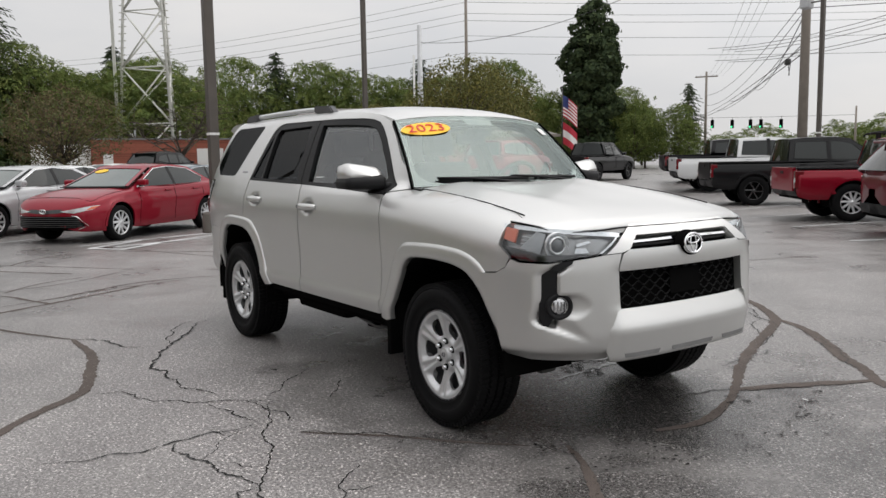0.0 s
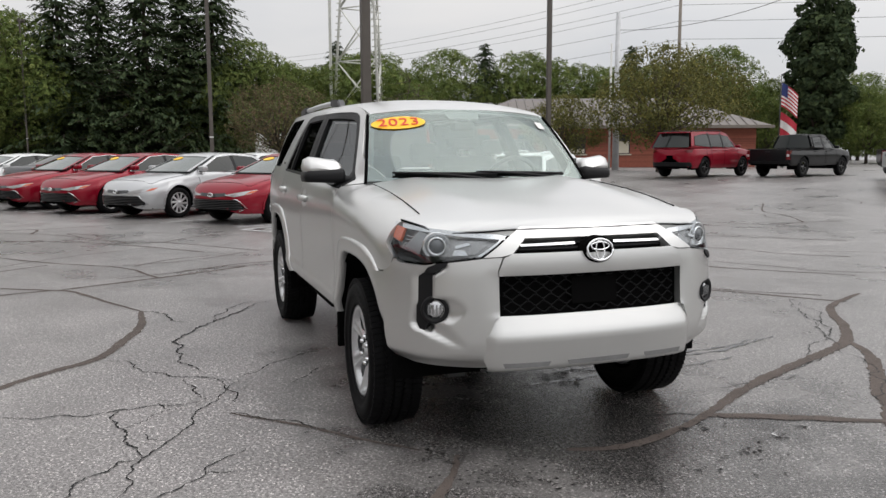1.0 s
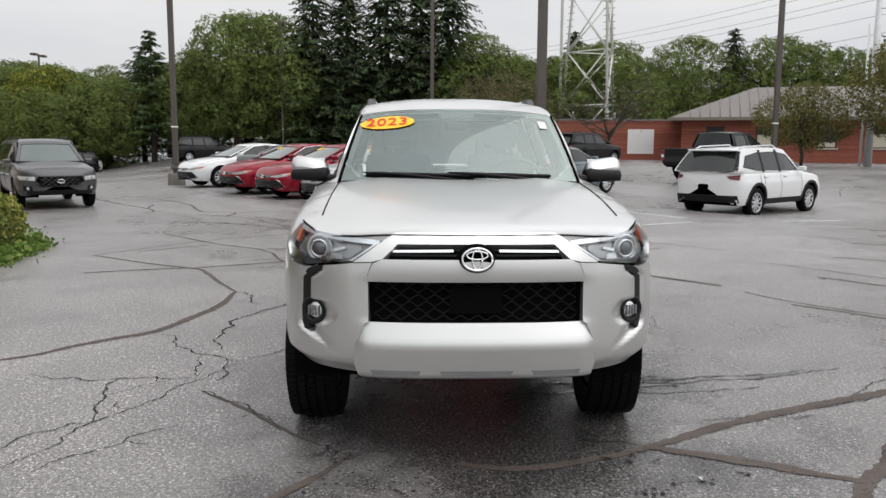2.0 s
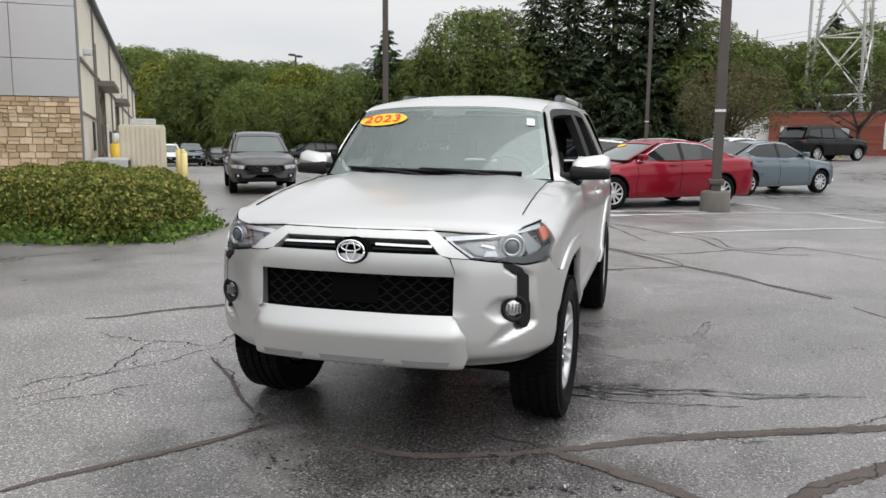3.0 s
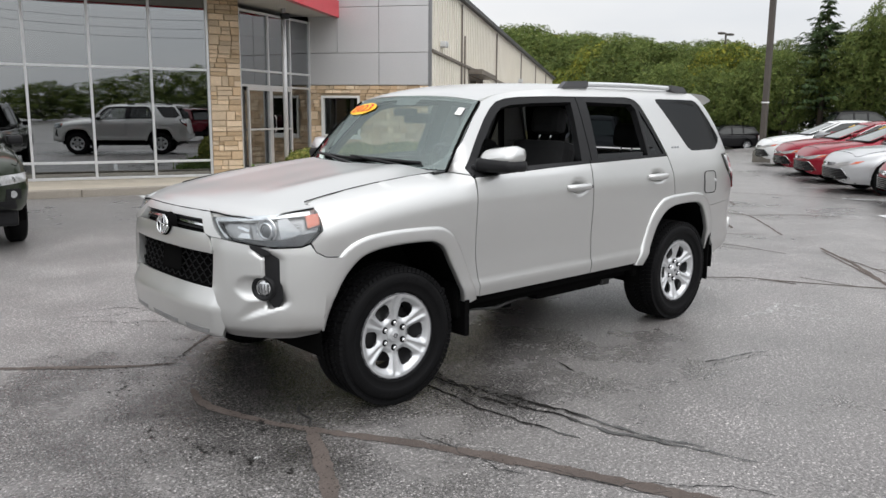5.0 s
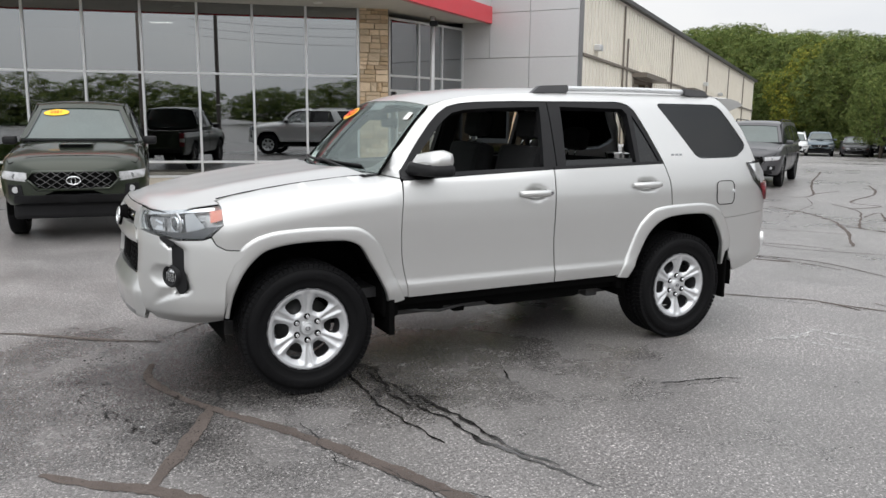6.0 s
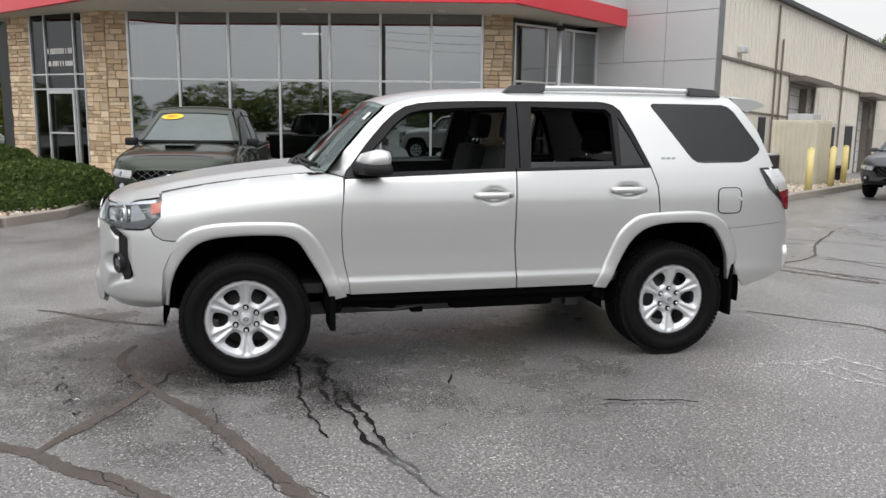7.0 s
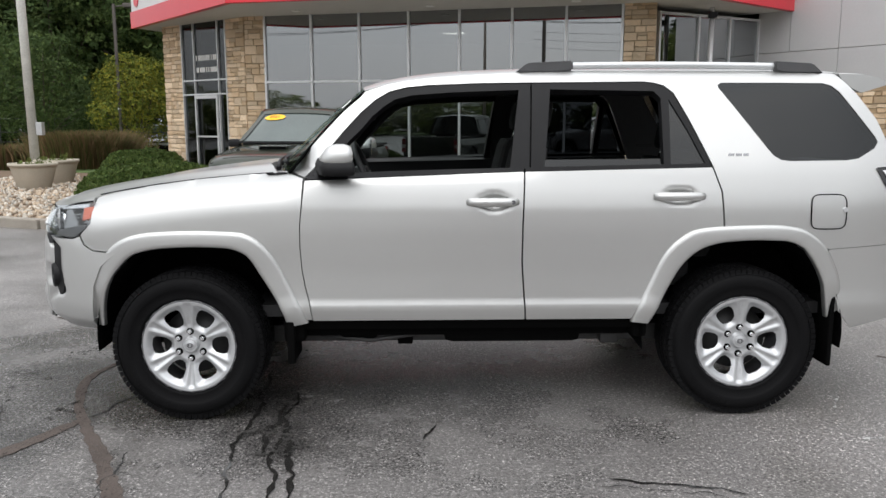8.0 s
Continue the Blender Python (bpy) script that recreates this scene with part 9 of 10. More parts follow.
for k in range(5):
    wire((-2.0 - 1.0 + 0.5 * k, 40.0, 11.6 - (k % 2)), (22.0 - 1.0 + 0.5 * k, 34.0, 11.6 - (k % 2)), 0.9, 0.02)
    wire((22.0 - 1.0 + 0.5 * k, 34.0, 11.6 - (k % 2)), (60.0, 22.0 + k, 12.0 - (k % 2)), 1.2, 0.02)
    wire((-2.0 - 1.0 + 0.5 * k, 40.0, 11.6 - (k % 2)), (-40.0, 58.0 + k, 11.0 - (k % 2)), 1.4, 0.02)


def tower(x, y, turn):
    t = thing("lattice_tower", "white steel lattice tower with cross braces", "tower", pose(x, y, rise(x, y), 0, 0, turn))
    legs = [(2.6 * math.cos(radians(90 + 120 * k)), 2.6 * math.sin(radians(90 + 120 * k))) for k in range(3)]
    hgt, tp = 29.0, 0.22

    def q(k, z):
        f = 1 - (1 - tp) * z / hgt
        return Vector((legs[k % 3][0] * f, legs[k % 3][1] * f, z))
    for k in range(3):
        leg = part("leg", rod(q(k, 0), q(k, hgt), 0.11, 0.07, 8), "mastpaint", t)
        for i in range(60):
            z = i * hgt / 60
            part_lace(leg, q(k, z), i)
    for i in range(7):
        z0, z1 = i * 3.9, (i + 1) * 3.9
        for k in range(3):
            part("brace", rod(q(k, z0), q(k + 1, z1), 0.06, n=6), "mastpaint", t)
            part("brace", rod(q(k + 1, z0), q(k, z1), 0.06, n=6), "mastpaint", t)
            part("strut", rod(q(k, z1), q(k + 1, z1), 0.05, n=6), "mastpaint", t)
    part("ladder", box((legs[1][0] * 0.98 - 0.12, legs[1][1] * 0.98, 0), (legs[1][0] * 0.98 + 0.12, legs[1][1] * 0.98 + 0.05, 26)), "mastpaint", t)
    return t


_lace = None


def part_lace(parent, p, i):
    """One rung of a leg's climbing pegs."""
    global _lace
    if _lace is None:
        bm = box((-0.3, -0.03, -0.03), (0.3, 0.03, 0.03))
        _lace = bpy.data.meshes.new("peg")
        bm.to_mesh(_lace)
        bm.free()
        _lace.materials.append(M["mastpaint"])
    o = new("peg", _lace)
    o.parent = parent
    o.location = p


tower(-53.2, 13.05, 40)


def brick_wall(parent, length, z1, m, bricks=True):
    """A plain brick wall with courses as real bricks joined in one mesh."""
    part("wall", box((0, -0.25, -0.2), (length, 0.0, z1), m=m), "brick", parent)
    courses = bmesh.new()
    k = 0
    z = 0.1
    while z < z1 - 0.05:
        box((0.0, 0.0, z), (length, 0.012, z + 0.12), bm=courses, m=m)
        z += 0.15
        k += 1
    tagged(part("course_rest", courses, "brick", parent), kind="stuff")


office = thing("brick_office", "long red brick office with a brown metal hip roof", "building", Matrix.Translation((0, 0, 0.3)))
OA, OB = Vector((-45.2, 17.0, 0)), Vector((-38.0, 36.3, 0))
od = OB - OA
om = frame_of(OB, -od)
OL = od.length
brick_wall(office, OL, 2.9, om)
part("end_wall", box((-0.02, -9.0, -0.2), (0.25, -0.26, 2.9), m=om), "brick", office)
part("end_wall", box((OL - 0.25, -9.0, -0.2), (OL + 0.02, -0.26, 2.9), m=om), "brick", office)
rf = bmesh.new()
vs = [rf.verts.new(om @ Vector(p)) for p in ((-0.8, 0.9, 2.85), (OL + 0.8, 0.9, 2.85), (OL + 0.8, -9.8, 2.85), (-0.8, -9.8, 2.85), (4.5, -4.4, 5.0), (OL - 4.5, -4.4, 5.0))]
for q in ((0, 1, 5, 4), (1, 2, 5), (2, 3, 4, 5), (3, 0, 4), (3, 2, 1, 0)):
    rf.faces.new([vs[k] for k in q])
bmesh.ops.recalc_face_normals(rf, faces=rf.faces[:])
roof_ob = part("roof", rf, "roofmetal", office, "brown standing seam roof")
seams = bmesh.new()
for k in range(int(OL / 0.6)):
    x = 0.3 + 0.6 * k
    top_y = -4.4 if 4.5 < x < OL - 4.5 else 0.9 - 5.3 * (min(x, OL - x) + 0.8) / 5.3
    f = (0.9 - top_y) / 5.3
    a, b = om @ Vector((x, 0.9, 2.88)), om @ Vector((x, top_y, 2.88 + 2.15 * f))
    rod(a, b, 0.03, n=4, bm=seams)
tagged(part("seams", seams, "roofmetal", roof_ob), kind="stuff")
part("eave", box((-0.85, 0.86, 2.68), (OL + 0.85, 0.98, 2.88), m=om), "brownmetal", office)
for x in (2.0, 5.0, 8.5, 11.5, 15.0, 18.0):
    wdw = part("window", box((x, -0.02, 1.0), (x + 1.1, 0.03, 2.3), m=om), "darkinside", office, "window with a pale blind")
    part("blind", box((x + 0.08, 0.03, 1.05), (x + 1.02, 0.036, 1.6 + 0.3 * math.sin(x)), m=om), "boxbeige", wdw)
    part("window_sill", box((x - 0.1, 0.0, 0.9), (x + 1.2, 0.1, 0.99), m=om), "concrete", wdw)
annexe = thing("brick_annexe", "low flat-roofed brick annexe with a white block end", "building", Matrix.Translation((0, 0, 0.2)))
am = frame_of(Vector((-49.2, 19.5, 0)), Vector((-0.12, -1.0, 0)))
brick_wall(annexe, 11.5, 2.9, am)
part("coping", box((-0.1, -6, 2.9), (11.6, 0.08, 3.0), m=am), "greydark", annexe)
part("block_end", box((11.5, -0.9, -0.2), (15.0, -0.3, 2.6), m=am), "whitepaint", annexe, "white painted block end")
for x, w, z0, z1 in ((3.0, 1.8, 0.6, 2.3), (10.2, 0.6, 0.4, 2.0)):
    part("shutter", box((x, 0.0, z0), (x + w, 0.05, z1), m=am), "whitepaint", annexe)
part("air_unit", box((6.8, 0.02, 1.3), (7.7, 0.45, 1.9), 0.02, m=am), "galv", annexe)
for x in (7.0, 7.4):
    part("vent_pipe", rod(am @ Vector((x + 0.3, 0.1, 0)), am @ Vector((x + 0.3, 0.1, 1.3)), 0.08), "galv", annexe)
for x in (5.5, 8.5):
    part("roof_vent", rod(am @ Vector((x, -2, 3.0)), am @ Vector((x, -2, 3.6)), 0.07), "galv", annexe)
tagged(part("lawn", prism([(-28, 24.5), (-22, 33), (-30, 60), (-70, 75), (-75, 20), (-50, 20), (-38, 17)], 0.2, 0.37), "grassm"), "strip of grass before the brick office", "grass", kind="structure")
tagged(part("lawn", prism([(-64, -44), (-56, -22), (-50, -6), (-60, 4), (-100, 0), (-100, -60)], -1.4, -1.03), "grassm"), "rough grass under the trees", "grass", kind="structure")
tagged(part("lawn", prism([(9.5, -18.5), (24, -24), (60, -30), (60, -60), (6, -60), (6, -24)], -0.1, 0.05), "grassm"), "rough grass behind the bed", "grass", kind="structure")
tagged(part("lawn", prism([(-20, 60), (70, 46), (90, 90), (-30, 100)], -0.1, 0.05), "grassm"), "grass across the road", "grass", kind="structure")


def flag_mast(x, y, h, label):
    p = thing("flagpole", label, "flagpole", pose(x, y, rise(x, y), 0, 0, 47))
    part("mast", rod((0, 0, 0), (0, 0, h), 0.05, 0.035, 10), "darkmetal", p)
    for k in range(2):
        n = 13 if k == 0 else 3
        z1 = h - 0.6 - k * 2.1
        fl_ = new("flag")
        fl_.parent = p
        for i in range(n):
            st = bmesh.new()
            rows_ = []
            hh = 1.7 / n
            for j in range(9):
                xx = 0.06 + 1.1 * j / 8
                yy = 0.12 * math.sin(j * 0.9 + k)
                dz = -0.9 * (j / 8) ** 1.3
                rows_.append((st.verts.new((xx, yy, z1 - i * hh + dz)), st.verts.new((xx, yy, z1 - (i + 1) * hh + dz))))
            for a, b in zip(rows_, rows_[1:]):
                st.faces.new((a[0], b[0], b[1], a[1]))
            part("stripe", st, "flagred" if i % 2 == 0 else "whitepaint", fl_)
        if k == 0:
            ct = bmesh.new()
            rows_ = []
            for j in range(4):
                xx, yy, dz = 0.06 + 1.1 * j / 8, 0.12 * math.sin(j * 0.9 + k) - 0.006, -0.9 * (j / 8) ** 1.3
                rows_.append((ct.verts.new((xx, yy, z1 + dz)), ct.verts.new((xx, yy, z1 - 0.9 + dz))))
            for a, b in zip(rows_, rows_[1:]):
                ct.faces.new((a[0], b[0], b[1], a[1]))
            part("canton", ct, "flagblue", fl_)
    return p


M["flagred"] = material("flag_red", (0.45, 0.03, 0.05), 0.8, var=0.08)
M["flagblue"] = material("flag_blue", (0.03, 0.045, 0.16), 0.8, var=0.08)
flag_mast(-41.0, 41.0, 6.6, "flagpole with two hanging striped flags")
mast = thing("mast", "white painted steel mast rising from the stone bed", "mast", pose(9.3, -14.2, 0.05))
part("shaft", rod((0, 0, 0), (0.1, 0, 9.0), 0.105, 0.085, 20), "mastpaint", mast)
part("switch_box", box((-0.24, -0.08, 1.15), (-0.1, 0.08, 1.45), 0.01), "galv", mast)
# fence behind the bed
fence = thing("chain_fence", "dark chain-link fence before the trees", "fence")
for k in range(14):
    x, y = 8.0 + 2.4 * k, -27.5 - 0.3 * k
    part("post", rod((x, y, 0), (x, y, 1.7), 0.03, n=6), "darkmetal", fence)
for z in (0.3, 0.7, 1.1, 1.65):
    part("rail", rod((8.0, -27.5, z), (39.2, -31.4, z), 0.015, n=5), "darkmetal", fence)

# service yard by the workshop
yard = thing("generator_box", "cream ribbed metal equipment box", "box", frame_of(Vector((-12.6, -10.9, 0.05)), -LU))
part("cabinet", box((-0.9, -1.38, 0.0), (0.28, -0.29, 1.62), 0.02), "boxbeige", yard)
for k in range(9):
    part("rib", box((0.28, -1.33 + 0.115 * k, 0.08), (0.305, -1.27 + 0.115 * k, 1.56), 0.006), "boxbeige", yard)
for k in range(9):
    part("rib", box((-0.84 + 0.125 * k, -0.29, 0.08), (-0.78 + 0.125 * k, -0.265, 1.56), 0.006), "boxbeige", yard)
part("top_box", box((-0.7, -1.1, 1.62), (0.0, -0.5, 1.78), 0.02), "galv", yard)
for x, y in ((-10.97, -9.62), (-12.4, -10.6), (-13.52, -11.48)):
    b = thing("bollard", "pale yellow steel bollard with a domed top", "bollard", pose(x, y, 0.0), "bollards")
    part("post", rod((0, 0, 0), (0, 0, 1.02), 0.075, n=16), "paleyellow", b)
    part("cap", rod((0, 0, 1.02), (0, 0, 1.06), 0.075, 0.03, 16), "paleyellow", b)
for s_, w_ in ((4.9, 0.12), (5.3, 0.12), (6.3, 0.15)):
    p = CORNER + LU * s_ + Vector((-0.568, 0.823, 0)) * 0.4
    d = thing("yellow_drum", "yellow guard drum beside the workshop door", "drum", pose(p.x, p.y, 0), "yellow guards")
    part("drum_body", rod((0, 0, 0), (0, 0, 1.15), w_, n=20), "yellow", d)
    part("cap", rod((0, 0, 1.15), (0, 0, 1.45), 0.05, n=10), "whitepaint", d)
ac = thing("air_conditioner", "grey finned air conditioner on a slab", "air conditioner", frame_of(CORNER + LU * 1.6 + Vector((-0.568, 0.823, 0)) * 0.5, -LU))
part("casing", box((-0.6, -0.4, 0.05), (0.6, 0.4, 0.85), 0.03), "galv", ac)
for k in range(12):
    part("fin", box((-0.54 + 0.09 * k, 0.4, 0.12), (-0.50 + 0.09 * k, 0.42, 0.8)), "darkmetal", ac)
bench = thing("bench", "dark metal bench near the workshop", "bench", frame_of(Vector((-14.0, -12.6, 0.0)), -LU))
for lo, hi in (((-0.8, -0.2, 0.42), (0.8, 0.2, 0.47)), ((-0.8, -0.25, 0.47), (0.8, -0.2, 0.85))):
    part("slat", box(lo, hi, 0.01), "darkmetal", bench)
for x in (-0.7, 0.7):
    part("leg", box((x - 0.03, -0.2, 0), (x + 0.03, 0.2, 0.42), 0.005), "darkmetal", bench)
post_y = thing("bollard", "yellow bollard at the edge of the back lot", "bollard", pose(-43.0, 11.0, rise(-43, 11)))
part("post", rod((0, 0, 0), (0, 0, 1.1), 0.09, n=12), "yellow", post_y)
# bundle of service cables from the pole towards the junction, with a coil of slack
for dz, x, z, sag in ((5.35, -69.5, 7.0, 0.5), (5.6, -69.0, 7.4, 0.4), (5.75, -66.0, 8.0, 0.7), (6.3, -64.0, 9.2, 0.9), (6.9, -60.0, 10.5, 1.0)):
    wire((-12.4, 26.2, dz), (x, 96, z), sag, 0.022)
coil = thing("cable_coil", "coil of slack black cable hung from the bundle", "cable", pose(-14.9, 29.3, 5.15, 0, 0, 130), "overhead cables")
part("loop", tube([(0.13 * math.sin(a), 0.02 * math.sin(2 * a), 0.3 * math.cos(a)) for a in [2 * math.pi * k / 20 for k in range(21)]], 0.018, 6), "wire", coil)
part("splice_box", box((0.28, -0.12, 0.2), (0.62, 0.12, 0.45), 0.05), "darkmetal", coil)
# junction: signals on a span wire
wire((-80, 96, 7.6), (-46, 96, 6.3), 0.1, 0.02)
utility_pole(-80, 96, 8.4, "wooden pole carrying the signal wire", 0)
utility_pole(-46, 96, 7.0, "wooden pole carrying the signal wire", 0)
for x, z in ((-66.8, 6.1), (-63.5, 5.95), (-60.6, 5.85), (-59.0, 5.8), (-56.0, 5.68)):
    t = thing("traffic_light", "black traffic signal on a span wire", "traffic light", pose(x, 96, z), "traffic signals")
    part("hanger", rod((0, 0, 0.55), (0, 0, 1.0), 0.03, n=6), "darkmetal", t)
    part("housing", box((-0.2, -0.15, -0.6), (0.2, 0.15, 0.6), 0.04), "matblack", t)
    part("signal", rod((0, -0.16, -0.4), (0, -0.18, -0.4), 0.13, n=12), "greenlamp", t)



# ---- marks on the asphalt ----
cracks = {
    "tar": thing("crack_sealant", "dark bands of crack sealant on the asphalt", "sealant", kind="structure"),
    "crack": thing("cracks", "fine branching cracks in the asphalt", "crack", kind="structure"),
    "wetcrack": thing("wet_cracks", "wet dark cracks where water has run from the car", "crack", kind="structure"),
    "wide": thing("joint_cracks", "long thin sealed joints across the lot", "crack", kind="structure"),
    "efflor": thing("dried_streaks", "pale dried streaks on the asphalt", "stain", kind="structure"),
}
_seed = [100]


def jagged(points, seed, least=0.035, rough=0.17):
    """The line broken again and again at its middles, as a crack runs."""
    rnd = random.Random(seed)
    pts = [Vector((x, y)) for x, y in points]
    while True:
        out, split = [pts[0]], False
        for a, b in zip(pts, pts[1:]):
            d = b - a
            if d.length > least:
                split = True
                c = a + d * rnd.uniform(0.35, 0.65) + Vector((-d.y, d.x)) * rnd.uniform(-rough, rough)
                out.append(c)
            out.append(b)
        pts = out
        if not split:
            return [(p.x, p.y) for p in pts]


def mark(kind, width, points):
    """One crack or streak along a rough line; its wandering is random."""
    _seed[0] += 1
    look_ = {"tar": ("tar", 0.004, 0.22, 0.003), "crack": ("crack", 0.0, 0.7, 0.0035), "wetcrack": ("wet", 0.002, 0.7, 0.0045), "wide": ("tar", 0.012, 0.4, 0.0025), "efflor": ("efflor", 0.004, 0.9, 0.004)}[kind]
    step = {"tar": 0.03, "wide": 0.12}.get(kind, 0.035)
    if kind in ("crack", "wetcrack", "efflor"):
        points = jagged(points, _seed[0], 0.03 if kind == "crack" else 0.06, 0.17 if kind == "crack" else 0.1)
        step = 9.0
    part({"tar": "band", "crack": "crack", "wetcrack": "crack", "wide": "joint", "efflor": "streak"}[kind], ribbon(points, width, look_[3] + 0.0002 * (_seed[0] % 7), look_[1], _seed[0], step, kind != "wide", look_[2]), look_[0], cracks[kind])


# sealed bands that meet in front of the car
mark("tar", 0.086, [(-0.54, 4.68), (-0.09, 3.85), (0.58, 3.31), (1.0, 2.83), (1.35, 2.02), (1.64, 1.40), (1.91, 0.95), (2.09, 0.6)])
mark("tar", 0.057, [(2.05, 0.68), (2.17, 0.35), (2.19, 0.15), (2.13, -0.07)])
mark("tar", 0.049, [(2.01, -0.58), (2.24, -0.69), (2.57, -0.94), (2.85, -1.16), (3.04, -1.28)])
mark("tar", 0.082, [(1.95, 0.86), (2.06, 1.12), (2.25, 1.48), (2.37, 1.72)])
mark("crack", 0.012, [(1.97, 0.89), (1.87, 0.73), (1.79, 0.54)])
# sealed band and cracks on the right of the car
mark("tar", 0.082, [(0.34, -3.1), (0.18, -2.88), (-0.06, -2.72), (-0.26, -2.52), (-0.51, -2.28), (-1.03, -2.13), (-1.49, -2.03), (-2.15, -2.04)])
mark("tar", 0.049, [(-2.15, -2.04), (-2.63, -2.3), (-3.46, -2.71), (-3.65, -2.95), (-4.06, -3.6), (-4.7, -4.45)])
mark("tar", 0.025, [(1.02, -1.53), (1.2, -1.35), (1.41, -1.15), (1.63, -0.97), (1.9, -0.72)])
mark("wide", 0.05, [(-3.63, -2.87), (-4.19, -1.77), (-4.74, -0.84)])
mark("wide", 0.05, [(-3.26, -3.98), (-3.48, -3.49), (-3.64, -2.91)])
mark("crack", 0.016, [(-2.25, -0.91), (-1.84, -1.18), (-1.47, -1.45), (-1.24, -1.61), (-0.66, -1.72), (-0.29, -1.75), (0.07, -1.65)])
mark("crack", 0.011, [(-1.47, -1.45), (-2.01, -1.29), (-2.28, -1.03)])
mark("crack", 0.013, [(-2.15, -2.04), (-1.85, -1.83), (-1.51, -1.66)])
mark("crack", 0.009, [(-0.4, -2.23), (-0.36, -2.12), (0.02, -1.92), (0.21, -1.71), (0.32, -1.55), (0.4, -1.41)])
mark("crack", 0.008, [(0.68, -2.72), (0.75, -2.37), (0.77, -2.03), (0.78, -1.78), (0.77, -1.65)])
mark("crack", 0.0085, [(2.15, -2.17), (1.97, -2.06), (1.74, -2.03), (1.55, -1.97), (1.36, -1.86), (1.09, -1.72), (0.81, -1.62), (0.58, -1.52), (0.42, -1.42)])
mark("crack", 0.008, [(1.96, -2.3), (1.73, -2.22), (1.55, -2.07), (1.55, -1.97)])
mark("crack", 0.0095, [(1.55, -1.97), (1.29, -2.06), (1.09, -2.07), (0.9, -2.14), (0.8, -2.11), (0.74, -2.02)])
mark("crack", 0.0075, [(2.18, -2.0), (2.07, -1.95), (1.98, -1.87), (1.89, -1.75), (1.81, -1.7), (1.69, -1.62), (1.58, -1.5)])
mark("crack", 0.005, [(1.81, -1.7), (1.86, -1.56)])
mark("crack", 0.005, [(1.09, -2.07), (0.98, -1.95), (0.85, -1.84), (0.79, -1.74)])
mark("crack", 0.009, [(1.02, -1.53), (1.2, -1.35), (1.41, -1.15), (1.63, -0.97)])
mark("crack", 0.009, [(0.21, -1.72), (0.46, -1.68), (0.73, -1.62)])
mark("crack", 0.008, [(0.32, -1.55), (0.59, -1.5), (0.84, -1.49)])
mark("crack", 0.008, [(0.32, -1.42), (0.1, -1.21), (-0.13, -0.93)])
mark("crack", 0.008, [(0.57, -1.12), (0.42, -1.0), (0.27, -0.89)])
mark("crack", 0.006, [(0.84, -1.84), (0.72, -1.9), (0.66, -1.86)])
mark("crack", 0.006, [(1.36, -1.86), (1.3, -1.94), (1.2, -1.98)])
# damp cracks where water has run out from under the car
mark("wetcrack", 0.022, [(1.02, 1.84), (1.05, 1.6), (1.09, 1.36), (1.11, 1.13), (1.09, 0.95), (1.13, 0.5), (1.15, 0.14)])
mark("wetcrack", 0.022, [(0.62, 2.55), (0.76, 2.15), (0.86, 1.75), (0.93, 1.36), (0.9, 1.18), (0.88, 0.98)])
mark("wetcrack", 0.024, [(0.66, 2.3), (0.78, 1.8), (0.83, 1.41), (0.84, 1.23), (0.94, 0.87), (0.93, 0.5)])
mark("wetcrack", 0.02, [(0.95, 1.32), (0.98, 1.08), (0.94, 0.95), (0.95, 0.7)])
mark("wetcrack", 0.012, [(0.23, 1.18), (0.16, 1.0)])
mark("wetcrack", 0.014, [(-0.55, 1.62), (-0.82, 1.68), (-1.08, 1.78)])
mark("tar", 0.094, [(2.79, 1.36), (2.57, 1.57), (2.37, 1.72), (2.2, 1.91), (1.97, 2.1), (1.65, 2.44), (1.25, 2.8), (0.87, 2.98)])
mark("tar", 0.033, [(-5.48, 0.34), (-3.96, 1.6), (-3.12, 2.34), (-2.48, 2.96)])
mark("tar", 0.028, [(-4.22, -2.33), (-4.51, -1.66), (-5.03, -0.75), (-4.94, 0.19)])
mark("crack", 0.0063, [(-0.6, 3.85), (0.17, 3.46), (0.84, 2.9), (1.3, 2.27), (1.47, 1.87)])
mark("crack", 0.0052, [(-0.49, 1.69), (-0.82, 1.75), (-1.08, 1.89)])
mark("crack", 0.0052, [(1.55, 1.68), (1.54, 1.86), (1.51, 1.94)])
mark("crack", 0.0063, [(1.54, 1.24), (1.56, 1.42), (1.55, 1.69)])
mark("crack", 0.0063, [(-2.82, -0.0), (-3.11, 0.5), (-3.55, 1.08)])
mark("wide", 0.02, [(-2.05, 3.04), (-1.3, 3.48), (-0.59, 4.26)])
mark("wide", 0.018, [(-3.98, 4.16), (-3.03, 4.84), (-2.03, 5.49)])
mark("wide", 0.016, [(-7.14, 5.89), (-6.0, 7.09), (-4.82, 7.88)])
mark("wide", 0.018, [(-2.03, 5.34), (-1.56, 5.91), (-1.17, 7.24)])
mark("wide", 0.018, [(-3.35, 6.8), (-2.91, 7.63), (-2.04, 8.59)])
mark("wide", 0.018, [(-4.69, -4.44), (-6.29, -3.33), (-7.27, -2.0)])
mark("wide", 0.02, [(-1.01, -5.88), (-1.91, -6.07), (-3.04, -5.28)])
mark("wide", 0.018, [(-3.73, 0.85), (-3.8, 1.58), (-4.39, 1.52), (-5.14, 0.73)])
mark("wide", 0.02, [(-8.05, 0.55), (-6.84, 2.04), (-5.69, 2.35), (-6.0, 3.25), (-5.15, 4.07)])
mark("wide", 0.018, [(-5.36, -2.31), (-5.55, -1.49), (-6.2, -0.68)])
mark("efflor", 0.02, [(-1.87, 1.22), (-2.27, 1.25), (-2.4, 1.83)])
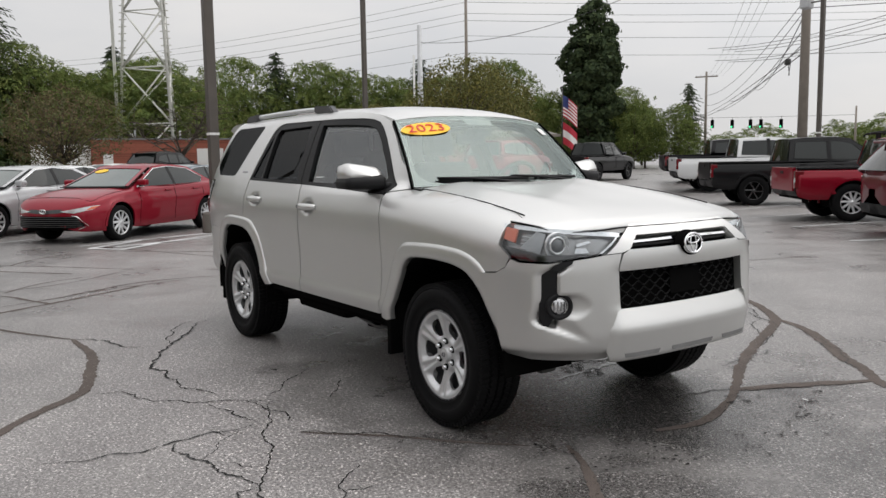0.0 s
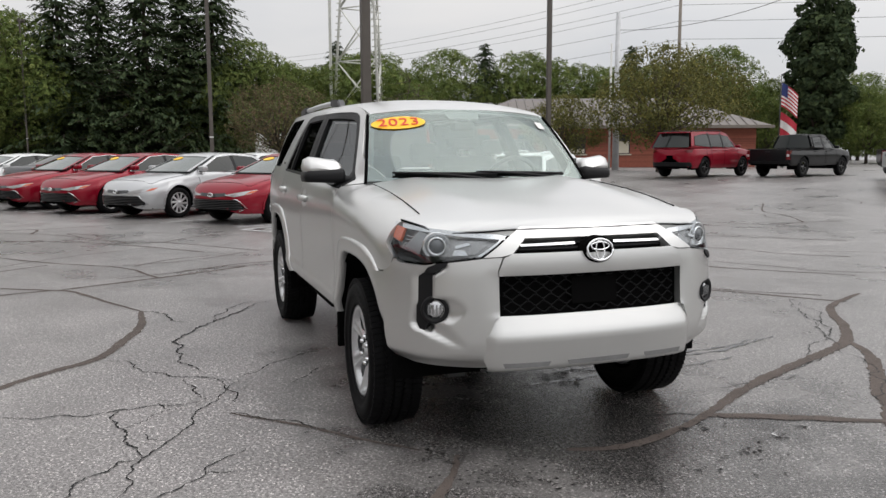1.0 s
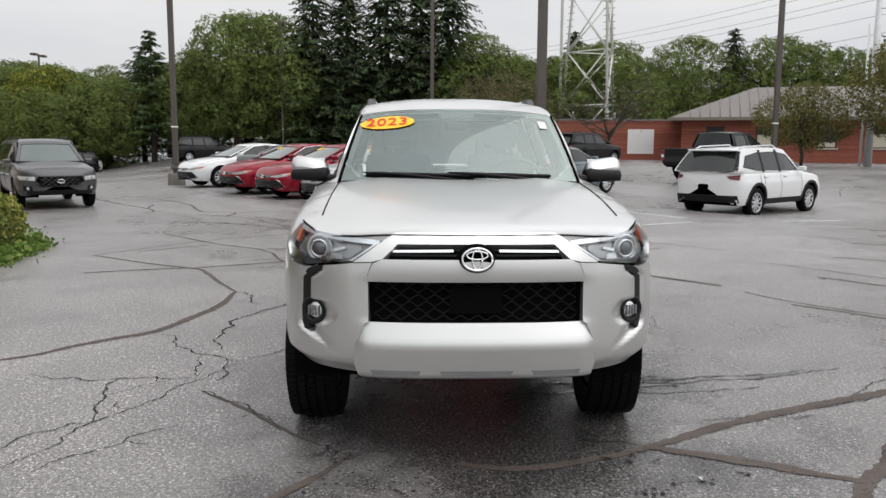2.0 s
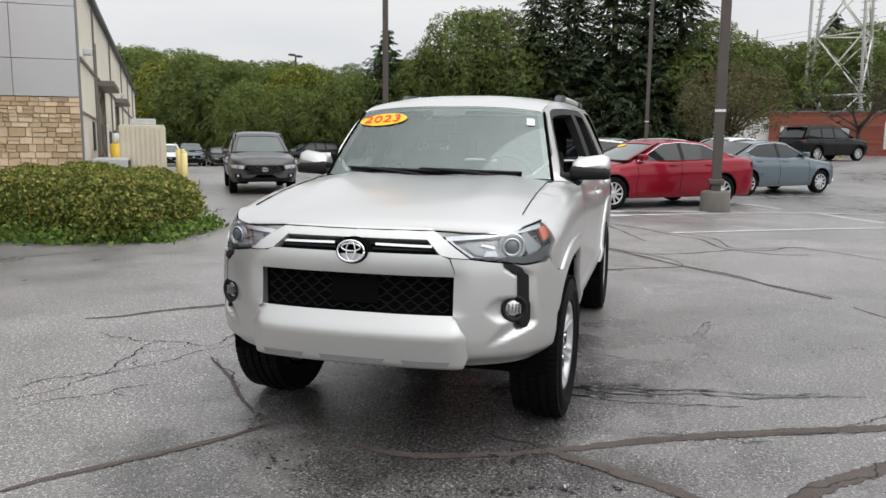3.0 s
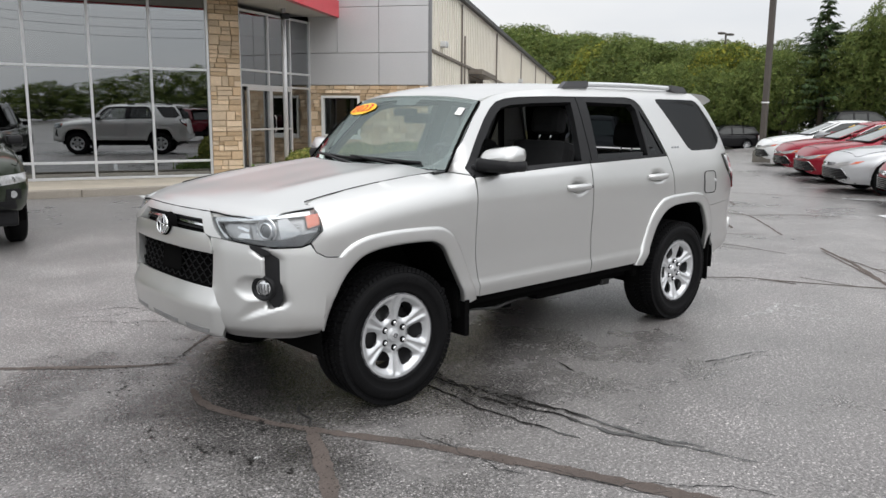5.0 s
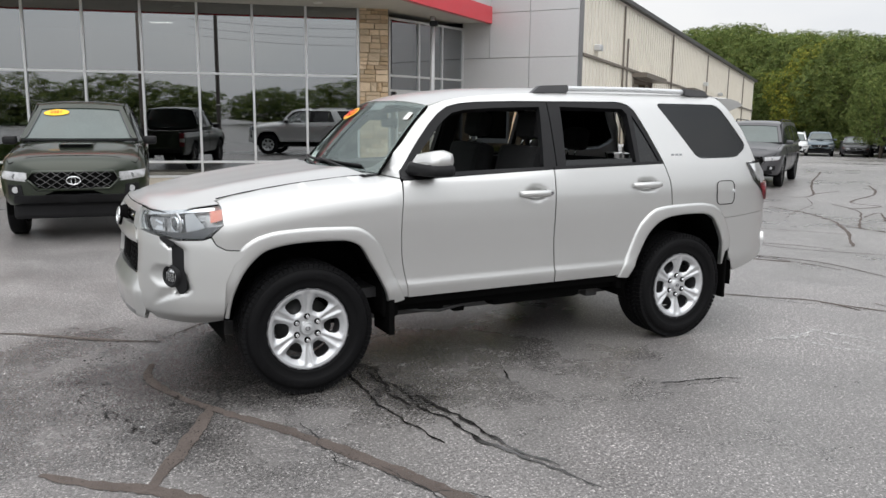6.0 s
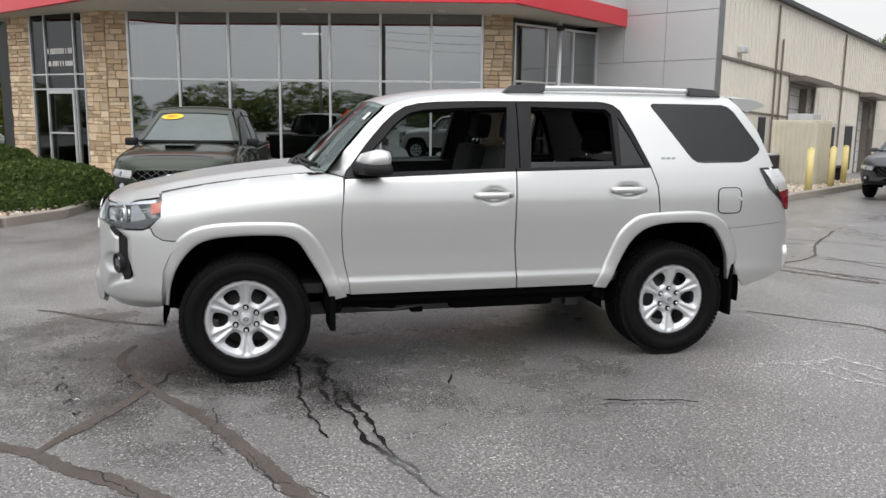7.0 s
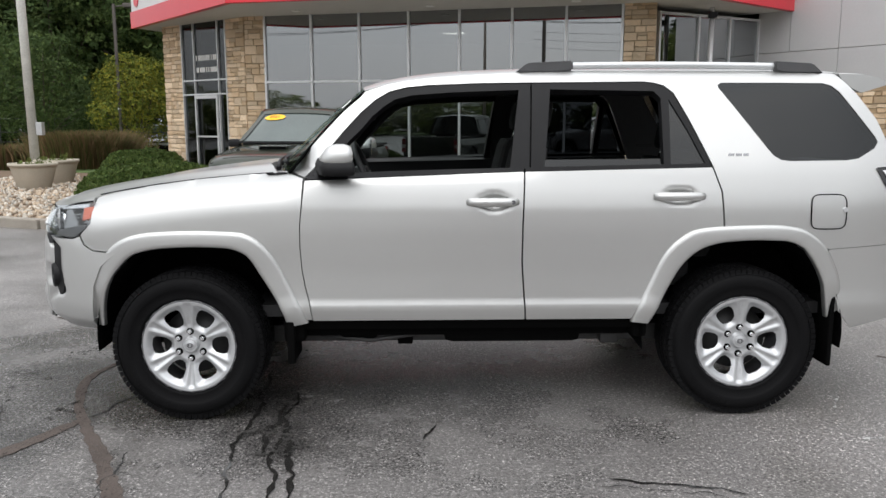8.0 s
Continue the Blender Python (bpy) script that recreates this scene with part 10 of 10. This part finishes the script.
mark("efflor", 0.03, [(-1.86, 1.23), (-2.16, 1.3), (-2.49, 1.2), (-2.58, 1.44), (-2.6, 1.64)])
mark("efflor", 0.025, [(-2.14, 1.32), (-2.21, 1.61), (-2.37, 1.84)])
mark("efflor", 0.02, [(-1.86, 0.65), (-2.05, 0.65), (-1.93, 0.87)])
mark("wide", 0.03, [(-2.7, -0.09), (-3.13, 0.32), (-3.36, 0.57), (-3.4, 0.96)])
mark("wide", 0.025, [(-4.59, -1.6), (-4.81, -0.84), (-4.86, -0.28)])
mark("wide", 0.025, [(-5.23, -2.18), (-5.76, -1.72), (-5.97, -1.23)])
mark("wide", 0.05, [(-18.34, -10.83), (-14.13, -7.88), (-12.02, -6.18), (-11.18, -5.78), (-10.95, -5.99)])
mark("wide", 0.04, [(-12.02, -6.18), (-13.13, -6.4)])
mark("wide", 0.05, [(-15.17, -7.08), (-13.31, -5.67), (-11.24, -4.77), (-11.12, -4.07), (-10.17, -4.0)])
mark("wide", 0.045, [(-9.15, -4.88), (-8.99, -4.27), (-8.92, -3.88), (-8.35, -2.98), (-7.46, -2.1), (-6.41, -1.27)])
mark("wide", 0.035, [(-9.3, -3.13), (-10.1, -3.39), (-9.14, -2.65)])
mark("wide", 0.03, [(-8.1, -2.75), (-7.98, -1.88)])
mark("efflor", 0.016, [(-2.61, 0.01), (-2.63, 0.34), (-2.56, 0.64)])
mark("wide", 0.035, [(-4.1, -1.89), (-5.14, -2.32), (-5.98, -3.25), (-7.15, -4.29)])
mark("wide", 0.035, [(-5.07, -3.99), (-5.39, -3.62), (-5.74, -3.21)])
mark("wide", 0.04, [(-7.96, -1.8), (-8.63, -1.32), (-8.92, -0.74)])
mark("wide", 0.035, [(-10.59, -4.69), (-9.95, -3.65), (-8.14, -2.37), (-7.96, -1.8), (-6.32, -0.51)])
mark("wide", 0.04, [(-1.43, 3.22), (-0.95, 3.66), (-0.6, 3.91), (-0.26, 4.22)])
mark("wide", 0.035, [(-2.93, 4.25), (-2.31, 4.76), (-1.44, 5.61)])
mark("wide", 0.035, [(-4.49, 5.27), (-3.98, 6), (-3.26, 6.28), (-2.68, 6.87)])
mark("wide", 0.035, [(-5.99, 6.36), (-5.35, 7.2), (-4.19, 8.42)])
mark("wide", 0.04, [(-8.25, 8.67), (-7.16, 9.33), (-7.14, 10.44), (-7.06, 11.36)])
mark("wide", 0.04, [(-12.57, 14.27), (-10.3, 12.25), (-8.91, 11.62), (-7.14, 10.44)])
mark("crack", 0.0088, [(-0.54, 3.86), (-0.3, 3.6), (0.01, 3.42), (0.34, 3.31), (0.64, 3.08), (0.78, 2.89), (1.21, 2.61)])
mark("crack", 0.008, [(1.27, 2.65), (1.67, 2.35), (2.17, 1.9)])
mark("crack", 0.0064, [(1.42, 1.95), (1.32, 2.2), (1.17, 2.44)])
mark("crack", 0.0056, [(1.63, 1.2), (1.66, 1.33)])
mark("wide", 0.05, [(-5.68, 0.25), (-4.72, 1.05), (-3.91, 1.64), (-3.51, 2.12), (-2.88, 2.5), (-2.41, 2.95)])
mark("wide", 0.035, [(-8.78, -0.05), (-7.96, 0.82), (-6.97, 1.53), (-6.51, 1.95), (-5.63, 2.23), (-5.28, 2.77), (-5.35, 3.23)])
mark("wide", 0.035, [(-4.77, 1.14), (-4.97, 1.67), (-5.53, 2.35), (-5.64, 2.79), (-6.02, 3.06), (-6.08, 3.3)])
mark("wide", 0.03, [(-3.34, 0.61), (-3.6, 1.18), (-3.91, 1.64)])
mark("efflor", 0.012, [(-2.48, 1.07), (-2.5, 1.35), (-2.69, 1.66)])

# long joints far out on the lot
for k in range(34):
    r = random.Random(300 + k)
    x, y = r.uniform(-30, 4), r.uniform(-9, 17)
    if -3.2 < x < 6 and -2.5 < y < 4:
        continue
    a = r.choice((0.3, 1.1, 2.0, 2.6)) + r.uniform(-0.3, 0.3)
    ln = r.uniform(2.0, 5.0)
    mark("wide", r.uniform(0.012, 0.03), [(round(x + f * ln * math.cos(a) + r.uniform(-0.2, 0.2), 2), round(y + f * ln * math.sin(a) + r.uniform(-0.2, 0.2), 2)) for f in (0, 0.33, 0.66, 1)])

# painted stall lines
stalls = thing("stall_lines", "worn white painted stall lines", "road marking", kind="structure")
for a, b in (((-7.16, 1.52), (-9.31, 5.08)), ((-9.61, 0.45), (-13.01, 5.98)), ((-10.53, 0.39), (-11.1, 2.26)), ((-11.93, 4.5), (-10.33, 5.33)), ((-13.93, 2.91), (-12.76, 3.86)), ((-15.66, 3.18), (-18.6, 6.79)), ((-10.14, -0.47), (-11.16, 2.12)), ((-9.57, 0.0), (-10.17, 1.79)), ((-1.69, -10.46), (-0.78, -5.8)), ((-10.02, 7.19), (-10.81, 8.87)), ((-7.63, 14.82), (-7.59, 18.15)), ((-5.72, 12.79), (-5.45, 15.28)), ((-3.83, 11.26), (-3.2, 13.59)), ((-32.94, 41.25), (-21.66, 28.67)), ((-1.8, 9.49), (-1.52, 10.04)), ((-11.79, -1.85), (-12.23, -0.89)), ((-13.49, -3.32), (-13.89, -2.59)), ((-15.86, -4.84), (-16.39, -4.08)), ((-9.61, -0.42), (-10.52, 0.67)), ((-9.05, -0.03), (-9.75, 0.82)), ((-9.61, -0.42), (-9.09, 0.01)), ((-25.57, 22.72), (-30.76, 27.78)), ((-26.86, 19.99), (-32.33, 24.61))):
    if math.hypot(a[0], a[1]) < 26:
        part("line", ribbon([a, b], 0.1, 0.008, 0.0, 1, 0.3, False, 0.06), "line", stalls)


def spot(x, y, r0, seed, mat, parent, z=0.005, stretch=1.6):
    """An irregular flat stain."""
    r = random.Random(seed)
    a0 = r.uniform(0, 3.1)
    bm = bmesh.new()
    n = 14
    ring = []
    for k in range(n):
        a = 2 * math.pi * k / n
        q = r0 * r.uniform(0.45, 1.15)
        u, v = q * math.cos(a) * stretch, q * math.sin(a)
        ring.append(bm.verts.new((x + u * math.cos(a0) - v * math.sin(a0), y + u * math.sin(a0) + v * math.cos(a0), z + 0.0001 * (seed % 20))))
    bm.faces.new(ring)
    return part("spot", bm, mat, parent)


stains = thing("oil_spots", "dark oil spots and drips on the asphalt", "stain", kind="structure")
r = random.Random(8)
specks = bmesh.new()
for k in range(48):
    # drips in small clusters along the arc that the front of the car swept
    t = r.random()
    x, y = 2.08 + 0.5 * math.sin(t * 3.0) + r.gauss(0, 0.13), -0.75 + 1.9 * t + r.gauss(0, 0.1)
    for j in range(r.randint(3, 9)):
        px, py, q = x + r.gauss(0, 0.035), y + r.gauss(0, 0.06), r.choice((0.003, 0.004, 0.006, 0.009))
        ring = [specks.verts.new((px + q * r.uniform(0.5, 1.3) * math.cos(a), py + 1.7 * q * r.uniform(0.5, 1.3) * math.sin(a), 0.005 + 0.0001 * (j + 9 * (k % 3)))) for a in [2 * math.pi * i / 7 for i in range(7)]]
        specks.faces.new(ring)
tagged(part("specks", specks, "oilspot", stains), kind="stuff")
for k, (x, y, q) in enumerate(((2.35, 1.0, 0.022), (2.45, 0.75, 0.018), (1.9, -0.68, 0.022), (1.79, -0.41, 0.02), (0.25, 1.35, 0.012), (2.3, 1.2, 0.018), (2.55, 0.1, 0.015), (2.05, 0.7, 0.03))):
    for j in range(5):
        spot(x + r.gauss(0, 1.3 * q), y + r.gauss(0, 1.3 * q), q * r.uniform(0.3, 0.8), 400 + 5 * k + j, "oilspot", stains, stretch=1.8)
# damp patches along the cracks
for k, (x, y, q) in enumerate(((0.93, 0.62, 0.1), (0.92, 0.8, 0.08), (0.88, 1.05, 0.09), (0.8, 1.25, 0.08), (1.08, 1.1, 0.05), (0.9, 1.3, 0.06), (1.0, 0.5, 0.1))):
    for j in range(3):
        spot(x + r.gauss(0, 0.5 * q), y + r.gauss(0, 0.5 * q), q * r.uniform(0.5, 1.0), 500 + 3 * k + j, "dampstain", stains, stretch=1.3)
# a pale leaf and scraps
scraps = thing("pale_leaf", "small pale leaf lying on the asphalt", "leaf", pose(2.32, 1.0, 0.006))
lf = bmesh.new()
lf.faces.new([lf.verts.new((0.017 * math.cos(a) * (1.5 if k % 3 == 0 else 1), 0.011 * math.sin(a), 0.003 * (k % 2))) for k, a in enumerate([2 * math.pi * i / 9 for i in range(9)])])
part("blade", lf, "efflor", scraps)
